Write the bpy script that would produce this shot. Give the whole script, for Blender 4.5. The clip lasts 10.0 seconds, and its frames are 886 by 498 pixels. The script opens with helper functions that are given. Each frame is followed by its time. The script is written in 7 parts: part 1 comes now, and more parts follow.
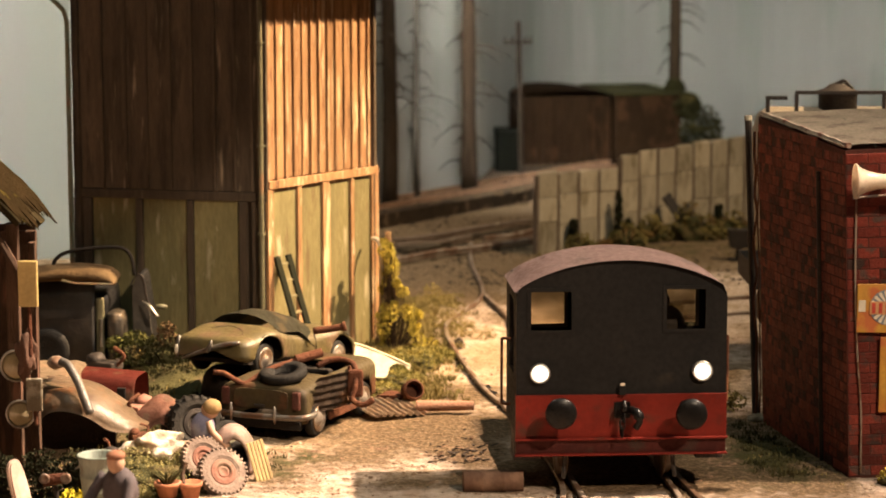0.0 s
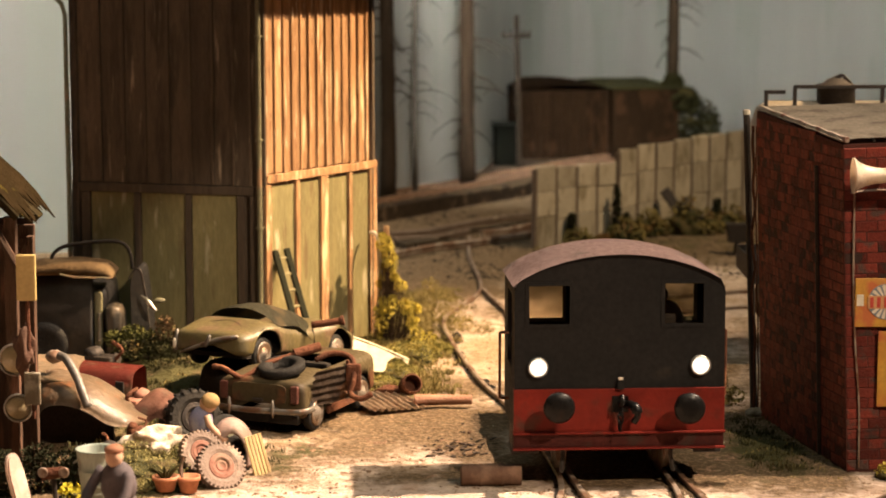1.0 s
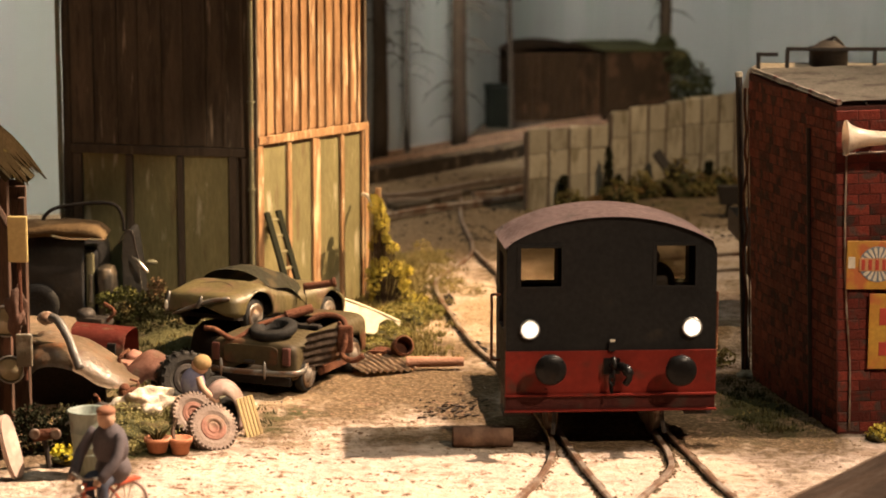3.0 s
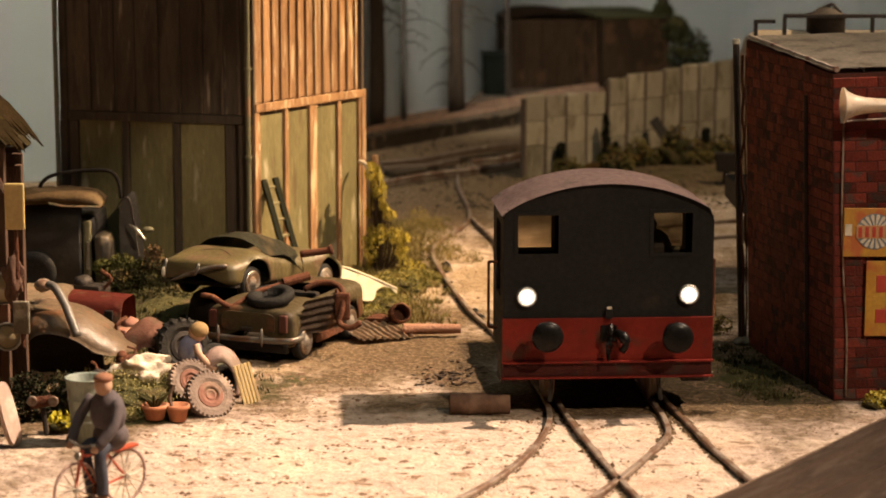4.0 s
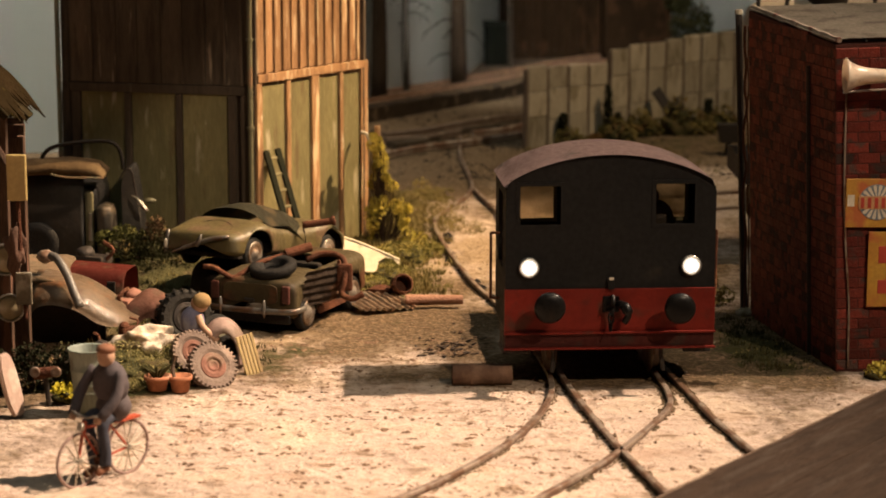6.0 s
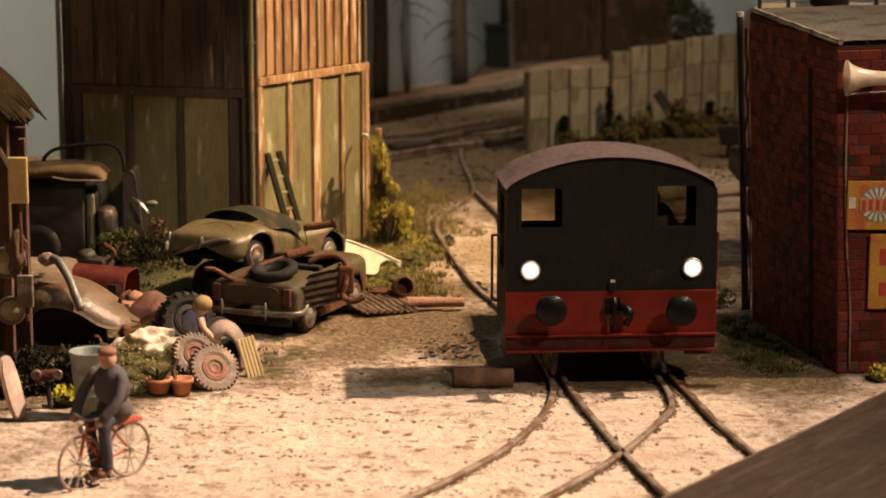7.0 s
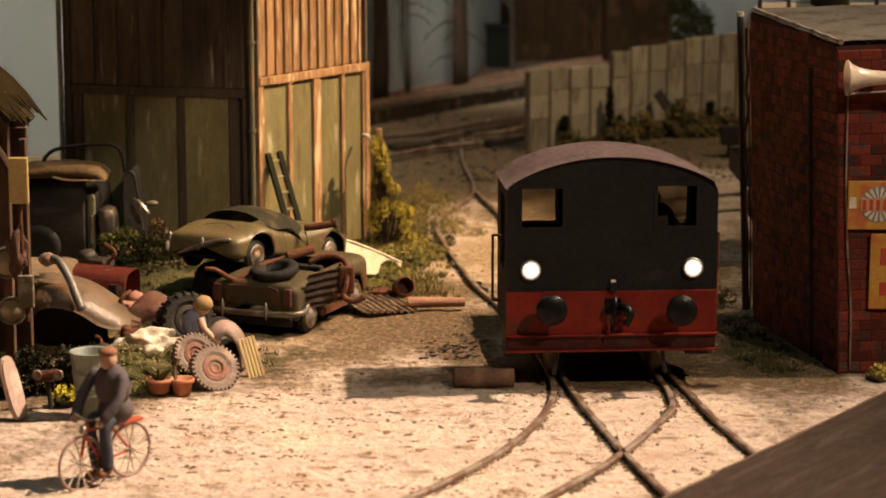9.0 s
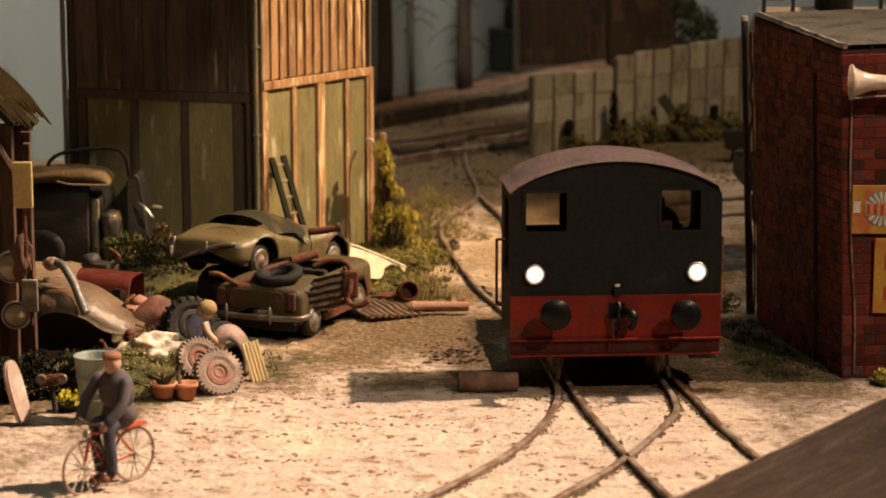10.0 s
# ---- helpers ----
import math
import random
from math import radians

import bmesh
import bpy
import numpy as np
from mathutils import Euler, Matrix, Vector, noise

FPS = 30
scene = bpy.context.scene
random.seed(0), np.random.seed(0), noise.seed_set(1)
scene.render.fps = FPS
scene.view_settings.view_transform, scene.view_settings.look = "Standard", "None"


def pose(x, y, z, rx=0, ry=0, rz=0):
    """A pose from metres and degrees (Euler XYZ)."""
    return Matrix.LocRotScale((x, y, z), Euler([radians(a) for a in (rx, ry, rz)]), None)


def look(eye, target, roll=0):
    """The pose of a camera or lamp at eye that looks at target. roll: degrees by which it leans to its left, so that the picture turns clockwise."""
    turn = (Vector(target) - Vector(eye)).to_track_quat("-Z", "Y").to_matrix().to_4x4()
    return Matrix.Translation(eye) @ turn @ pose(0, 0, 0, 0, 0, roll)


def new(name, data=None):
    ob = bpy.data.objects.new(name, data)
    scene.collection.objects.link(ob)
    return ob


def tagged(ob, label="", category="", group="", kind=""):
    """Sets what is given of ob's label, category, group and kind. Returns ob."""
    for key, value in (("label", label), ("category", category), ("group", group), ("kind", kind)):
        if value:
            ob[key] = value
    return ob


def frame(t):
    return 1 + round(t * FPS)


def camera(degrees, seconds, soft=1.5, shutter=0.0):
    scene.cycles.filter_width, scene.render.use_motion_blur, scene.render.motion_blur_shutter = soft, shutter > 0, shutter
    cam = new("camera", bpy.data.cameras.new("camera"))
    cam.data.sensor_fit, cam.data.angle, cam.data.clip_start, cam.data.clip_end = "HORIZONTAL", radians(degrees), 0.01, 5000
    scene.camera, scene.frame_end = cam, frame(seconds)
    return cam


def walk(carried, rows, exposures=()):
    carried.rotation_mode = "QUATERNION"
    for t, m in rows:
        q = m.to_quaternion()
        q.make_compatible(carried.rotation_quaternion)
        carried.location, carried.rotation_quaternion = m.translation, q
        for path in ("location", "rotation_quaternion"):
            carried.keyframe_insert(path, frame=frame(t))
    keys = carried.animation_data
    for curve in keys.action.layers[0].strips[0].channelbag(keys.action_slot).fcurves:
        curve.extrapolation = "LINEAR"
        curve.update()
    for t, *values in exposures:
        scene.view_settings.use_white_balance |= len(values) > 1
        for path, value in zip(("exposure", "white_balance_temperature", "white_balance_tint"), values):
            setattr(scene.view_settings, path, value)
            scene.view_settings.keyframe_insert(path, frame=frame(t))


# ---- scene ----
cam = camera(22.7, 10.0, soft=1.75)
cam.data.dof.use_dof = True
cam.data.dof.focus_distance = 0.66
cam.data.dof.aperture_fstop = 30.0
EYE = (0.0, 0.0, 0.155)
# seconds, tilt, roll, pan in degrees: a fixed stand, the head tilting down
TURNS = [(0.0, 82.065, -0.02, -0.13), (0.5, 82.076, -0.02, 0.0), (1.0, 81.912, 0.01, -0.083), (1.5, 81.757, 0.05, 0.004),
         (2.0, 81.562, 0.12, 0.055), (2.5, 81.306, 0.115, 0.082), (4.0, 80.077, 0.12, 0.211), (4.5, 79.768, 0.132, 0.174),
         (5.0, 79.481, 0.117, 0.21), (5.5, 79.30, 0.11, 0.182), (7.0, 79.386, 0.048, 0.119), (7.5, 79.379, 0.075, 0.147),
         (8.0, 79.342, 0.04, 0.144), (8.5, 79.364, 0.034, 0.121), (9.0, 79.387, 0.018, 0.105), (9.5, 79.477, 0.015, 0.03),
         (10.0, 79.499, 0.0, 0.0)]
PATH = [(t, pose(*EYE, a, 0, -p) @ pose(0, 0, 0, 0, 0, r)) for t, a, r, p in TURNS]
LIGHTING = [(0.0, 0.74), (1.0, 0.7), (2.5, 0.6), (4.0, 0.09), (5.0, -0.09), (10.0, -0.16)]
walk(cam, PATH, LIGHTING)

# ---- light: a dim hall, one warm spotlight from behind on the far side, a weaker one from the front ----
world = bpy.data.worlds.new("hall")
scene.world = world
world.use_nodes = True
world.node_tree.nodes["Background"].inputs[0].default_value = (0.62, 0.66, 0.62, 1)
world.node_tree.nodes["Background"].inputs[1].default_value = 0.03


def spot(name, at, to, watts, colour, cone, blend, size):
    data = bpy.data.lights.new(name, "SPOT")
    data.energy, data.color, data.spot_size, data.spot_blend, data.shadow_soft_size = watts, colour, radians(cone), blend, size
    ob = new(name, data)
    ob.matrix_world = look([a * 0.01 for a in at], [a * 0.01 for a in to])
    return ob


spot("key_spotlight", (80, 68, 108), (-27, 45, 0), 300, (1.0, 0.75, 0.55), 34, 1.0, 0.017)
spot("shed_spotlight", (80, 98, 92), (-3.6, 82, 9), 235, (1.0, 0.69, 0.39), 19, 1.0, 0.010)
# unseen spot added to brighten the fence and the ground before it
spot("fence_spotlight", (62, 78, 96), (10, 105, 2), 28, (1.0, 0.73, 0.44), 27, 1.0, 0.012)
spot("front_spotlight", (46, -8, 68), (13, 62, 2), 26, (1.0, 0.78, 0.56), 23.6, 0.16, 0.008)
# unseen fill lamps added in front of the backdrop to brighten it
for at, to, length, watts in (((-5, 115, 38), (-3.5, 129, 18), 0.25, 0.5), ((16, 128, 19), (16, 164, 8), 0.6, 0.145), ((-34, 90, 50), (-30, 105, 16), 0.4, 0.58)):
    wash = new("backdrop_light", bpy.data.lights.new("backdrop_light", "AREA"))
    wash.data.shape, wash.data.size, wash.data.size_y, wash.data.energy, wash.data.color = "RECTANGLE", length, 0.04, watts, (0.98, 0.95, 0.86)
    wash.data.spread = radians(42)
    wash.matrix_world = look([c * 0.01 for c in at], [c * 0.01 for c in to])
# unseen area lamp added overhead as soft fill for the darker parts
ceiling_lamp = new("ceiling_lamp", bpy.data.lights.new("ceiling_lamp", "AREA"))
ceiling_lamp.data.energy, ceiling_lamp.data.size, ceiling_lamp.data.color = 4.3, 0.9, (0.90, 1.0, 0.90)
ceiling_lamp.matrix_world = look((0.1, 0.45, 1.5), (0.0, 0.8, 0))

# ---- materials (sizes in centimetres) ----
K = 0.01


def mat(name, base, second, scale=2.0, rough=0.8, metal=0.0, bump=0.3, stain=None, amount=0.3, stretch=(1, 1, 1), vary=0.0, coat=0.0, fine=8.0):
    """Two tones mixed by a coarse and a fine noise, an optional stain colour, and a fine relief."""
    m = bpy.data.materials.new(name)
    m.use_nodes = True
    nt = m.node_tree
    n, l = nt.nodes, nt.links
    bsdf = n["Principled BSDF"]
    tc, mp = n.new("ShaderNodeTexCoord"), n.new("ShaderNodeMapping")
    mp.inputs["Scale"].default_value = [100 * s for s in stretch]
    l.new(tc.outputs["Object"], mp.inputs["Vector"])
    info = n.new("ShaderNodeObjectInfo")
    shift = n.new("ShaderNodeVectorMath")
    shift.operation = "MULTIPLY"
    shift.inputs[1].default_value = (37, 53, 71)
    l.new(info.outputs["Random"], shift.inputs[0])
    l.new(shift.outputs[0], mp.inputs["Location"])

    def grain(s, detail, low, high):
        t = n.new("ShaderNodeTexNoise")
        t.inputs["Scale"].default_value, t.inputs["Detail"].default_value = s, detail
        l.new(mp.outputs[0], t.inputs["Vector"])
        r = n.new("ShaderNodeMapRange")
        r.inputs["From Min"].default_value, r.inputs["From Max"].default_value = low, high
        l.new(t.outputs["Fac"], r.inputs["Value"])
        return r.outputs[0]

    def mix(kind, fac, a, b):
        x = n.new("ShaderNodeMix")
        x.data_type, x.blend_type = "RGBA", kind
        for sock, v in ((x.inputs[0], fac), (x.inputs[6], a), (x.inputs[7], b)):
            if hasattr(v, "links"):
                l.new(v, sock)
            else:
                sock.default_value = v
        return x.outputs[2]

    coarse, small = grain(scale, 5, 0.35, 0.65), grain(scale * fine, 4, 0.3, 0.7)
    col = mix("MIX", coarse, (*base, 1), (*second, 1))
    dark = tuple(c * 0.62 for c in base)
    half = n.new("ShaderNodeMath")
    half.operation = "MULTIPLY"
    half.inputs[1].default_value = 0.55
    l.new(small, half.inputs[0])
    col = mix("MIX", half.outputs[0], col, (*dark, 1))
    if stain:
        col = mix("MIX", grain(scale * 0.7 + 0.3, 6, 0.72 - amount, 0.80 - amount), col, (*stain, 1))
    if vary:
        hsv = n.new("ShaderNodeHueSaturation")
        r = n.new("ShaderNodeMapRange")
        r.inputs["To Min"].default_value, r.inputs["To Max"].default_value = 1 - vary, 1 + vary
        l.new(info.outputs["Random"], r.inputs["Value"])
        l.new(r.outputs[0], hsv.inputs["Value"])
        l.new(col, hsv.inputs["Color"])
        col = hsv.outputs[0]
    l.new(col, bsdf.inputs["Base Color"])
    rr = n.new("ShaderNodeMapRange")
    rr.inputs["To Min"].default_value, rr.inputs["To Max"].default_value = max(rough - 0.12, 0.03), min(rough + 0.12, 1)
    l.new(small, rr.inputs["Value"])
    l.new(rr.outputs[0], bsdf.inputs["Roughness"])
    bsdf.inputs["Metallic"].default_value = metal
    bsdf.inputs["Coat Weight"].default_value = coat
    bsdf.inputs["Specular IOR Level"].default_value = 0.5 if rough < 0.6 else 0.14
    if bump:
        b = n.new("ShaderNodeBump")
        b.inputs["Strength"].default_value, b.inputs["Distance"].default_value = bump, 0.0006
        l.new(small, b.inputs["Height"])
        l.new(b.outputs[0], bsdf.inputs["Normal"])
    return m


def weather(m, colour, scale, low, high, stretch=(1, 1, 1), detail=8, amount=1.0, seed=0.0):
    """One more layer of wear over a material: patches of colour with ragged edges."""
    nt = m.node_tree
    n, l = nt.nodes, nt.links
    base = n["Principled BSDF"].inputs["Base Color"]
    under = base.links[0].from_socket
    place = [node for node in n if node.bl_idname == "ShaderNodeMapping"][0]
    tc, mp = n.new("ShaderNodeTexCoord"), n.new("ShaderNodeMapping")
    mp.inputs["Scale"].default_value = [100 * s for s in stretch]
    l.new(tc.outputs["Object"], mp.inputs["Vector"])
    if place.inputs["Location"].links:
        l.new(place.inputs["Location"].links[0].from_socket, mp.inputs["Location"])
    tex, r, x = n.new("ShaderNodeTexNoise"), n.new("ShaderNodeMapRange"), n.new("ShaderNodeMix")
    tex.noise_dimensions = "4D"
    tex.inputs["W"].default_value = seed
    tex.inputs["Scale"].default_value, tex.inputs["Detail"].default_value, tex.inputs["Roughness"].default_value = scale, detail, 0.65
    l.new(mp.outputs[0], tex.inputs["Vector"])
    r.inputs["From Min"].default_value, r.inputs["From Max"].default_value = low, high
    r.inputs["To Max"].default_value = amount
    l.new(tex.outputs["Fac"], r.inputs["Value"])
    x.data_type = "RGBA"
    l.new(r.outputs[0], x.inputs[0])
    l.new(under, x.inputs[6])
    x.inputs[7].default_value = (*colour, 1)
    l.new(x.outputs[2], base)
    return m


def glow(name, colour, strength):
    m = bpy.data.materials.new(name)
    m.use_nodes = True
    b = m.node_tree.nodes["Principled BSDF"]
    b.inputs["Base Color"].default_value = (0.9, 0.9, 0.85, 1)
    b.inputs["Emission Color"].default_value, b.inputs["Emission Strength"].default_value = (*colour, 1), strength
    return m


def glass_mat(name, colour=(0.9, 0.88, 0.8)):
    m = bpy.data.materials.new(name)
    m.use_nodes = True
    b = m.node_tree.nodes["Principled BSDF"]
    b.inputs["Base Color"].default_value = (*colour, 1)
    b.inputs["Transmission Weight"].default_value, b.inputs["Roughness"].default_value, b.inputs["IOR"].default_value = 1, 0.08, 1.1
    return m


SAND = mat("dry_sand", (0.60, 0.462, 0.372), (0.515, 0.39, 0.308), 0.35, 0.95, 0, 0.5, (0.44, 0.31, 0.23), 0.14, fine=9)
EARTH = mat("dark_earth", (0.15, 0.098, 0.056), (0.10, 0.068, 0.04), 0.8, 0.95, 0, 0.6, (0.09, 0.065, 0.04), 0.2)
# wood of the shed's unlit faces, with their shade in the colour
BROWN_SHADED = mat("shaded_brown_stained_wood", (0.094, 0.068, 0.047), (0.064, 0.047, 0.033), 1.2, 0.75, 0, 0.35, (0.22, 0.175, 0.125), 0.08, (3, 3, 0.35), 0.22)
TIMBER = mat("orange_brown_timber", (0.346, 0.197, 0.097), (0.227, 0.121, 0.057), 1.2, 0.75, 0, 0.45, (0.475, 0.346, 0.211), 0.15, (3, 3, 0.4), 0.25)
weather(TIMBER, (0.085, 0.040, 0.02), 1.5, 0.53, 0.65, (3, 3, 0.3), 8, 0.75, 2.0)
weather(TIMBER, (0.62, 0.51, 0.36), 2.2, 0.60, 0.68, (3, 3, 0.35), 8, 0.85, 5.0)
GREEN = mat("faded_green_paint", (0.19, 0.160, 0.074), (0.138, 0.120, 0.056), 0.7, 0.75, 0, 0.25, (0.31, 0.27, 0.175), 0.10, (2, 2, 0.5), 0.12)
weather(BROWN_SHADED, (0.035, 0.026, 0.018), 1.2, 0.5, 0.64, (2.5, 2.5, 0.3), 7, 0.8, 3.0)
weather(GREEN, (0.095, 0.06, 0.03), 1.3, 0.56, 0.68, (2, 2, 0.4), 8, 0.7, 1.0)
weather(GREEN, (0.38, 0.33, 0.23), 2.4, 0.64, 0.70, (2.5, 2.5, 0.5), 8, 0.8, 6.0)
# second brick copy for the shaded track side, its light tuned into the colour
BRICK_SHADED_SOOTY = mat("shaded_sooty_red_brick", (0.21, 0.05, 0.032), (0.15, 0.041, 0.027), 1.3, 0.8, 0, 0.25, (0.05, 0.022, 0.016), 0.2, vary=0.13)
weather(BRICK_SHADED_SOOTY, (0.035, 0.016, 0.01), .55, .46, .64, (1.6, 1.6, .3), 8, .7, 4.0)
weather(BRICK_SHADED_SOOTY, (0.04, 0.018, 0.013), 0.5, 0.48, 0.66, (1, 1, 0.6), 8, 0.5, 2.0)
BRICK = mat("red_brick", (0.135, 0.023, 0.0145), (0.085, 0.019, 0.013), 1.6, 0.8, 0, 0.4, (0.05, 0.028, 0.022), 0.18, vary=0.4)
MORTAR = mat("dark_mortar", (0.07, 0.022, 0.016), (0.05, 0.018, 0.013), 2, 0.9)
CONCRETE = mat("worn_concrete", (0.36, 0.32, 0.25), (0.26, 0.23, 0.17), 1.2, 0.85, 0, 0.4, (0.15, 0.12, 0.08), 0.2)
FENCE = mat("weathered_fence_board", (0.42, 0.355, 0.26), (0.34, 0.285, 0.2), 0.9, 0.85, 0, 0.35, (0.22, 0.18, 0.115), 0.13, (1.5, 1.5, 0.7), 0.15)
weather(FENCE, (0.14, 0.11, 0.068), 1.1, 0.50, 0.66, (1.4, 1.4, 0.5), 8, 0.75, 2.0)
BLACK = mat("black_cab_paint", (0.008, 0.0074, 0.007), (0.011, 0.01, 0.0092), 0.8, 0.72, 0, 0.1, (0.02, 0.016, 0.012), 0.10)
BLACK.node_tree.nodes["Principled BSDF"].inputs["Specular IOR Level"].default_value = 0.15
RED_SHEEN = 0.12
BUFFER = mat("oily_black_iron", (0.0045, 0.0042, 0.004), (0.007, 0.0062, 0.0055), 1.5, .34, 0, .05, (0.012, 0.008, 0.006), .1)
BUFFER.node_tree.nodes["Principled BSDF"].inputs["Specular IOR Level"].default_value = 0.12
# darker red for the valance, with the shade between its lips painted in
RED_SHADED = mat("shaded_red_paint", (0.048, 0.0085, 0.006), (0.032, 0.007, 0.0055), .9, .7, 0, .15, (0.03, 0.014, 0.01), .14)
ROOF = mat("dusty_cab_roof", (0.19, 0.132, 0.122), (0.15, 0.103, 0.094), 0.8, 0.6, 0, 0.15, (0.10, 0.075, 0.065), 0.14)
RED = mat("worn_red_paint", (0.15, 0.0135, 0.0075), (0.10, 0.0105, 0.0065), 0.7, 0.58, 0, 0.15, (0.06, 0.02, 0.013), 0.12)
weather(RED, (0.045, 0.018, 0.012), 1.1, 0.55, 0.70, (1, 1, 1), 8, 0.7, 4.0)
RED.node_tree.nodes["Principled BSDF"].inputs["Specular IOR Level"].default_value = RED_SHEEN
STEEL = mat("dull_steel", (0.30, 0.23, 0.175), (0.21, 0.155, 0.12), 1.5, 0.5, 0.3, 0.2, (0.13, 0.07, 0.04), 0.25)
RUST = mat("rusty_iron", (0.115, 0.043, 0.022), (0.068, 0.028, 0.017), 1.8, 0.85, 0.1, 0.5, (0.19, 0.085, 0.042), 0.13)
DARKMETAL = mat("blackened_metal", (0.035, 0.03, 0.027), (0.05, 0.038, 0.03), 1.5, 0.6, 0.3, 0.25)
RUBBER = mat("old_rubber", (0.018, 0.016, 0.014), (0.03, 0.026, 0.021), 1.5, 0.8, 0, 0.3, (0.07, 0.055, 0.04), 0.10)
MATT_BLACK = mat("matt_near_black", (0.016, 0.013, 0.011), (0.022, 0.017, 0.013), 1.5, .9, 0, .3)
CHROME = mat("dull_chrome", (0.45, 0.42, 0.37), (0.33, 0.30, 0.25), 2, 0.36, 0.85, 0.1, (0.22, 0.13, 0.08), 0.1)
CREAM = mat("faded_cream_paint", (0.080, 0.060, 0.020), (0.052, 0.039, 0.014), 0.9, 0.5, 0, 0.15, (0.075, 0.044, 0.022), 0.17)
weather(CREAM, (0.06, 0.035, 0.02), 2.2, 0.62, 0.69, (1, 1, 1), 8, 0.8, 3.0)
weather(CREAM, (0.19, 0.16, 0.08), 1.6, 0.60, 0.70, (1, 1, 1), 6, 0.6, 8.0)
OLIVE = mat("dull_olive_paint", (0.13, 0.115, 0.06), (0.10, 0.09, 0.05), 0.8, 0.55, 0, 0.2, (0.18, 0.10, 0.05), 0.12)
BARK = mat("grey_brown_bark", (0.07, 0.045, 0.028), (0.045, 0.03, 0.019), 1.2, 0.9, 0, 0.8, stretch=(2, 2, 0.5))
OLDWOOD = mat("old_grey_timber", (0.155, 0.11, 0.08), (0.10, 0.07, 0.05), 1.0, 0.85, 0, 0.5, (0.22, 0.17, 0.12), 0.1, (1, 1, 1))
LEAF = mat("yellow_green_leaves", (0.488, 0.378, 0.067), (0.268, 0.244, 0.049), 1.0, 0.8, 0, 0, (0.610, 0.488, 0.073), 0.2, vary=0.3)
MOSS = mat("dull_green_moss", (0.044, 0.042, 0.015), (0.062, 0.055, 0.02), 1.5, 0.95, 0, 0.6, (0.075, 0.055, 0.022), 0.2)
STRAW = mat("dry_straw_grass", (0.27, 0.2, 0.075), (0.16, 0.14, 0.05), 1.5, 0.9, 0, 0)
WHITE = mat("chalky_white", (0.62, 0.55, 0.44), (0.5, 0.43, 0.33), 1.2, 0.75, 0, 0.25, (0.3, 0.22, 0.14), 0.12)
PALE = mat("painted_backdrop_sky", (0.64, 0.625, 0.575), (0.545, 0.545, 0.505), 0.07, 0.95, 0, 0, (0.495, 0.51, 0.455), 0.2, stretch=(1, 1, 0.12), fine=3)
BARK.node_tree.nodes["Principled BSDF"].inputs["Specular IOR Level"].default_value = 0.05
PLASTER = mat("hall_wall_paint", (0.30, 0.27, 0.23), (0.26, 0.235, 0.20), 0.05, 0.9, 0, 0.05)
LAMP_ON = glow("lit_headlamp_lens", (1.0, 0.93, 0.8), 9.0)
PANE = glass_mat("cab_window_glass", (0.62, 0.58, 0.5))


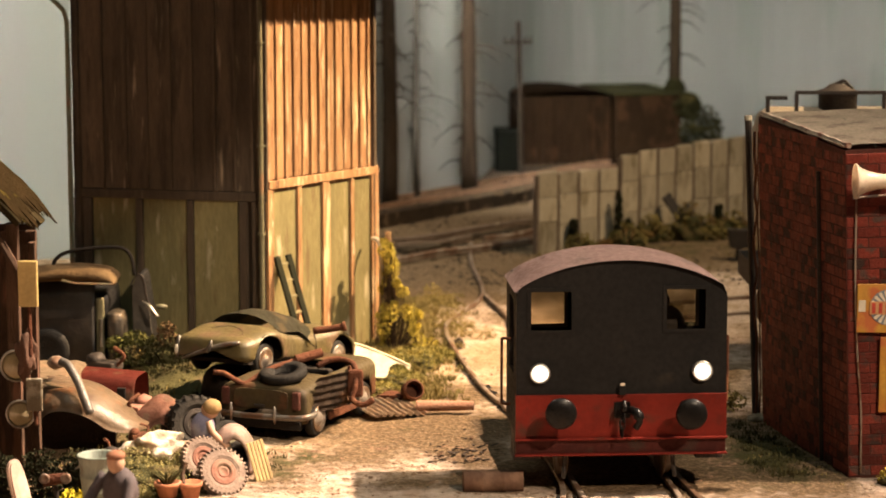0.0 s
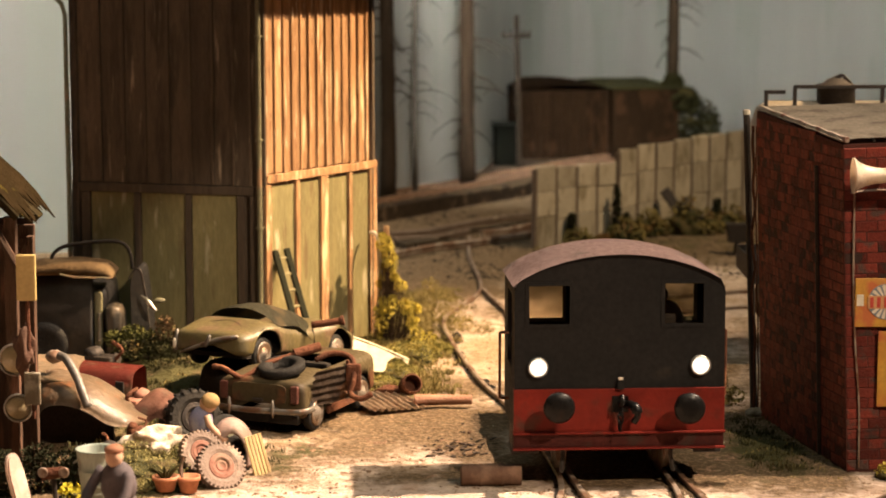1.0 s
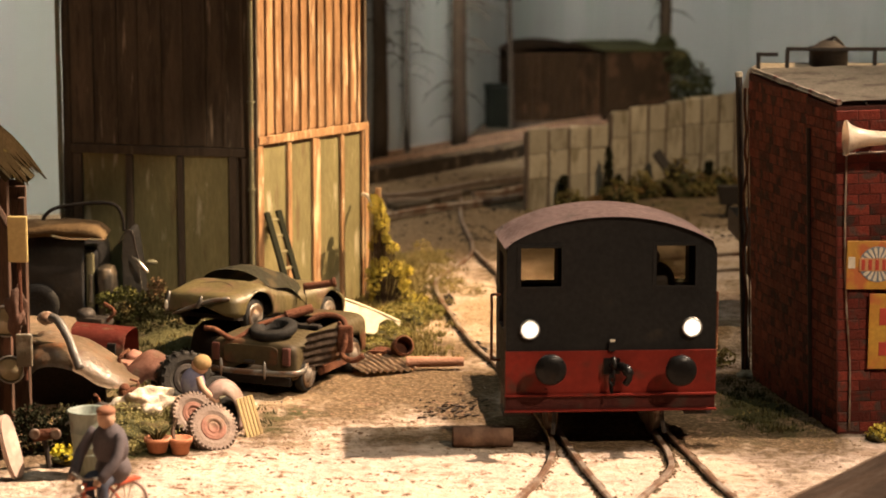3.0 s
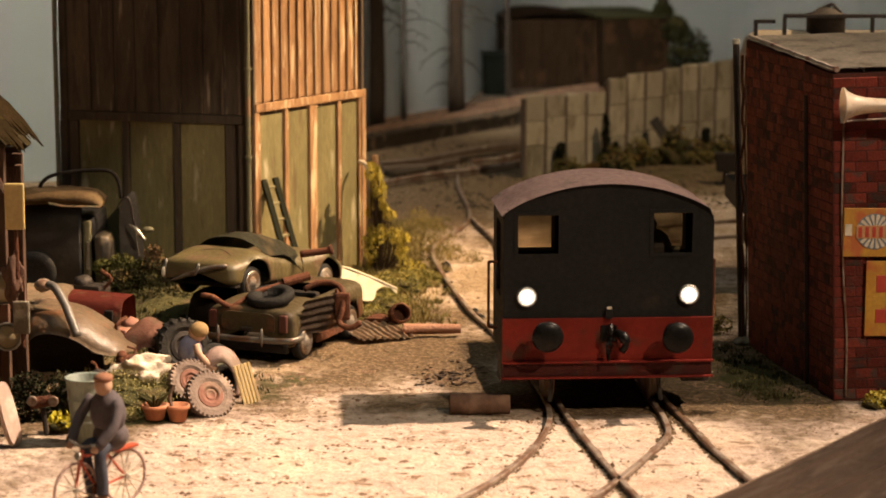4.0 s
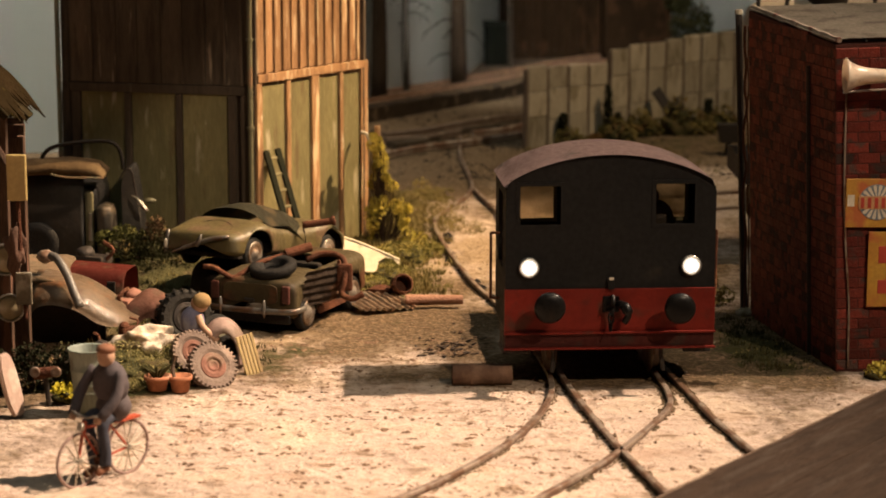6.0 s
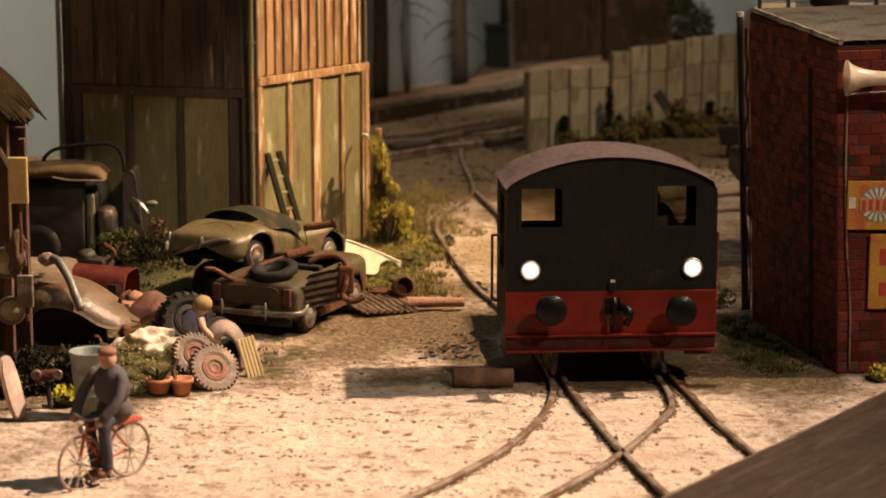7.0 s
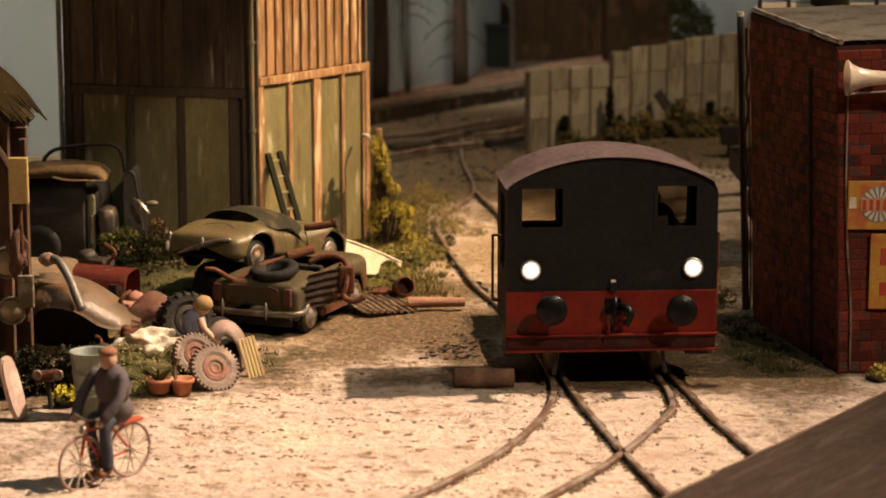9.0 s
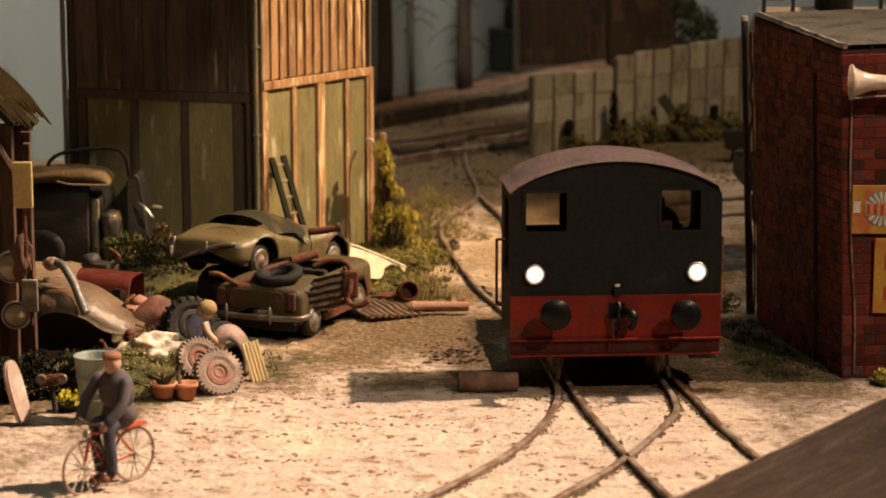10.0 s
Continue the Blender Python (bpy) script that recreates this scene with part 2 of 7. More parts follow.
def ground_mat():
    """Sand, dark earth with painted shade, and moss, laid by the ground's own soil and cover values; crumbs of soil lie
    in loose patches.
    """
    m = SAND.copy()
    m.name = "yard_ground"
    nt = m.node_tree
    n, l = nt.nodes, nt.links
    bsdf = n["Principled BSDF"]
    col = bsdf.inputs["Base Color"].links[0].from_socket
    tc, mp = n.new("ShaderNodeTexCoord"), n.new("ShaderNodeMapping")
    mp.inputs["Scale"].default_value = (100, 100, 100)
    l.new(tc.outputs["Object"], mp.inputs["Vector"])

    def cloud(scale, detail, rough):
        t = n.new("ShaderNodeTexNoise")
        t.inputs["Scale"].default_value, t.inputs["Detail"].default_value, t.inputs["Roughness"].default_value = scale, detail, rough
        l.new(mp.outputs[0], t.inputs["Vector"])
        return t.outputs["Fac"]

    def smear(scale, detail, rough):
        """Clouds drawn out along the yard, as the dirt was brushed."""
        long = n.new("ShaderNodeMapping")
        long.inputs["Scale"].default_value = (55, 100, 100)
        l.new(tc.outputs["Object"], long.inputs["Vector"])
        out = cloud(scale, detail, rough)
        l.new(long.outputs[0], out.node.inputs["Vector"])
        return out

    def span(value, low, high, to=1.0, start=0.0):
        r = n.new("ShaderNodeMapRange")
        r.inputs["From Min"].default_value, r.inputs["From Max"].default_value = low, high
        r.inputs["To Min"].default_value, r.inputs["To Max"].default_value = start, to
        l.new(value, r.inputs["Value"])
        return r.outputs[0]

    def sums(kind, a, b):
        x = n.new("ShaderNodeMath")
        x.operation = kind
        l.new(a, x.inputs[0])
        if hasattr(b, "links"):
            l.new(b, x.inputs[1])
        else:
            x.inputs[1].default_value = b
        return x.outputs[0]

    def lay(fac, colour):
        x = n.new("ShaderNodeMix")
        x.data_type = "RGBA"
        l.new(fac, x.inputs[0])
        l.new(col, x.inputs[6])
        if hasattr(colour, "links"):
            l.new(colour, x.inputs[7])
        else:
            x.inputs[7].default_value = (*colour, 1)
        return x.outputs[2]

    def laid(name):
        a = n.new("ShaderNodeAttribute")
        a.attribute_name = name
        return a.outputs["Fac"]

    tex, crumb, patch = cloud(2.2, 9, 0.62), cloud(6.5, 6, 0.62), span(cloud(0.42, 4, 0.55), 0.38, 0.58, 1.0, 0.30)
    col = lay(span(cloud(0.9, 5, 0.6), 0.50, 0.70, 0.6), (0.66, 0.515, 0.425))
    col = lay(span(cloud(0.33, 5, 0.6), 0.50, 0.66, 0.5), (0.66, 0.52, 0.37))
    col = lay(span(smear(0.85, 8, 0.6), 0.53, 0.68, 0.5), (0.46, 0.335, 0.245))
    col = lay(sums("MULTIPLY", span(smear(1.5, 8, 0.66), 0.57, 0.63, 0.95), patch), (0.215, 0.135, 0.082))
    col = lay(sums("MULTIPLY", span(tex, 0.545, 0.66, 0.75), patch), (0.36, 0.24, 0.155))
    col = lay(sums("MULTIPLY", span(crumb, 0.595, 0.645, 0.85), patch), (0.19, 0.12, 0.075))
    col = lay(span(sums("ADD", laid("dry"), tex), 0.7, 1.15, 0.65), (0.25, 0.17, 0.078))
    # the soil layer also darkens ground shaded by the lean-to and locomotive
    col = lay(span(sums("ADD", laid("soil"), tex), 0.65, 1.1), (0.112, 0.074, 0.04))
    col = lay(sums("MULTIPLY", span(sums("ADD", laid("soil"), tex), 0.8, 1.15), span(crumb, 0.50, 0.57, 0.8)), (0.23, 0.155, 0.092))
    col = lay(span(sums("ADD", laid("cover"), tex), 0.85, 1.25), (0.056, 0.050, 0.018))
    l.new(col, bsdf.inputs["Base Color"])
    bump = [b for b in n if b.bl_idname == "ShaderNodeBump"][0]
    bump.inputs["Strength"].default_value, bump.inputs["Distance"].default_value = 0.9, 0.0035
    l.new(sums("ADD", sums("MULTIPLY", crumb, 0.35), tex), bump.inputs["Height"])
    return m


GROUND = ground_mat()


# ---- building helpers; all lengths in centimetres ----
def part(name, bm, material, parent=None, label="", smooth=False, m=None):
    """Links a bmesh as one mesh object, in centimetres, under a thing or a part."""
    bmesh.ops.recalc_face_normals(bm, faces=bm.faces)
    bmesh.ops.scale(bm, vec=(K, K, K), verts=bm.verts)
    me = bpy.data.meshes.new(name)
    bm.to_mesh(me)
    bm.free()
    me.materials.append(material)
    if smooth:
        me.polygons.foreach_set("use_smooth", [True] * len(me.polygons))
        me.update()
    ob = new(name, me)
    if m is not None:
        ob.matrix_local = scaled(m)
    if parent is not None:
        ob.parent = parent
    if label:
        ob["label"] = label
    return ob


def scaled(m):
    """The same pose with its place turned from centimetres to metres."""
    m = m.copy()
    m.translation = m.translation * K
    return m


def thing(name, m, label, category, group="", kind=""):
    ob = new(name)
    ob.empty_display_size = 0.01
    ob.matrix_local = scaled(m)
    return tagged(ob, label, category, group, kind)


def B():
    return bmesh.new()


def box(bm, x0, x1, y0, y1, z0, z1, m=None, bevel=0.0):
    r = bmesh.ops.create_cube(bm, size=1)
    vs = r["verts"]
    bmesh.ops.scale(bm, vec=(x1 - x0, y1 - y0, z1 - z0), verts=vs)
    bmesh.ops.translate(bm, vec=((x0 + x1) / 2, (y0 + y1) / 2, (z0 + z1) / 2), verts=vs)
    if bevel:
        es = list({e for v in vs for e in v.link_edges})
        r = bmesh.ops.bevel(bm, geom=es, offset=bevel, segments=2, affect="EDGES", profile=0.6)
        vs = list({v for f in r["faces"] for v in f.verts} | {v for v in vs if v.is_valid})
    if m is not None:
        bmesh.ops.transform(bm, matrix=m, verts=vs)
    return vs


def rod(bm, a, b, r0, r1=None, n=10):
    """A straight tapered rod from a to b."""
    a, b = Vector(a), Vector(b)
    r1 = r0 if r1 is None else r1
    m = Matrix.Translation((a + b) / 2) @ (b - a).to_track_quat("Z", "Y").to_matrix().to_4x4()
    return bmesh.ops.create_cone(bm, cap_ends=True, segments=n, radius1=r0, radius2=r1, depth=(b - a).length, matrix=m)["verts"]


def tube(bm, pts, r, n=8):
    """A bent tube through pts; r a number or one a point."""
    pts = [Vector(p) for p in pts]
    rs = r if isinstance(r, (list, tuple)) else [r] * len(pts)
    rings = []
    for i, p in enumerate(pts):
        d = (pts[min(i + 1, len(pts) - 1)] - pts[max(i - 1, 0)]).normalized()
        q = d.to_track_quat("Z", "Y").to_matrix()
        rings.append([bm.verts.new(p + q @ Vector((math.cos(2 * math.pi * k / n), math.sin(2 * math.pi * k / n), 0)) * rs[i]) for k in range(n)])
    # keep the rings from twisting
    for i in range(1, len(rings)):
        best = min(range(n), key=lambda s: sum((rings[i][(k + s) % n].co - rings[i - 1][k].co).length for k in range(n)))
        rings[i] = rings[i][best:] + rings[i][:best]
        for k in range(n):
            bm.faces.new((rings[i - 1][k], rings[i - 1][(k + 1) % n], rings[i][(k + 1) % n], rings[i][k]))
    bm.faces.new(rings[0]), bm.faces.new(rings[-1])


def curve_pts(pts, n=6):
    """Smooths a list of points with a Catmull-Rom spline."""
    p = [Vector(q) for q in pts]
    p = [2 * p[0] - p[1]] + p + [2 * p[-1] - p[-2]]
    out = []
    for i in range(1, len(p) - 2):
        for k in range(n):
            t = k / n
            out.append(0.5 * (2 * p[i] + (p[i + 1] - p[i - 1]) * t + (2 * p[i - 1] - 5 * p[i] + 4 * p[i + 1] - p[i + 2]) * t * t
                              + (3 * p[i] - p[i - 1] - 3 * p[i + 1] + p[i + 2]) * t ** 3))
    return out + [p[-2]]


def lathe(bm, profile, n=24, m=None):
    """Turns a profile of (radius, height) round the z axis."""
    rings = [[bm.verts.new((r * math.cos(2 * math.pi * k / n), r * math.sin(2 * math.pi * k / n), z)) for k in range(n)] for r, z in profile]
    for a, b in zip(rings, rings[1:]):
        for k in range(n):
            bm.faces.new((a[k], a[(k + 1) % n], b[(k + 1) % n], b[k]))
    if profile[0][0] > 1e-6:
        bm.faces.new(rings[0])
    if profile[-1][0] > 1e-6:
        bm.faces.new(rings[-1])
    vs = [v for r in rings for v in r]
    if m is not None:
        bmesh.ops.transform(bm, matrix=m, verts=vs)
    return vs


def plate(bm, outer, holes=(), depth=0.1, m=None):
    """A flat plate in the x-z plane with holes, thickened towards +y."""
    es, vs = [], []
    for loop in (outer, *holes):
        v = [bm.verts.new((x, 0, z)) for x, z in loop]
        vs += v
        es += [bm.edges.new((v[i], v[(i + 1) % len(v)])) for i in range(len(v))]
    fs = [g for g in bmesh.ops.triangle_fill(bm, use_beauty=True, edges=es, normal=(0, -1, 0))["geom"] if isinstance(g, bmesh.types.BMFace)]
    r = bmesh.ops.extrude_face_region(bm, geom=fs)
    top = [g for g in r["geom"] if isinstance(g, bmesh.types.BMVert)]
    bmesh.ops.translate(bm, vec=(0, depth, 0), verts=top)
    bm.faces.ensure_lookup_table()
    allv = vs + top
    if m is not None:
        bmesh.ops.transform(bm, matrix=m, verts=allv)
    return allv


def blob(bm, at, size, rough=0.25, seed=0, level=2):
    """An uneven lump."""
    vs = bmesh.ops.create_icosphere(bm, subdivisions=level, radius=1)["verts"]
    for v in vs:
        k = 1 + rough * noise.noise(v.co * 1.7 + Vector((seed * 3.1, seed, -seed)))
        v.co = Vector(at) + Vector((v.co.x * size[0] * k, v.co.y * size[1] * k, v.co.z * size[2] * k))
    return vs


def leaves(bm, at, size, count, leaf, rng, flat=0.0):
    """Many small leaf quads spread unevenly through an ellipsoid."""
    for _ in range(count):
        while True:
            p = Vector((rng.uniform(-1, 1), rng.uniform(-1, 1), rng.uniform(-1, 1)))
            if p.length < 1 and noise.noise(p * 2.3 + Vector(at)) > -0.22:
                break
        c = Vector((at[0] + p.x * size[0], at[1] + p.y * size[1], at[2] + p.z * size[2]))
        q = Euler((rng.uniform(-1.4, 1.4) * (1 - flat), rng.uniform(-1.4, 1.4) * (1 - flat), rng.uniform(0, 6.3))).to_matrix()
        s = leaf * rng.uniform(0.6, 1.4)
        bm.faces.new([bm.verts.new(c + q @ Vector(o)) for o in ((-s, -s * .6, 0), (s * .3, -s, s * .3), (s, s * .5, 0), (-s * .2, s, s * .2))])


def blades(bm, at, spread, count, height, rng):
    """A tuft of grass blades on the ground."""
    for _ in range(count):
        a, r = rng.uniform(0, 6.3), spread * rng.random() ** 0.6
        x, y = at[0] + r * math.cos(a), at[1] + r * math.sin(a)
        z = hill(x, y) - 0.03
        h, w = height * rng.uniform(0.5, 1.3), 0.02 + 0.012 * rng.random()
        dx, dy = rng.uniform(-.5, .5) * h, rng.uniform(-.5, .5) * h
        c, s = math.cos(a) * w, math.sin(a) * w
        bm.faces.new([bm.verts.new(p) for p in ((x - c, y - s, z), (x + c, y + s, z), (x + dx * .4 + c * .7, y + dy * .4 + s * .7, z + h * .6), (x + dx, y + dy, z + h))])


def hill(x, y):
    """Height of the ground."""
    z = 0.07 * noise.noise(Vector((x * 0.25, y * 0.25, 0))) + 0.03 * noise.noise(Vector((x * 1.1, y * 1.1, 3))) + 0.042 * noise.noise(Vector((x * 2.4, y * 2.4, 7))) + 0.02 * noise.noise(Vector((x * 4.6, y * 4.6, 15))) - 0.02
    def bump(cx, cy, rx, ry, h):
        return h * math.exp(-((x - cx) / rx) ** 2 - ((y - cy) / ry) ** 2)
    return z + bump(-9.3, 75, 1.6, 3, 0.75) + bump(-7.6, 77, 2, 2.5, 0.5) + bump(-8.6, 64, 1.3, 3.2, 0.45)


def flat_axes(origin, along):
    """A frame whose x runs along a wall's foot, y away from its outer face and z up."""
    x = Vector((*along, 0)).normalized()
    m = Matrix((x, Vector((-x.y, x.x, 0)), Vector((0, 0, 1)))).transposed().to_4x4()
    return Matrix.Translation((*origin, 0)) @ m


def near(x, y, cx, cy, rx, ry):
    return math.exp(-((x - cx) / rx) ** 2 - ((y - cy) / ry) ** 2)


def soil_shade_at(x, y):
    """How much dark trodden earth lies on the sand: behind the yard, among the scrap and along the tracks; painted
    shade is mixed in.
    """
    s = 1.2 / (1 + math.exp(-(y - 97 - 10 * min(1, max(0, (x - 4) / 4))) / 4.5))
    # the first near() term is the lean-to's shadow laid in as dark ground
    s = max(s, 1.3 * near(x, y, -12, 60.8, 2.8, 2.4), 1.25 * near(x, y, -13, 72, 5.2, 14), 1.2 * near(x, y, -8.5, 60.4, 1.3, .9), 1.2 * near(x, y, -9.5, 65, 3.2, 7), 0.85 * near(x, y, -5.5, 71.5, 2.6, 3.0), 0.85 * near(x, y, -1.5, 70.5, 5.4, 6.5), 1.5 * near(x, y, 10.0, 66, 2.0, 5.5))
    # terms at (4.9, 63.8), (1.6, 62.6), (-1.0, 62.2) add the locomotive's shade
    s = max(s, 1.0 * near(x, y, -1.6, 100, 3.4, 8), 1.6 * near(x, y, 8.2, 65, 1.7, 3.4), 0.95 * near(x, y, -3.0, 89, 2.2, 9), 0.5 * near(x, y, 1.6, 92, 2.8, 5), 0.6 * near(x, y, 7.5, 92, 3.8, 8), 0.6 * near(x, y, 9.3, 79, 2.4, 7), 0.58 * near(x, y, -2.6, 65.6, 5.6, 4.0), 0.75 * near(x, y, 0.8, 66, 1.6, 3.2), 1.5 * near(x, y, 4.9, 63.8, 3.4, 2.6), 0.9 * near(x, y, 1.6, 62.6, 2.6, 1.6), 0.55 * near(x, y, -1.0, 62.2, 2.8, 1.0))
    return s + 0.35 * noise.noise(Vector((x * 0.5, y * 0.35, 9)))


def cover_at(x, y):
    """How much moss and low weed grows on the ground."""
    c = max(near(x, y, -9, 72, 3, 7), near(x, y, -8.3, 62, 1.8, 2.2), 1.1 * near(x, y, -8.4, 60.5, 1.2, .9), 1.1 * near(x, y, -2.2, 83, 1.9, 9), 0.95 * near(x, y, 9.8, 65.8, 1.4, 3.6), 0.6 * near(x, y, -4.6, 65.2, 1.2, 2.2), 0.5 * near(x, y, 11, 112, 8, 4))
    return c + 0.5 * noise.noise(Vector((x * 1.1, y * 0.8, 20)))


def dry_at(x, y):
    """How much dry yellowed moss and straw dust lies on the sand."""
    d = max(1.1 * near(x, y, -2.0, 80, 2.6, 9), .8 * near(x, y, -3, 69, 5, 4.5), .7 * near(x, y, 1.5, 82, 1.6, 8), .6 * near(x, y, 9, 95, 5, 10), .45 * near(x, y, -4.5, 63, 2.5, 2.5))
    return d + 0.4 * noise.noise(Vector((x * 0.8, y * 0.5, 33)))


# ---- the hall and the layout's base ----
def structure(name, bm, material, label):
    ob = part(name, bm, material)
    return tagged(ob, label, "structure", kind="structure")


bm = B()
xs = np.concatenate([np.linspace(-62, -17, 24), np.linspace(-16.6, 16.6, 260), np.linspace(17, 62, 24)])
ys = np.concatenate([np.linspace(34, 47, 8), np.linspace(47.3, 95, 330), np.linspace(96, 172, 70)])
grid = [[bm.verts.new((x, y, hill(x, y))) for x in xs] for y in ys]
for j in range(len(ys) - 1):
    for i in range(len(xs) - 1):
        bm.faces.new((grid[j][i], grid[j][i + 1], grid[j + 1][i + 1], grid[j + 1][i]))
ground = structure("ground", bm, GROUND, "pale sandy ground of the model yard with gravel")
ground.data.polygons.foreach_set("use_smooth", [True] * len(ground.data.polygons))
# soil holds real earth plus shade painted into the ground
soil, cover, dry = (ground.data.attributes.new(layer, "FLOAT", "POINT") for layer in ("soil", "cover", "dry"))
soil.data.foreach_set("value", [soil_shade_at(v.co.x / K, v.co.y / K) for v in ground.data.vertices])
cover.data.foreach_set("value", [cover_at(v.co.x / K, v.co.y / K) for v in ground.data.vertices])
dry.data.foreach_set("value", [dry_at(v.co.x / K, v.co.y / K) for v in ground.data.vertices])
for name, b, label in (("hall_floor", (-210, 210, -210, 215, -112, -110), "plain floor of the dim exhibition hall"),
                       ("ceiling", (-210, 210, -210, 215, 165, 168), "plain hall ceiling above the model"),
                       ("wall_north", (-210, 210, 212, 215, -110, 165), "plain hall wall behind the backdrop"),
                       ("wall_south", (-210, 210, -213, -210, -110, 165), "plain hall wall behind the viewer"),
                       ("wall_east", (210, 213, -210, 215, -110, 165), "plain hall side wall"),
                       ("wall_west", (-213, -210, -210, 215, -110, 165), "plain hall side wall")):
    bm = B()
    box(bm, *b)
    structure(name, bm, PLASTER, label)
bm = B()
box(bm, -62, 62, 34, 172, -12, -1.2)
structure("baseboard", bm, OLDWOOD, "timber baseboard carrying the model yard")
# the backdrop curves round at both ends
bm = B()
arc = [(-64, 86), (-45, 99), (-28, 105), (-14, 110.5), (-6, 121), (-2, 128.5), (1.5, 136), (3.4, 147), (7, 159), (15, 165), (30, 164), (50, 150), (64, 110)]
arc = [v.to_2d() for v in curve_pts([(x, y, 0) for x, y in arc], 6)]
low, top = [bm.verts.new((*p, -1.1)) for p in arc], [bm.verts.new((*p, 62)) for p in arc]
for i in range(len(arc) - 1):
    bm.faces.new((low[i], low[i + 1], top[i + 1], top[i]))
bmesh.ops.solidify(bm, geom=bm.faces[:], thickness=0.5)
structure("backdrop", bm, PALE, "pale grey-blue painted backdrop behind the model")
# low bank that carries the far track
bm = B()
foot = [(-60, 112), (-12, 112), (-3.8, 119.2), (4.9, 132), (13, 143), (30, 150), (60, 152), (60, 167), (-60, 167)]
vs = [bm.verts.new((x, y, -0.5)) for x, y in foot]
r = bmesh.ops.extrude_face_region(bm, geom=[bm.faces.new(vs)])
for v in [g for g in r["geom"] if isinstance(g, bmesh.types.BMVert)]:
    v.co.z = 0.75
bmesh.ops.subdivide_edges(bm, edges=bm.edges[:], cuts=4, use_grid_fill=True)
structure("bank", bm, mat("dark_mottled_bank", (0.05, 0.031, 0.017), (0.029, 0.019, 0.011), 1.4, 0.95, 0, 1.0, (0.11, 0.07, 0.038), 0.16), "low dark earth bank carrying the far track")


# ---- rails ----
LINES = []


def rail(pts, label):
    """A rail with foot, web and head, swept along a smooth line on the ground."""
    line = curve_pts([(x * 1.009, y * 1.009, 0) for x, y in pts], 8)
    LINES.append(line)
    prof = [(-.12, .08), (.12, .08), (.11, .13), (.04, .16), (.04, .25), (.08, .28), (.08, .355), (.062, .372), (-.062, .372), (-.08, .355), (-.08, .28), (-.04, .25), (-.04, .16), (-.11, .13)]
    bm = B()
    rings = []
    for i, p in enumerate(line):
        d = (line[min(i + 1, len(line) - 1)] - line[max(i - 1, 0)]).normalized()
        side = Vector((d.y, -d.x, 0))
        rings.append([bm.verts.new(p + side * a + Vector((0, 0, z - 0.2))) for a, z in prof])
    for a, b in zip(rings, rings[1:]):
        for k in range(len(prof)):
            bm.faces.new((a[k], a[(k + 1) % len(prof)], b[(k + 1) % len(prof)], b[k]))
    bm.faces.new(rings[0]), bm.faces.new(rings[-1])
    return tagged(part("rail", bm, STEEL), label, "rail", "rails of the yard tracks")


rail([(1.2, 112), (1.11, 104.7), (1.5, 95), (0.2, 89.1), (-0.09, 85.8), (0.44, 80.4), (1.28, 74.4), (1.97, 71.1), (2.75, 66), (3.1, 62.8), (3.23, 60.9), (3.12, 59.0),
      (2.6, 56.6), (1.66, 53.9), (0.63, 51.9), (-0.58, 49.9), (-3.5, 46)], "worn steel rail curving across the sandy yard")
rail([(3.42, 63), (3.67, 60.3), (4.04, 57.5), (4.58, 53.9), (5.39, 49.9), (6.3, 46)], "worn steel rail of the straight track")
rail([(6.0, 66), (6.29, 61.3), (6.40, 59.3), (6.15, 57.4), (4.63, 53.6), (3.49, 51.4), (2.6, 49.9), (0.3, 46)], "worn steel rail curving off at the crossing")
rail([(2.45, 89.1), (3.1, 80), (5.2, 71), (6.25, 65), (6.75, 60.9), (7.05, 58.8), (7.39, 56.3), (7.85, 53.8), (8.6, 50)], "dark dirty rail of the straight track")
rail([(1.6, 95), (2.45, 89.2)], "short steel rail joining the far points")
rail([(7.5, 88.6), (9.17, 89.1), (12.6, 90.5), (20, 94)], "thin steel rail of the siding")
rail([(7.5, 92.6), (9.5, 93.1), (13, 94.6), (20, 98)], "thin steel rail of the siding")
FARRAIL = mat("rust_brown_rail", (0.33, 0.19, 0.115), (0.24, 0.135, 0.085), 1.5, 0.7, 0.1, 0.2)
for off, lab in ((0, "rusty rail on the far bank"), (3.2, "rusty rail on the far bank")):
    ob = rail([(-30, 113.5 + off), (-12, 113.2 + off), (-4.6, 119.6 + off), (4.1, 132.4 + off), (12.2, 143.6 + off), (30, 151 + off)], lab)
    ob.location.z = 0.0088
    ob.data.materials[0] = FARRAIL


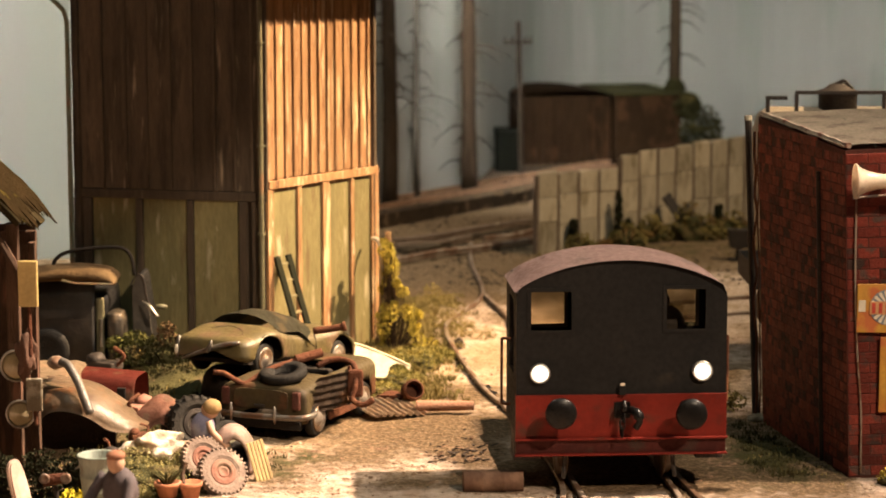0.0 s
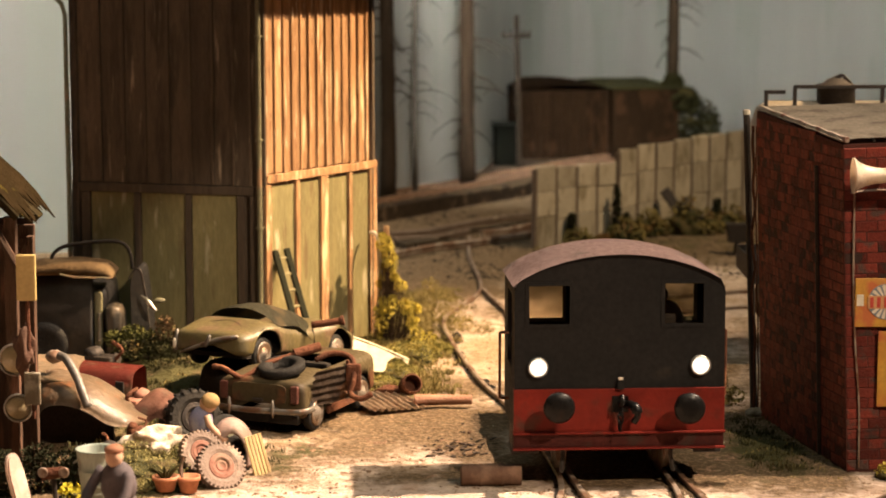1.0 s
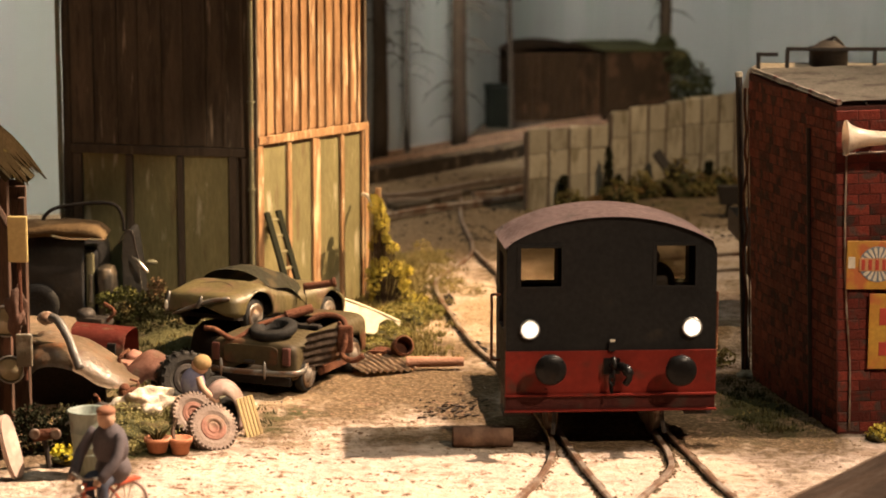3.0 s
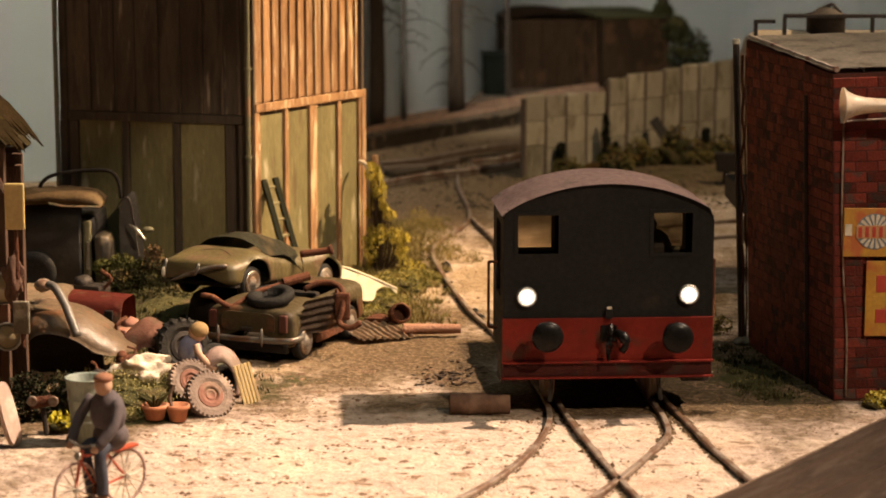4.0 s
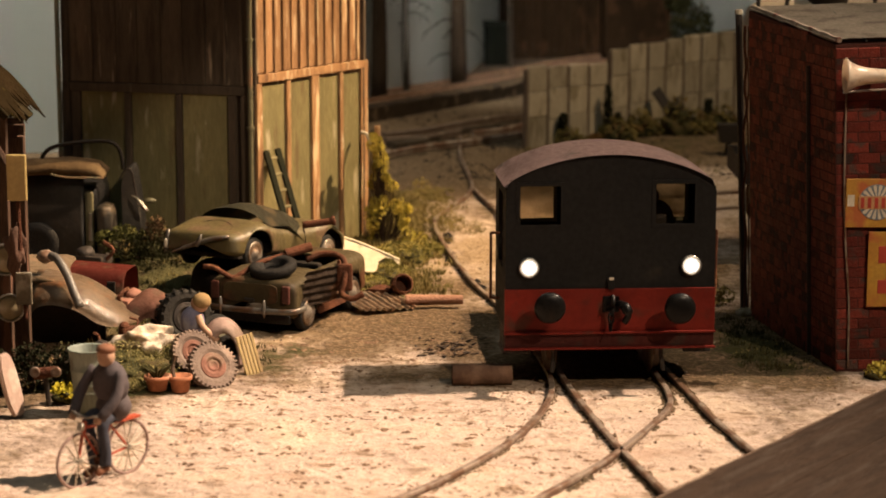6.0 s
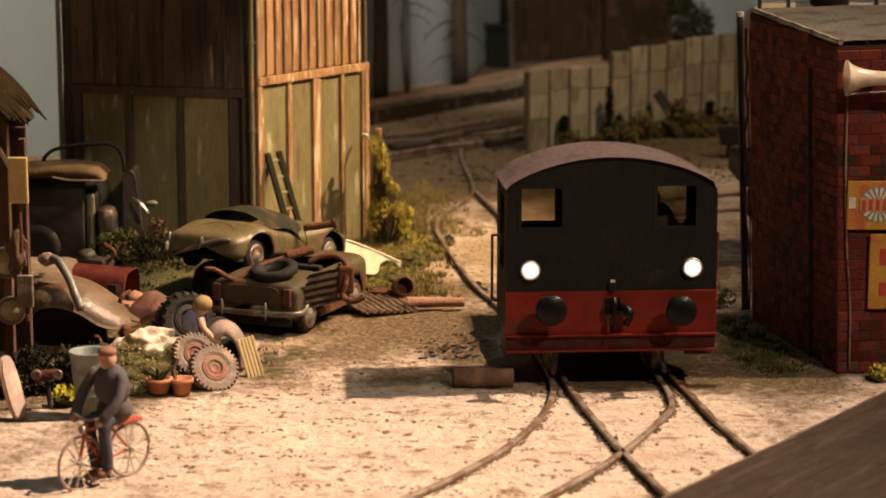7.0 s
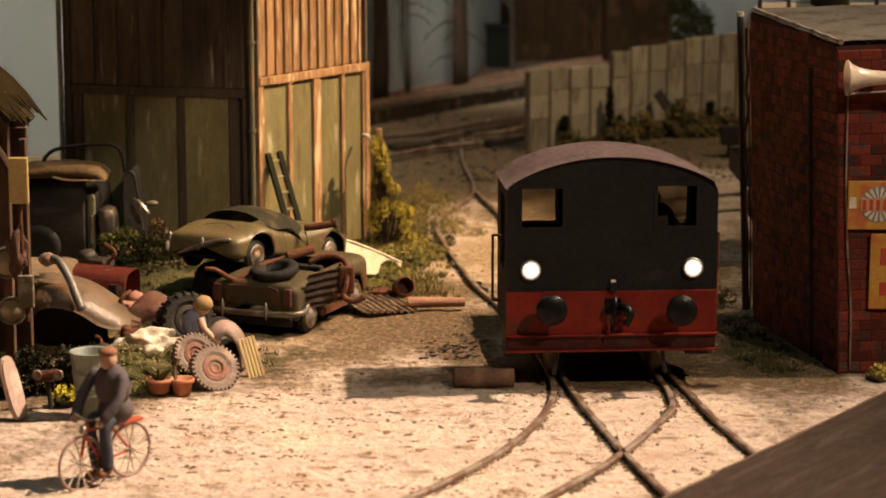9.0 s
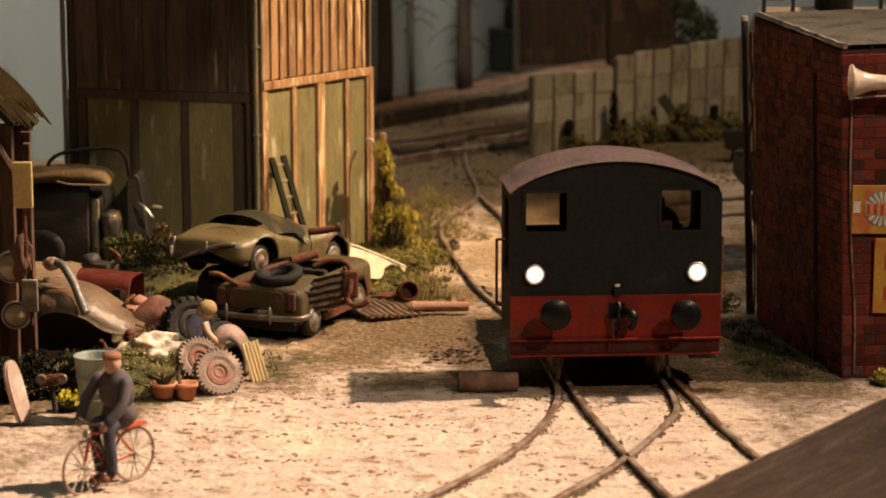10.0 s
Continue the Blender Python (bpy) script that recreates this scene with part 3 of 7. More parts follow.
# ---- shed ----
def shed():
    ob = thing("shed", pose(0, 0, 0), "tall brown timber shed with faded green lower panels", "shed")
    left, corner, right = Vector((-13.9, 81.6)), Vector((-6.6, 79.8)), Vector((-2.78, 85.6))
    back = left + right - corner
    for a, b in ((right, back), (back, left)):
        m = flat_axes(a, b - a)
        bm = B()
        box(bm, 0, (b - a).length, 0, .3, -.3, 16, m)
        part("wall", bm, BROWN_SHADED, ob)
    # dark face: its shade is put into a darker wood than the lit side's
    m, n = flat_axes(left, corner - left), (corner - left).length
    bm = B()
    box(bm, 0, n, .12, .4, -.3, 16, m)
    part("wall", bm, BROWN_SHADED, ob)
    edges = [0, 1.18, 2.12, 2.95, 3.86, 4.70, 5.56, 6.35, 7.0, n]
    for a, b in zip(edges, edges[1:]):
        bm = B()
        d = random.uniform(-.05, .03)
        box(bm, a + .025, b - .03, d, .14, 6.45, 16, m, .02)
        part("board", bm, BROWN_SHADED, ob)
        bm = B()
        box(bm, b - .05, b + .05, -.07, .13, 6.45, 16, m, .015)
        part("batten", bm, BROWN_SHADED, ob)
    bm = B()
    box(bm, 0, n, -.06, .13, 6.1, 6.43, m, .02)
    part("rail_board", bm, BROWN_SHADED, ob)
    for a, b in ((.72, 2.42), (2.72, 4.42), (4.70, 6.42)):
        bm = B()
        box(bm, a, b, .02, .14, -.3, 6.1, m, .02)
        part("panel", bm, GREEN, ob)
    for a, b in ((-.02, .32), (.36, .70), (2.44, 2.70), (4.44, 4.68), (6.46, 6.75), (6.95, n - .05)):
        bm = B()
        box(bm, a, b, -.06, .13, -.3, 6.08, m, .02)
        part("post", bm, BROWN_SHADED, ob)
    # lit face: the lighter copy of the shed's timber
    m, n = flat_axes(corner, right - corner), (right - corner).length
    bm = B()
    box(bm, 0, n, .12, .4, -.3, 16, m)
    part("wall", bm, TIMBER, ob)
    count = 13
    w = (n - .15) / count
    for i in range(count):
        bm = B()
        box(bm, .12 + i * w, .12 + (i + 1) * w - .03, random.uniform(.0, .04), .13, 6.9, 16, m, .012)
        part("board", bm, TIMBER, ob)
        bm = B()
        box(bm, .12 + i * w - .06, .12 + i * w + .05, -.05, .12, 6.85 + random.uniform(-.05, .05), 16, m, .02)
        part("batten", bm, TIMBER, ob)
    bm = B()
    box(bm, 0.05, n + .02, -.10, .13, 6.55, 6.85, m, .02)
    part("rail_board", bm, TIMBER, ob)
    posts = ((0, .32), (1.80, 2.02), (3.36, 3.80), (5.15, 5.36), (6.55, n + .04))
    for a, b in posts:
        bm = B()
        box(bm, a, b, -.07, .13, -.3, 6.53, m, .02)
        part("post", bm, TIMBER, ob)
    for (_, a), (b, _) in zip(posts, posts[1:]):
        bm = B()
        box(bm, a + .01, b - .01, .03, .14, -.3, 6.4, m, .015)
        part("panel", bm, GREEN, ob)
    # roof with wide eaves
    bm = B()
    c, sx, sy = (left + right) / 2, (corner - left).normalized(), (right - corner).normalized()
    vs = [(-5.9, -4.6, 14.9), (0, -4.6, 18.2), (5.75, -4.6, 14.9), (5.75, 4.6, 14.9), (0, 4.6, 18.2), (-5.9, 4.6, 14.9)]
    v = [bm.verts.new((*(c + sx * a + sy * b), z)) for a, b, z in vs]
    bm.faces.new((v[0], v[1], v[4], v[5])), bm.faces.new((v[1], v[2], v[3], v[4]))
    bmesh.ops.solidify(bm, geom=bm.faces[:], thickness=0.25)
    part("roof", bm, ROOF, ob, "dusty felt roof with wide eaves")
    # rainwater pipe at the corner
    bm = B()
    rod(bm, (-6.78, 79.62, 0), (-6.78, 79.62, 15), .095)
    pipe = part("rainwater_pipe", bm, OLIVE, ob, "olive rainwater pipe")
    for z in (4.95, 8.15, 11.9):
        bm = B()
        rod(bm, (-6.78, 79.62, z - .05), (-6.78, 79.62, z + .05), .14)
        box(bm, -6.92, -6.6, 79.6, 79.75, z - .03, z + .03)
        part("bracket", bm, OLIVE, pipe)
    bm = B()
    tube(bm, [(-15.3, 81.5, 14.2), (-14.1, 81.35, 13.0), (-14.0, 81.4, 12.6), (-14.0, 81.4, 0)], .09)
    part("rainwater_pipe", bm, OLIVE, ob, "dark rainwater pipe")
    return ob


shed()


# ---- brick hut ----
def hut():
    # the whole hut leans a little towards the track
    lean = Matrix.Translation((11, 0, 0)) @ pose(0, 0, 0, 0, -2.0, 0) @ Matrix.Translation((-11, 0, 0))
    ob = thing("brick_hut", lean, "small red brick hut with a worn concrete flat roof", "hut")
    a, b = Vector((10.3, 70.5)), Vector((11.72, 63.0))      # the side that faces the track
    c = Vector((21.5, 63.2))
    bm = B()
    d = Vector((21.5, 70.7))
    foot = [a, b, c, d]
    inner = [a + Vector((-.02, .02)), b + Vector((-.02, -.02)), c + Vector((.02, -.02)), d + Vector((.02, .02))]
    low = [bm.verts.new((*p, -.3)) for p in inner]
    topz = (9.98, 9.55, 9.55, 9.98)
    up = [bm.verts.new((*p, z)) for p, z in zip(inner, topz)]
    for i in range(4):
        bm.faces.new((low[i], low[(i + 1) % 4], up[(i + 1) % 4], up[i]))
    bm.faces.new(up), bm.faces.new(low)
    part("wall_core", bm, MORTAR, ob)
    return ob, a, b, c


hut_ob, HA, HB, HC = hut()


def hut_roof():
    a, b, c, d = HA, HB, HC, Vector((21.5, 70.7))
    bm = B()
    nu, nv = 24, 10
    rows = []
    for j in range(nv + 1):
        row = []
        for i in range(nu + 1):
            u, v = i / nu, j / nv
            p = (b.lerp(c, u)).lerp(a.lerp(d, u), v)
            z = 9.72 + (10.10 - 9.72) * v + 0.03 * noise.noise(Vector((p.x * .9, p.y * .9, 0)))
            if i == 0:
                z -= 0.05
            row.append(bm.verts.new((p.x - .04 * (i == 0), p.y, z)))
        rows.append(row)
    for j in range(nv):
        for i in range(nu):
            bm.faces.new((rows[j][i], rows[j][i + 1], rows[j + 1][i + 1], rows[j + 1][i]))
    bmesh.ops.solidify(bm, geom=bm.faces[:], thickness=0.12)
    slab = part("roof_slab", bm, mat("grey_roof_screed", (0.20, 0.172, 0.135), (0.145, 0.124, 0.095), 1.0, 0.8, 0, 0.3, (0.10, 0.08, 0.06), 0.16), hut_ob, "worn grey concrete roof slab", True)
    bm = B()
    pts = [a.lerp(b, k / 14) for k in range(15)]
    tube(bm, [(p.x + .1, p.y, 10.08 - .42 * k / 14 + random.uniform(-.02, .02)) for k, p in enumerate(pts)], [.08 + random.uniform(-.02, .03) for _ in pts], 6)
    part("edge_mortar", bm, mat("rough_edge_mortar", (0.24, 0.20, 0.155), (0.17, 0.14, 0.11), 1.5, 0.8, 0, 0.4, (0.12, 0.06, 0.045), 0.18), slab)
    bm = B()
    p = b.lerp(c, .09)
    tube(bm, [(p.x, p.y, 9.63), (p.x + .05, p.y + 3.5, 9.85), (p.x + .1, p.y + 7.2, 10.05)], .035, 5)
    part("joint", bm, DARKMETAL, slab)


hut_roof()


# ---- hut details ----
def hut_details():
    # thin black rod put in for the dark vertical groove of the wall
    for nm, bm, m_, lab in (("down_pipe", B(), DARKMETAL, "thin black rod standing for a dark wall groove"),):
        p = HA.lerp(HB, .73)
        rod(bm, (p.x - .07, p.y, 0), (p.x - .07, p.y, 8.75), .07)
        part(nm, bm, m_, hut_ob, lab)
    bm = B()
    tube(bm, curve_pts([(12.0, 62.9, 8.2), (11.95, 62.88, 6.5), (11.94, 62.9, 5.0), (11.98, 62.88, 3.6), (12.07, 62.9, 1.9), (12.04, 62.9, .1)], 4), .03, 6)
    part("cable", bm, STEEL, hut_ob, "thin grey cable")
    bm = B()
    tube(bm, [(11.9, 62.9, 8.18), (12.5, 62.88, 8.22), (14, 62.9, 8.24)], .035, 6)
    part("cable", bm, STEEL, hut_ob)


hut_details()


HORN = mat("glossy_cream_enamel", (0.78, 0.66, 0.52), (0.70, 0.57, 0.43), 1.5, .28, 0, .05, (0.45, 0.24, 0.15), .1)
weather(HORN, (0.20, 0.085, 0.055), 1.6, .52, .66, (1, 1, 1), 8, .6, 7.0)


def horn():
    ob = thing("loudspeaker", pose(11.5, 62.05, 8.78, 0, 90, 0), "cream horn loudspeaker fixed to the brick wall", "loudspeaker")
    bm = B()
    lathe(bm, [(.50, 0), (.51, .04), (.40, .14), (.30, .34), (.235, .62), (.20, 1.0), (.18, 1.5), (.19, 1.9), (.0, 1.9)], 28)
    for f in [f for f in bm.faces if len(f.verts) > 8 and abs(f.calc_center_median().z) < .01]:
        bm.faces.remove(f)
    bmesh.ops.solidify(bm, geom=bm.faces[:], thickness=0.03)
    part("bell", bm, HORN, ob, "cream flared bell", True)
    bm = B()
    box(bm, -.12, .12, .15, .95, .9, 1.1, None, .02)
    part("bracket", bm, DARKMETAL, ob)
    bm = B()
    rod(bm, (0, 0, 1.85), (0, 0, 2.3), .26, .22, 16)
    part("driver", bm, WHITE, ob)


horn()

YELLOW = mat("chipped_yellow_enamel", (0.46, 0.25, 0.035), (0.40, 0.17, 0.025), 1.2, 0.45, 0, 0.1, (0.36, 0.10, 0.03), 0.2)
SIGNRED = mat("sign_red_enamel", (0.42, 0.05, 0.03), (0.34, 0.04, 0.025), 2, 0.45, 0, 0.05)


def signs():
    ob = thing("enamel_sign", pose(11.80, 62.83, 4.30), "yellow enamel sign with white disc on the brick wall", "sign")
    bm = B()
    box(bm, 0, 1.75, 0, .07, 0, 1.42, None, .02)
    part("plate", bm, YELLOW, ob)
    bm = B()
    rim = [(.90 + .54 * math.cos(2 * math.pi * k / 40), .74 + .52 * math.sin(2 * math.pi * k / 40)) for k in range(40)]
    plate(bm, rim, (), .03, Matrix.Translation((0, -.02, 0)))
    disc = part("disc", bm, mat("faded_blue_grey_enamel", (0.17, 0.19, 0.22), (0.12, 0.13, 0.15), 2, .5, 0, .05, (0.3, 0.2, 0.1), .12), ob, "blue-grey disc with white rays")
    for k in range(18):
        a = 2 * math.pi * k / 18
        bm = B()
        ray = [(.90 + r * math.cos(a + d), .74 + r * .96 * math.sin(a + d)) for r, d in ((.2, -.08), (.5, -.105), (.53, 0), (.5, .105), (.2, .08))]
        plate(bm, ray, (), .02, Matrix.Translation((0, -.034, 0)))
        part("ray", bm, WHITE, disc)
    bm = B()
    box(bm, .36, 1.46, -.044, -.03, .54, .92, None, .005)
    part("band", bm, mat("stained_orange_band", (0.50, 0.27, 0.12), (0.40, 0.19, 0.08), 2, .5, 0, .05), ob, "stained orange band across the disc")
    for k in range(5):
        bm = B()
        x = .42 + k * .2
        box(bm, x, x + .10, -.062, -.045, .58, .88)
        part("lettering_bar", bm, SIGNRED, ob)
    bm = B()
    box(bm, .04, .24, -.03, .0, .62, .95)
    part("tab", bm, WHITE, ob)
    ob = thing("enamel_sign", pose(12.50, 62.83, 1.95), "worn orange and yellow enamel sign on the brick wall", "sign")
    bm = B()
    box(bm, 0, 2.4, 0, .07, 0, 2.22, None, .02)
    part("plate", bm, YELLOW, ob)
    for z0, z1, x1 in ((1.3, 1.8, 2.1), (.4, .8, 1.6)):
        bm = B()
        box(bm, .3, x1, -.02, .01, z0, z1, None, .01)
        part("lettering_bar", bm, SIGNRED, ob)


signs()


def wall_pole():
    ob = thing("pole", pose(0, 0, 0), "dark leaning pole with rusty wires beside the brick hut", "pole")
    bm = B()
    rod(bm, (10.1, 70.9, -.2), (9.66, 70.9, 9.85), .12, .11, 8)
    part("post", bm, DARKMETAL, ob)
    bm = B()
    rod(bm, (9.66, 70.9, 9.80), (9.655, 70.9, 9.95), .13, .12, 8)
    part("cap", bm, CONCRETE, ob)
    rng = random.Random(3)
    for k, (off, r, wave, material, label) in enumerate(((.06, .05, .07, RUST, "twisted rusty cable"), (.16, .028, .03, RUST, "thin rusty wire"), (.25, .03, .012, CONCRETE, "pale thin conduit"))):
        bm = B()
        tube(bm, curve_pts([(9.78 + off + .26 * (1 - f) + rng.uniform(-wave, wave), 70.75 - .05 * k, .15 + 9.3 * f) for f in np.linspace(0, 1, 15)], 3), r, 5)
        part("wire", bm, material, ob, label)
    bm = B()
    blob(bm, (10.15, 70.7, .05), (.42, .3, .18), .3, 4)
    part("footing", bm, CONCRETE, ob)


wall_pole()


# ---- locomotive ----
def wheel_profile(r, w):
    return [(0, -w / 2), (r * .8, -w / 2), (r, -w / 2 + .04), (r, w / 2), (r * 1.12, w / 2 + .01), (r * 1.12, w / 2 + .06), (r * .6, w / 2 + .06), (0, w / 2 + .06)]


def arch_outline(half, low, side, crown, n=18, inset=0.0):
    pts = [(-half + inset, low)]
    r = 0.35
    pts += [(-half + inset, side - r)]
    for k in range(n + 1):
        f = k / n
        x = -half + inset + .12 + (2 * (half - inset) - .24) * f
        pts.append((x, side + (crown - side) * (1 - (2 * f - 1) ** 2) ** .9))
    pts += [(half - inset, side - r), (half - inset, low)]
    return pts


LENS_GLOW = glow("glowing_lens_ring", (1.0, 0.88, 0.72), 0.75)


def locomotive():
    ob = thing("shunting_locomotive", pose(4.878, 60.92, 0.558, 0, 0, 3.8) @ Matrix.Scale(0.964, 4), "small black and red shunting locomotive with lit headlamps on the track", "locomotive")
    half = 3.08
    wins = ([(-2.72, 4.27), (-1.42, 4.27), (-1.42, 5.52), (-2.72, 5.52)], [(1.24, 4.27), (2.5, 4.27), (2.5, 5.56), (1.24, 5.56)])
    for nm, y in (("front_sheet", 0), ("rear_sheet", 3.0)):
        if y:
            wins = ([(-2.65, 3.95), (-1.28, 3.95), (-1.28, 5.3), (-2.65, 5.3)], [(1.28, 3.95), (2.74, 3.95), (2.74, 5.3), (1.28, 5.3)])
        bm = B()
        plate(bm, arch_outline(half, 2.4 if y == 0 else 1.2, 5.62, 6.36), wins, .1, Matrix.Translation((0, y, 0)))
        sheet = part(nm, bm, BLACK, ob)
        for w in wins:
            bm = B()
            (x0, z0), (x1, z1) = w[0], w[2]
            outer = [(x0 - .05, z0 - .05), (x1 + .05, z0 - .05), (x1 + .05, z1 + .05), (x0 - .05, z1 + .05)]
            inner = [(x0 + .06, z0 + .06), (x1 - .06, z0 + .06), (x1 - .06, z1 - .06), (x0 + .06, z1 - .06)]
            plate(bm, outer, [inner], .03, Matrix.Translation((0, y - .035, 0)))
            fr = part("window_frame", bm, BLACK if y == 0 else OLIVE, sheet)
            bm = B()
            box(bm, x0, x1, y + .03, y + .05, z0, z1)
            g = part("pane", bm, PANE, sheet, "dusty window pane")
            g.visible_shadow = False
    for s in (-1, 1):
        bm = B()
        x = s * (half - .05)
        plate(bm, [(.1, 1.2), (3.0, 1.2), (3.0, 5.4), (.1, 5.4)], [[(.9, 2.9), (2.2, 2.9), (2.2, 5.1), (.9, 5.1)]], .1,
              Matrix.Translation((x + .05, 0, 0)) @ pose(0, 0, 0, 0, 0, 90))
        part("cab_side", bm, BLACK, ob)
        bm = B()
        tube(bm, curve_pts([(s * 3.12, 1.4, 3.85), (s * 3.36, 1.4, 3.85), (s * 3.38, 1.4, 3.7), (s * 3.38, 1.4, 2.1), (s * 3.36, 1.4, 1.9), (s * 3.12, 1.4, 1.88)], 3), .045, 6)
        part("handrail", bm, RUST, ob, "thin rusty handrail")
        bm = B()
        box(bm, s * 2.3, s * 3.1, .5, 1.6, .36, .5)
        box(bm, s * 3.0, s * 3.08, .5, 1.6, .5, 1.2)
        part("step", bm, DARKMETAL, ob)
    # roof sheet
    bm = B()
    n = 24
    sec = []
    for k in range(n + 1):
        f = k / n
        x = -3.15 + 6.3 * f
        sec.append((x, 5.46 + .92 * (1 - (2 * f - 1) ** 2) ** .82))
    rings = [[bm.verts.new((x, y, z)) for x, z in sec] for y in (-.14, 1, 2.2, 3.25)]
    for a, b in zip(rings, rings[1:]):
        for k in range(n):
            bm.faces.new((a[k], a[k + 1], b[k + 1], b[k]))
    bmesh.ops.solidify(bm, geom=bm.faces[:], thickness=-0.1)
    part("roof", bm, ROOF, ob, "dusty brown arched roof", True)
    # red front beam
    bm = B()
    box(bm, -half - .02, half + .02, -.05, .2, 1.12, 2.42, None, .02)
    beam = part("buffer_beam", bm, RED, ob, "worn red buffer beam")
    bm = B()
    box(bm, -half - .01, half + .01, -.03, .2, .66, 1.09, None, .03)
    part("valance", bm, RED_SHADED, beam)
    bm = B()
    box(bm, -half - .04, half + .04, -.16, .05, 1.085, 1.15, None, .02)
    box(bm, -half - .04, half + .04, -.15, .05, .62, .68, None, .02)
    part("lip", bm, RED, beam)
    for x, zb in ((-1.87, 2.05), (1.92, 1.98)):
        bm = B()
        m = Matrix.Translation((x, 0, zb)) @ pose(0, 0, 0, 90, 0, 0)
        lathe(bm, [(.26, 0), (.26, .06), (.17, .08), (.17, .7), (.32, .76), (.45, .84), (.46, .90), (.39, .98), (.2, 1.01), (0, 1.02)], 24, m)
        part("buffer", bm, BUFFER, ob, "round black sprung buffer", True)
    # headlamps
    for x, z in ((-2.40, 3.08), (2.36, 3.10)):
        bm = B()
        m = Matrix.Translation((x, 0, z)) @ pose(0, 0, 0, 90, 0, 0)
        lathe(bm, [(.29, 0), (.30, .14), (.26, .17), (.26, .10)], 24, m)
        hl = part("headlamp", bm, CHROME, ob, "round chrome-rimmed headlamp", True)
        bm = B()
        lathe(bm, [(.262, .10), (.24, .13), (.18, .145)], 24, m)
        part("lens", bm, LENS_GLOW, hl, "softly glowing lens ring", True)
        bm = B()
        lathe(bm, [(.205, .12), (.18, .15), (.1, .17), (0, .175)], 24, m)
        part("bulb", bm, LAMP_ON, hl, "lit white bulb", True)
    # drawhook with chain and lamp bracket
    bm = B()
    box(bm, -.22, .26, -.10, 0, 1.72, 2.2, None, .03)
    hook = part("drawhook", bm, BUFFER, ob)
    bm = B()
    tube(bm, curve_pts([(0, 0, 2.0), (0, -.4, 2.0), (0, -.62, 2.12), (0, -.5, 2.3)], 4), .08, 8)
    part("hook", bm, BUFFER, hook)
    for k in range(3):
        bm = B()
        tube(bm, curve_pts([(.07 * math.cos(a) * (1 if k % 2 else .3) - .02 * k, -.42 + .05 * math.sin(a) - .07 * math.cos(a) * (0 if k % 2 else 1), 1.84 - .22 * k + .15 * math.sin(a)) for a in np.linspace(0, 6.283, 9)], 2), .035, 5)
        part("chain_link", bm, BUFFER, hook)
    bm = B()
    tube(bm, curve_pts([(.22, -.05, 1.95), (.3, -.35, 2.0), (.42, -.5, 1.9), (.46, -.52, 1.7), (.36, -.46, 1.5)], 4), [.12] * 6 + [.16] * 5 + [.1] * 6, 10)
    part("brake_hose", bm, BUFFER, hook, "", True)
    bm = B()
    box(bm, -.08, .1, -.18, -.1, 2.42, 2.75, None, .01)
    br = part("lamp_bracket", bm, BLACK, ob)
    bm = B()
    box(bm, -.06, .08, -.2, -.16, 2.7, 2.78, None, .01)
    part("tip", bm, WHITE, br)
    # running gear and bonnet
    bm = B()
    box(bm, -2.0, 2.0, .2, 10.6, .62, 1.2, None, .03)
    part("frame", bm, DARKMETAL, ob)
    bm = B()
    box(bm, -3.05, 3.05, .2, 3.1, 1.2, 1.4, None, .03)
    box(bm, -1.9, 1.9, 3.1, 10.8, 1.2, 1.4, None, .03)
    part("footplate", bm, BLACK, ob)
    bm = B()
    box(bm, -1.1, 1.1, 3.12, 10.2, 1.4, 2.3, None, .25)
    part("bonnet", bm, BLACK, ob, "black engine bonnet", False)
    for y in (2.0, 7.6):
        bm = B()
        rod(bm, (-1.6, y, .75), (1.6, y, .75), .14)
        ax = part("axle", bm, DARKMETAL, ob)
        for s in (-1, 1):
            bm = B()
            lathe(bm, wheel_profile(1.16, .22), 28, Matrix.Translation((s * 1.62, y, .75)) @ pose(0, 0, 0, 0, 90 if s < 0 else -90, 0))
            part("wheel", bm, STEEL, ax, "", True)
    for s in (-1, 1):
        bm = B()
        tube(bm, [(s * 1.6, .45, 1.0), (s * 1.6, .4, .3), (s * 1.66, .3, -.15)], .07, 6)
        part("guard_iron", bm, DARKMETAL, ob)
    # figurine of the driver, a plain dark shape
    bm = B()
    blob(bm, (1.62, 1.6, 4.15), (.5, .4, .62), .05, 1, 3)
    blob(bm, (1.40, 1.55, 4.92), (.25, .28, .28), .05, 2, 3)
    part("driver_figurine", bm, DARKMETAL, ob, "plain dark toy driver figurine", True)
    bm = B()
    box(bm, -2.9, 2.9, .15, 2.95, 3.45, 3.6)
    part("cab_desk", bm, BLACK, ob)


locomotive()


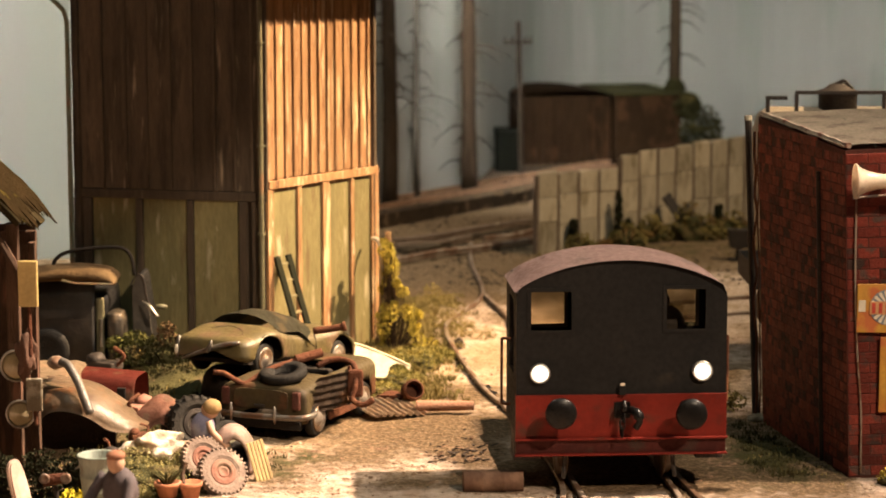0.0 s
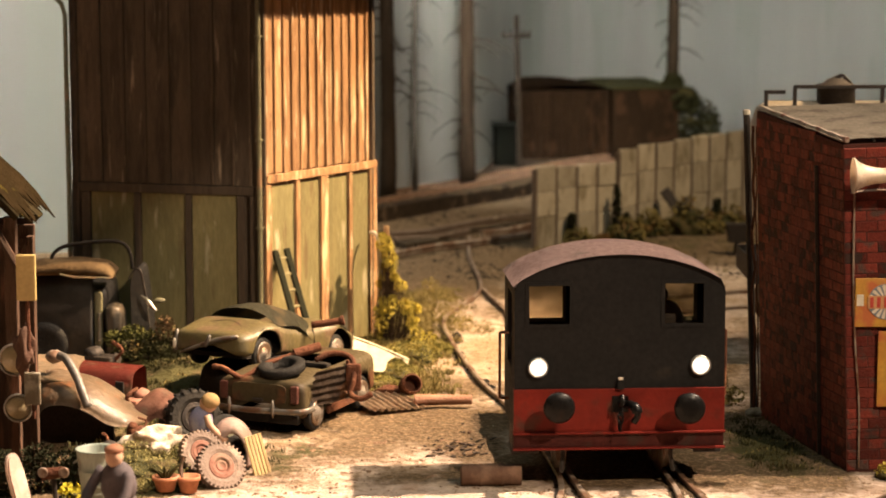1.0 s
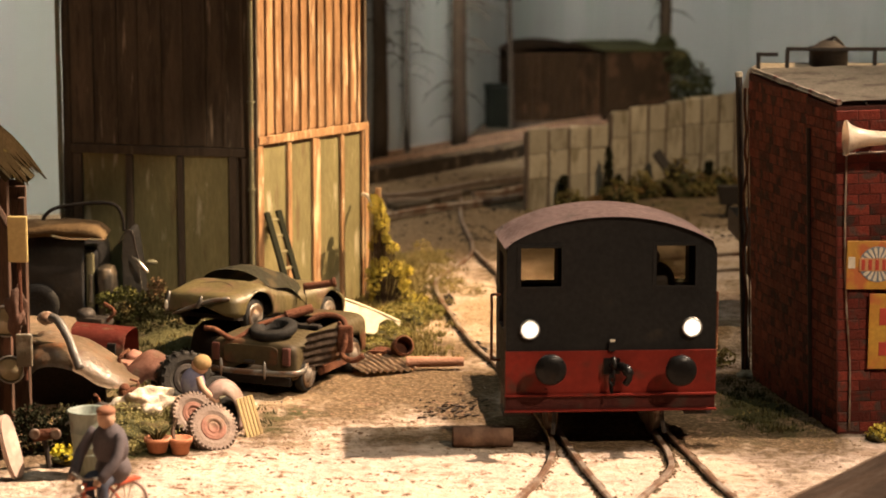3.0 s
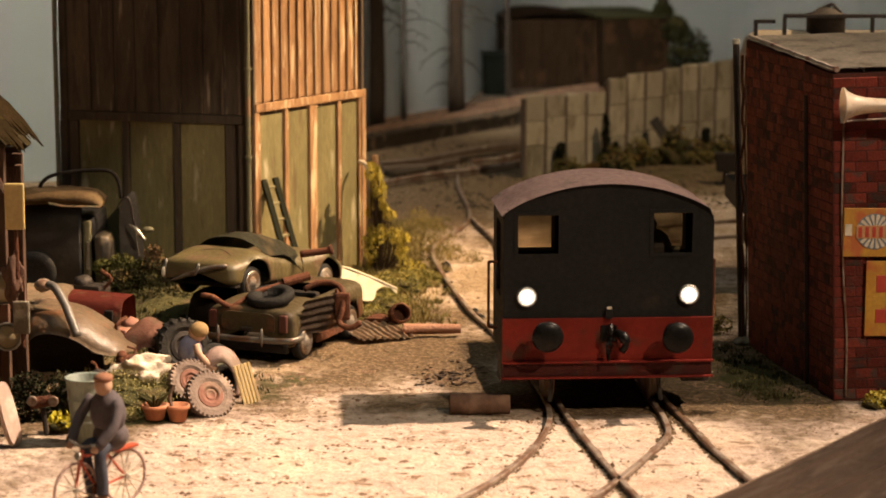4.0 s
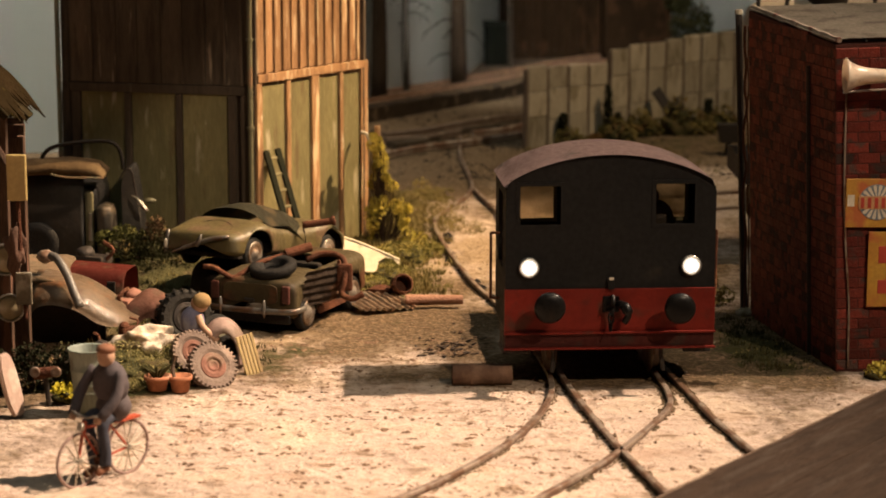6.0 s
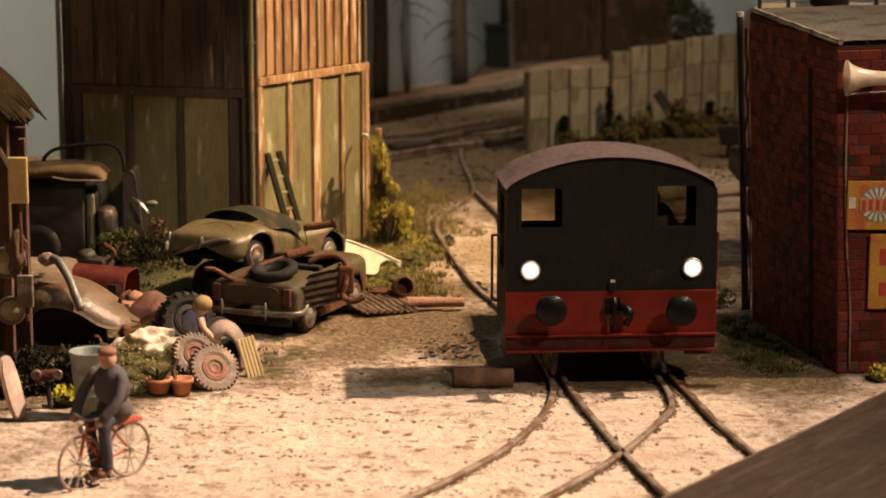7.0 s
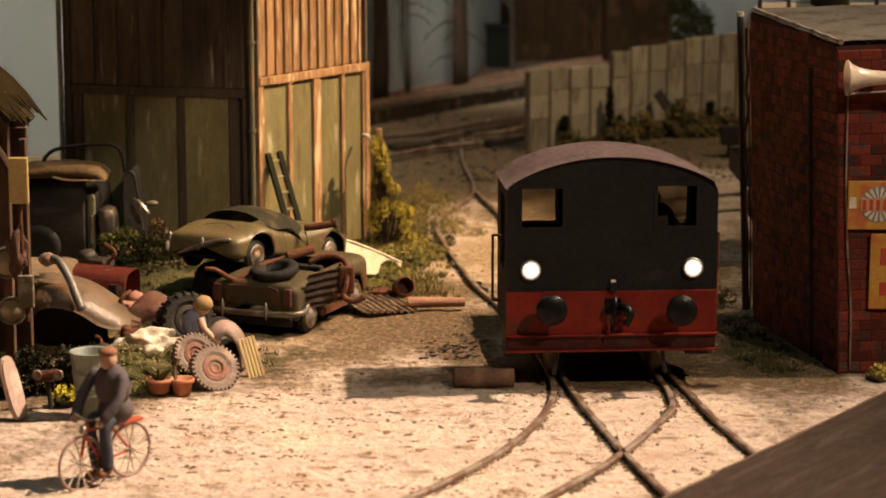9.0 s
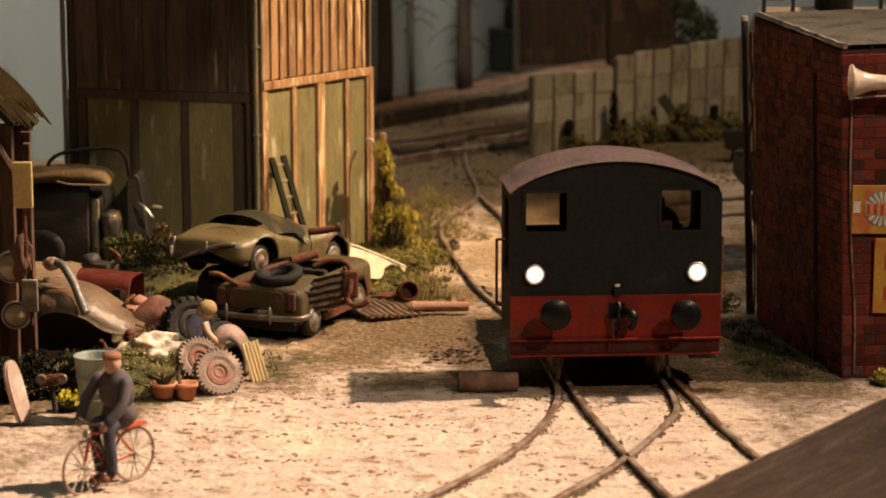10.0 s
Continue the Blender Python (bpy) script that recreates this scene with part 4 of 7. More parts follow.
# ---- back fence ----
def fence():
    ob = thing("panel_fence", pose(0, 0, 0), "pale weathered fence of upright panels with dark posts", "fence")
    runs = [(Vector((4.5, 109.4)), Vector((8.85, 113.4)), 4, 4.15, 3.92), (Vector((8.95, 113.3)), Vector((20.5, 124.5)), 11, 4.5, 5.35)]
    rng = random.Random(8)
    for a, b, n, z0, z1 in runs:
        m, L = flat_axes(a, b - a), (b - a).length
        for k in range(n):
            f0, f1 = k / n, (k + 1) / n
            h = z0 + (z1 - z0) * (f0 + f1) / 2 + rng.uniform(-.12, .1)
            s1, s2 = h * .36 + rng.uniform(-.1, .1), h * .70 + rng.uniform(-.1, .1)
            for lo, hi in ((-.4, s1 - .03), (s1, s2 - .03), (s2, h)):
                bm = B()
                vs = box(bm, f0 * L + .10, f1 * L - .10, rng.uniform(0, .05), .18, lo, hi, None, .03)
                for v in vs:
                    if v.co.z > h - .1:
                        v.co.z += rng.uniform(-.09, .06)
                bmesh.ops.transform(bm, matrix=m, verts=bm.verts)
                part("panel", bm, FENCE, ob)
            bm = B()
            box(bm, f0 * L - .09, f0 * L + .09, .05, .25, -.4, h - .12, m, .02)
            part("post", bm, OLDWOOD, ob)


fence()


# ---- trees, telegraph pole ----
def dead_tree(x, y, z, r, h, seed, first, bark=BARK):
    rng = random.Random(seed)
    ob = thing("dead_tree", pose(x, y, z), "bare dead conifer trunk with broken drooping twigs", "tree", "bare trees at the back")
    bm = B()
    lean = rng.uniform(-.4, .4)
    pts = [(lean * f + .12 * noise.noise(Vector((seed, f * 4, 0))), .1 * noise.noise(Vector((f * 4, seed, 2))), h * f - .3) for f in np.linspace(0, 1, 14)]
    tube(bm, pts, [r * (1.15 - .6 * f) * (1 + .1 * noise.noise(Vector((f * 9, seed, 5)))) for f in np.linspace(0, 1, 14)], 10)
    part("trunk", bm, bark, ob, "", True)
    zz = first
    while zz < h:
        bm = B()
        a = rng.uniform(0, 6.28)
        L = rng.uniform(1.2, 3.2)
        f = zz / h
        p0 = Vector((lean * f, 0, zz))
        d = Vector((math.cos(a), math.sin(a), 0))
        pts = [p0 + d * L * t + Vector((0, 0, .35 * L * t * (1 - 1.9 * t))) + Vector((rng.uniform(-.06, .06), 0, rng.uniform(-.06, .06))) for t in np.linspace(0, 1, 6)]
        tube(bm, pts, [.07 * (1 - .75 * t) for t in np.linspace(0, 1, 6)], 5)
        for q in (2, 3, 4):
            if rng.random() < .75:
                e = pts[q] + Vector((rng.uniform(-.4, .4), rng.uniform(-.4, .4), rng.uniform(-.6, .1)))
                rod(bm, pts[q], e, .028, .01, 4)
        part("twig", bm, bark, ob)
        zz += rng.uniform(.25, .8)


dead_tree(1.3, 131, .0, .43, 34, 3, 2.6)
dead_tree(-3.32, 123.8, .4, .42, 34, 5, 5)
# pale trunk standing in for a tree painted on the backdrop
dead_tree(-1.82, 127.6, .6, .17, 34, 9, 4, mat("pale_backdrop_bark", (0.15, 0.13, 0.105), (0.11, 0.095, 0.075), 1.2, .95, 0, .3, stretch=(2, 2, .5)))
dead_tree(15.4, 150, .6, .40, 34, 12, 7)


POLEWOOD = mat("dark_creosoted_pole", (0.035, 0.024, 0.016), (0.025, 0.018, 0.012), 1.2, .9, 0, .4)


def telegraph_pole():
    ob = thing("telegraph_pole", pose(4.5, 140.5, .6), "dark wooden telegraph pole with one crossarm", "pole")
    bm = B()
    rod(bm, (0.2, 0, -.3), (-.05, 0, 9.9), .19, .15, 8)
    part("mast", bm, POLEWOOD, ob)
    bm = B()
    box(bm, -1.0, .85, -.2, -.08, 8.45, 8.65, None, .02)
    arm = part("crossarm", bm, POLEWOOD, ob)
    for x in (-.9, -.4, .4, .75):
        bm = B()
        lathe(bm, [(.05, 8.65), (.09, 8.72), (.07, 8.82), (.1, 8.86), (0, 8.95)], 8, Matrix.Translation((x, -.14, 0)))
        part("insulator", bm, POLEWOOD, arm)


telegraph_pole()

WAGONBROWN = mat("dark_wagon_planks", (0.030, 0.016, 0.008), (0.020, 0.011, 0.006), 0.8, 0.85, 0, 0.3, (0.045, 0.022, 0.011), 0.14, (1, 1, .5), 0.15)
WAGONBROWN.node_tree.nodes["Principled BSDF"].inputs["Specular IOR Level"].default_value = 0.03


def wagon():
    m = pose(4.9, 146, .75, 0, 0, 9)
    ob = thing("box_wagon", m, "old dark brown plank box wagon with a mossy roof", "wagon")
    L, W, H = 10.6, 6.0, 4.55
    for k in range(12):
        bm = B()
        box(bm, k * 6.0 / 12, (k + 1) * 6.0 / 12 - .04, -.05, .1, .05, H, None, .02)
        part("plank", bm, WAGONBROWN, ob)
    bm = B()
    box(bm, 0, 6.0, .1, 9, .1, H, None, .03)
    part("body", bm, WAGONBROWN, ob)
    bm = B()
    box(bm, 6.05, 10.6, -1.0, 9, .05, H + .1, None, .05)
    part("end_body", bm, WAGONBROWN, ob)
    bm = B()
    n = 10
    sec = [(-.15 + 6.35 * k / n, H + .05 + .35 * math.sin(math.pi * k / n)) for k in range(n + 1)]
    rings = [[bm.verts.new((x, y, z)) for x, z in sec] for y in (-.15, 4, 9.1)]
    for a, b in zip(rings, rings[1:]):
        for k in range(n):
            bm.faces.new((a[k], a[k + 1], b[k + 1], b[k]))
    bmesh.ops.solidify(bm, geom=bm.faces[:], thickness=-.1)
    part("roof", bm, WAGONBROWN, ob, "curved wagon roof")
    bm = B()
    box(bm, 5.9, 10.7, -1.1, 9.1, H + .1, H + .22, None, .05)
    part("roof", bm, mat("dark_mossy_roof", (0.045, 0.04, 0.012), (0.03, 0.025, 0.01), 1.5, .95, 0, .5), ob, "mossy green roof boards")
    for x in (1.2, 4.8):
        bm = B()
        lathe(bm, wheel_profile(.6, .2), 20, Matrix.Translation((x, .2, .55)) @ pose(0, 0, 0, 90, 0, 0))
        part("wheel", bm, DARKMETAL, ob)
    bm = B()
    box(bm, 0, 10.5, .05, 8.9, .5, .8)
    part("frame", bm, DARKMETAL, ob)


wagon()
bm = B()
box(bm, 3.1, 4.75, 142, 145, .7, 3.35, None, .1)
box(bm, 3.0, 4.8, 141.9, 145.1, 3.2, 3.4, None, .05)
BIN = mat("dark_green_tin", (0.006, 0.0065, 0.005), (0.009, 0.009, 0.006), 1, .95)
BIN.node_tree.nodes["Principled BSDF"].inputs["Specular IOR Level"].default_value = 0.02
tagged(part("dark_bin", bm, BIN), "dark green upright bin beside the wagon", "bin")

# bush behind the wagon
rng = random.Random(21)


def bush(m, clumps, leaf, count, label, material, woody=True):
    ob = thing("bush", m, label, "bush", "bushes and weeds")
    bm = B()
    for at, size in clumps:
        leaves(bm, at, size, count, leaf, rng)
    part("foliage", bm, material, ob)
    if woody is False:
        bm = B()
        for k, (at, size) in enumerate(clumps):
            vs = blob(bm, (at[0], at[1], at[2] * .4), (size[0] * .8, size[1] * .8, size[2] * .7), .5, k, 4)
            for v in vs:
                v.co += v.normal * .06 * noise.noise(v.co * 4)
        part("moss_cushion", bm, MOSS, ob, "", True)
    if woody:
        bm = B()
        for at, size in clumps:
            for _ in range(4):
                p = (at[0] + rng.uniform(-.6, .6) * size[0], at[1] + rng.uniform(-.6, .6) * size[1], at[2] + size[2] * .8)
                tube(bm, curve_pts([(at[0] * .4, at[1] * .4, 0), (at[0] * .8 + rng.uniform(-.1, .1), at[1] * .8, at[2] * .5), p], 3), .014, 4)
        part("stem", bm, BARK, ob)["kind"] = "stuff"
    return ob


DARKLEAF = mat("dull_dark_leaves", (0.048, 0.042, 0.0135), (0.031, 0.029, 0.01), 1.0, .9, 0, 0, (0.12, 0.09, 0.03), .15)
bush(pose(16.8, 146, .7), [((0, 0, 2.2), (1.5, 1.2, 2.0)), ((-1.0, 1, 3.9), (1.1, .8, .9)), ((-1.6, 2, 4.9), (.7, .5, .8))], .12, 900, "dull green bush beside the wagon", DARKLEAF)


# ---- junkyard ----
def on(x, y, z=0.0, rx=0, ry=0, rz=0):
    return pose(x, y, hill(x, y) + z, rx, ry, rz)


def car_shell(bm, L, half, top, low, p=.5, tail=.6, nose=.8, q=3.0, arches=(), hollow=None, under=52, dent=.03, n=96, nv=56):
    """A thin car body: x across, y from tail to nose, z up; half, top and low are functions of y.
    arches: (y, z, radius) cut through both flanks. hollow: (y0, y1, share) leaves the cockpit open."""
    rings = []
    for i in range(n + 1):
        u = i / n
        y = L * (u - math.sin(4 * math.pi * u) / (4 * math.pi) * .35)
        f = 1.0
        if y < tail:
            f = max(0, 1 - ((tail - y) / tail) ** q) ** (1 / q)
        elif y > L - nose:
            f = max(0, 1 - ((y - L + nose) / nose) ** q) ** (1 / q)
        f = max(f, .06)
        w, zt, zb = half(y), top(y), low(y)
        zc = zb + .45 * (zt - zb)
        ring = []
        for k in range(nv + 1):
            a = math.radians(-under + (180 + 2 * under) * k / nv)
            ca, sa = math.cos(a), math.sin(a)
            x = w * (.55 + .45 * f) * math.copysign(abs(ca) ** p, ca) * (f ** .35)
            z = zc + ((zt - zc) if sa > 0 else (zc - zb)) * math.copysign(abs(sa) ** p, sa) * f
            d = dent * noise.noise(Vector((x * .9, y * .8, z * .9 + 4)))
            ring.append(bm.verts.new((x + d, y + d, z + d * .7)))
        rings.append(ring)
    for i in range(n):
        for k in range(nv):
            c = (rings[i][k].co + rings[i + 1][k + 1].co) / 2
            if hollow and hollow[0] < c.y < hollow[1] and abs(c.x) < half(c.y) * hollow[2] and c.z > low(c.y) + .7 * (top(c.y) - low(c.y)):
                continue
            if any(abs(c.x) > half(c.y) * .45 and (c.y - ay) ** 2 + (c.z - az) ** 2 < ar * ar for ay, az, ar in arches):
                continue
            bm.faces.new((rings[i][k], rings[i][k + 1], rings[i + 1][k + 1], rings[i + 1][k]))
    bm.faces.new(rings[0]), bm.faces.new(rings[-1])
    bmesh.ops.delete(bm, geom=[v for v in bm.verts if not v.link_faces], context="VERTS")
    # true the ragged rims of the wheel openings
    for v in bm.verts:
        for ay, az, ar in arches:
            r = math.hypot(v.co.y - ay, v.co.z - az)
            if v.is_boundary and abs(v.co.x) > .4 * half(v.co.y) and abs(r - ar) < .16 and r > 1e-4:
                v.co.y, v.co.z = ay + (v.co.y - ay) * ar / r, az + (v.co.z - az) * ar / r
    bmesh.ops.recalc_face_normals(bm, faces=bm.faces)
    bmesh.ops.solidify(bm, geom=bm.faces[:], thickness=0.045)


HUBCAP = mat("worn_bright_hubcap", (0.30, 0.26, 0.22), (0.20, 0.17, 0.14), 3, .35, .6, .2, (0.12, 0.075, 0.045), .25)
AGED = mat("tarnished_chrome", (0.21, 0.19, 0.165), (0.13, 0.115, 0.10), 2, .42, .7, .15, (0.12, 0.07, 0.045), .25)
CARTYRE = mat("black_car_tyre", (0.010, 0.009, 0.008), (0.016, 0.014, 0.012), 1.5, .75, 0, .3)


def car_wheel(parent, x, y, z, r, w=.32, hub=CHROME, tyre=CARTYRE):
    hub = HUBCAP if hub == CHROME else hub
    m = Matrix.Translation((x, y, z)) @ pose(0, 0, 0, 0, 90 if x > 0 else -90, 0)
    bm = B()
    lathe(bm, [(r * .58, -w / 2), (r * .9, -w / 2), (r, -w * .3), (r, w * .3), (r * .9, w / 2), (r * .64, w / 2), (r * .6, w * .4)], 28, m)
    t = part("wheel", bm, tyre, parent, "worn black tyre", True)
    bm = B()
    lathe(bm, [(r * .76, w * .45), (r * .74, w * .62), (r * .52, w * .5), (r * .36, w * .6), (r * .2, w * .85), (0, w * .9)], 24, m)
    part("hubcap", bm, hub, t, "dull chrome hubcap", True)


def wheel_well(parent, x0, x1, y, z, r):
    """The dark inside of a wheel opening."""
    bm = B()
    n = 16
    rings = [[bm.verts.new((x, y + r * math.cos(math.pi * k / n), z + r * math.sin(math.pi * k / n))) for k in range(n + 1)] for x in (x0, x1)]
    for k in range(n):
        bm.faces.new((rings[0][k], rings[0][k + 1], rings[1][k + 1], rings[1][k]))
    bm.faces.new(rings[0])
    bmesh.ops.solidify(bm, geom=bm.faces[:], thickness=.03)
    part("wheel_well", bm, MATT_BLACK, parent)




def wreck_saloon():
    """The lower wreck, its tail to the yard."""
    ob = thing("wrecked_car", on(-5.86, 67.95, 0.02, 0, 0, -23), "rusty grey-cream wrecked open car with chrome rear bumper", "car", "scrapped cars")
    L, wb = 5.6, (1.0, 4.35)
    top = lambda y: 1.70 + .10 * math.sin(min(y, 2.4) / 2.4 * 1.5)
    bm = B()
    car_shell(bm, L, lambda y: 1.52, top, lambda y: .42, .34, .34, .5, 4.0, [(y, .56, .66) for y in wb], (2.0, 4.2, .8), 40, .035)
    DIRTY = weather(mat("dusty_cream_wreck_paint", (0.062, 0.046, 0.022), (0.040, 0.030, 0.015), .8, .6, 0, .2, (0.075, 0.033, 0.016), .19), (0.032, 0.022, 0.014), 1.4, .54, .66, (1, 1, 1), 8, .8, 4.0)
    part("body", bm, DIRTY, ob, "dusty dented body", True)
    for s in (-1, 1):
        for y in wb:
            car_wheel(ob, s * 1.36, y, .56, .56, .3)
            wheel_well(ob, s * .8, s * 1.44, y, .56, .7)
    bm = B()
    pts = curve_pts([(-1.62, .55, .80), (-1.6, .0, .80), (-1.15, -.2, .78), (0, -.25, .77), (1.15, -.2, .78), (1.6, .0, .80), (1.62, .55, .80)], 5)
    tube(bm, pts, .075, 10)
    for v in bm.verts:
        v.co.z = .79 + (v.co.z - .79) * 1.25
    bumper = part("bumper", bm, AGED, ob, "dull chrome bumper", True)
    for x in (-.92, .62):
        bm = B()
        blob(bm, (x, -.30, .86), (.05, .08, .30), .05, 3, 3)
        part("overrider", bm, AGED, bumper, "", True)
    for x in (-1.27, 1.22):
        bm = B()
        box(bm, x - .13, x + .13, -.05, .14, 1.0, 1.56, None, .05)
        part("tail_light", bm, mat("dull_dark_red_lens", (0.07, 0.018, 0.012), (0.05, 0.014, 0.01), 2, .5), ob, "dull red tail light")
    # boot lid, standing a little proud, with its handle
    bm = B()
    out = [(math.copysign(abs(math.cos(a)) ** .35, math.cos(a)) * .95, 1.27 + math.copysign(abs(math.sin(a)) ** .35, math.sin(a)) * .31) for a in np.linspace(0, 6.283, 29)[:-1]]
    plate(bm, out, (), .05, Matrix.Translation((-.02, -.018, 0)))
    lid = part("boot_lid", bm, DIRTY, ob)
    bm = B()
    box(bm, -.2, .16, -.13, -.05, 1.02, 1.12, None, .03)
    part("handle", bm, DARKMETAL, lid, "dark boot handle")
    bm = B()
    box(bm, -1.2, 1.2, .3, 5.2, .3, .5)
    part("floor_pan", bm, MATT_BLACK, ob)
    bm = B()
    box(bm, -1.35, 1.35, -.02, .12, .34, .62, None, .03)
    part("valance", bm, MATT_BLACK, ob)
    # rusted sill and front pillar
    bm = B()
    box(bm, 1.46, 1.56, 1.75, 3.7, .38, .66, None, .03)
    part("sill", bm, RUST, ob, "rusted through sill")
    bm = B()
    box(bm, 1.44, 1.55, 3.25, 3.65, .6, 1.85, None, .03)
    part("pillar", bm, RUST, ob, "rusty door pillar")
    bm = B()
    box(bm, -.95, .95, 2.9, 3.25, .5, 1.75, None, .12)
    part("seat", bm, MATT_BLACK, ob)
    return ob


wreck_saloon()


def wreck_roadster():
    ob = thing("wrecked_roadster", pose(-7.78, 69.85, 1.74, -8, 0, -28.5), "pale green-cream wrecked roadster stacked on another wreck", "car", "scrapped cars")
    L, wb = 7.4, (1.4, 6.0)

    def top(y):
        return 1.16 + .36 * math.exp(-((y - 1.75) / 1.05) ** 2) + .34 * math.exp(-((y - 5.7) / 1.0) ** 2) + .16 * math.exp(-((y - 3.7) / 1.6) ** 2)
    bm = B()
    half = lambda y: 1.42 + .12 * math.exp(-((y - 1.6) / .8) ** 2) + .1 * math.exp(-((y - 5.9) / .8) ** 2)
    car_shell(bm, L, half, top, lambda y: .36, .46, .6, 1.0, 3.2, [(y, .5, .80) for y in wb], (2.35, 4.3, .7), 46, .03)
    body = part("body", bm, CREAM, ob, "pale green-cream curvy body", True)
    for s in (-1, 1):
        for y in wb:
            car_wheel(ob, s * 1.16, y, .5, .54, .3)
            wheel_well(ob, s * .7, s * (half(y) - .12), y, .5, .84)
        # dark gaps round the doors
        bm = B()
        x = s * (half(3.6) - .004)
        tube(bm, curve_pts([(x * .93, 2.62, 1.30), (x, 2.62, 1.0), (x, 2.7, .5), (x, 3.6, .44), (x, 4.25, .5), (x, 4.32, .9), (x * .93, 4.3, 1.32)], 4), .022, 5)
        part("door_gap", bm, MATT_BLACK, body)
    # torn bumper hanging across the tail
    bm = B()
    pts = curve_pts([(-1.0, .02, .38), (-.5, -.12, .55), (.0, -.17, .72), (.35, -.16, .86), (.75, -.08, .98), (1.15, .1, 1.06)], 5)
    tube(bm, pts, [.03] + [.04 + .04 * min(1, k / 9) for k in range(len(pts) - 2)] + [.05], 8)
    bp = part("bumper", bm, AGED, ob, "bent chrome bumper", True)
    for x, y, z, t in ((.22, -.25, .86, 20),):
        bm = B()
        blob(bm, (0, 0, 0), (.075, .09, .23), .1, 2, 3)
        bmesh.ops.transform(bm, matrix=Matrix.Translation((x, y, z)) @ pose(0, 0, 0, 0, t, 0), verts=bm.verts)
        part("overrider", bm, AGED, bp, "", True)
    for x in (-1.27,):
        bm = B()
        blob(bm, (x, .16, .78), (.09, .09, .34), .05, 6, 3)
        light = part("tail_light", bm, AGED, ob, "upright chrome tail light", True)
        bm = B()
        blob(bm, (x, .05, .66), (.07, .04, .16), .05, 6, 3)
        part("lens", bm, WHITE, light, "", True)
    # boot seam
    bm = B()
    tube(bm, curve_pts([(-.72, .04, .62), (-.78, .3, 1.12), (-.72, .9, 1.34), (0, 1.25, 1.50), (.72, .9, 1.34), (.78, .3, 1.12), (.72, .04, .62)], 4), .009, 5)
    part("boot_gap", bm, MATT_BLACK, body)
    # collapsed hood cloth: its rear edge arches up off the deck, the front sags over the door
    bm = B()
    nu, nv = 30, 26
    g = []
    for i in range(nu + 1):
        row = []
        for j in range(nv + 1):
            u, v = 2 * i / nu - 1, j / nv
            x, y = 1.36 * u, 1.75 + 2.75 * v + .25 * abs(u) * (1 - v)
            crown = .30 + .42 * math.sin(math.pi * min(1, v * .62 + .14)) - .30 * v ** 3
            z = 1.42 + crown * (1 - abs(u) ** 2.4) - .12 * v
            if u > .62 and v > .55:
                z -= (u - .62) / .38 * (v - .55) / .45 * .55
                x += .06
            z += .10 * noise.noise(Vector((x * 1.6, y * 1.1, 1))) * (.4 + v)
            row.append(bm.verts.new((x, y, z)))
        g.append(row)
    for i in range(nu):
        for j in range(nv):
            bm.faces.new((g[i][j], g[i + 1][j], g[i + 1][j + 1], g[i][j + 1]))
    bmesh.ops.solidify(bm, geom=bm.faces[:], thickness=.04)
    part("cloth_hood", bm, mat("mossy_canvas", (0.048, 0.043, 0.026), (0.031, 0.029, 0.018), 1, .85, 0, .3, (0.085, 0.062, 0.034), .15), ob, "crumpled grey-green canvas hood", True)
    bm = B()
    box(bm, -1.2, 1.2, .35, 6.9, .34, .48)
    part("floor_pan", bm, MATT_BLACK, ob)
    bm = B()
    box(bm, -1.1, 1.1, 1.9, 2.3, .5, 1.45, None, .1)
    part("bulkhead", bm, MATT_BLACK, ob)


wreck_roadster()


def scrap_shell():
    """A dark body added under the roadster's tail, black to hold the shade there."""
    ob = thing("scrap_car_body", on(-7.9, 71.1, -.12, 0, 6, -62), "black car body added under the roadster's shaded tail", "car", "scrapped cars")
    bm = B()
    car_shell(bm, 4.4, lambda y: 1.15, lambda y: 1.55 + .12 * math.sin(y * 1.4), lambda y: .0, .45, .7, .7, 3.0, [(1.0, .5, .6)], None, 40, .12, 60, 36)
    part("body", bm, MATT_BLACK, ob, "", True)
    bm = B()
    tube(bm, curve_pts([(-1.2, .2, .5), (-.4, -.08, .42), (.5, -.08, .5), (1.2, .2, .62)], 4), .07, 6)
    part("bumper", bm, DARKMETAL, ob, "", True)


scrap_shell()


def pipe_thing(name, pts, r, material, label, category, n=8):
    bm = B()
    tube(bm, curve_pts(pts, 5), r, n)
    return tagged(part(name, bm, material, None, "", True), label, category, "scrap pipes")


pipe_thing("exhaust_pipe", [(-7.4, 68.6, 2.0), (-7.05, 68.5, 1.98), (-6.75, 68.4, 1.82), (-6.45, 68.4, 1.68), (-6.2, 68.5, 1.78), (-5.7, 68.8, 2.05), (-5.0, 69.2, 2.22), (-4.6, 69.4, 2.36), (-4.2, 69.6, 2.42)], .085, RUST, "long rusty exhaust pipe lying on the wreck", "pipe")
bm = B()
rod(bm, (-4.85, 69.25, 2.28), (-4.05, 69.6, 2.45), .155, .155, 12)
tagged(part("silencer", bm, RUST), "rusty exhaust silencer lying on the wreck", "pipe", "scrap pipes")
pipe_thing("exhaust_pipe", [(-4.2, 69.5, 2.02), (-3.7, 69.6, 2.22), (-3.2, 69.5, 2.2), (-2.95, 69.2, 2.0), (-2.95, 68.9, 1.5), (-3.05, 68.8, 1.1), (-2.7, 68.6, .95), (-2.35, 68.6, 1.12)], .095, RUST, "bent rusty exhaust pipe draped over the wreck", "pipe")
bm = B()
box(bm, -3.2, -2.7, 68.95, 69.2, 1.1, 2.0, None, .1)
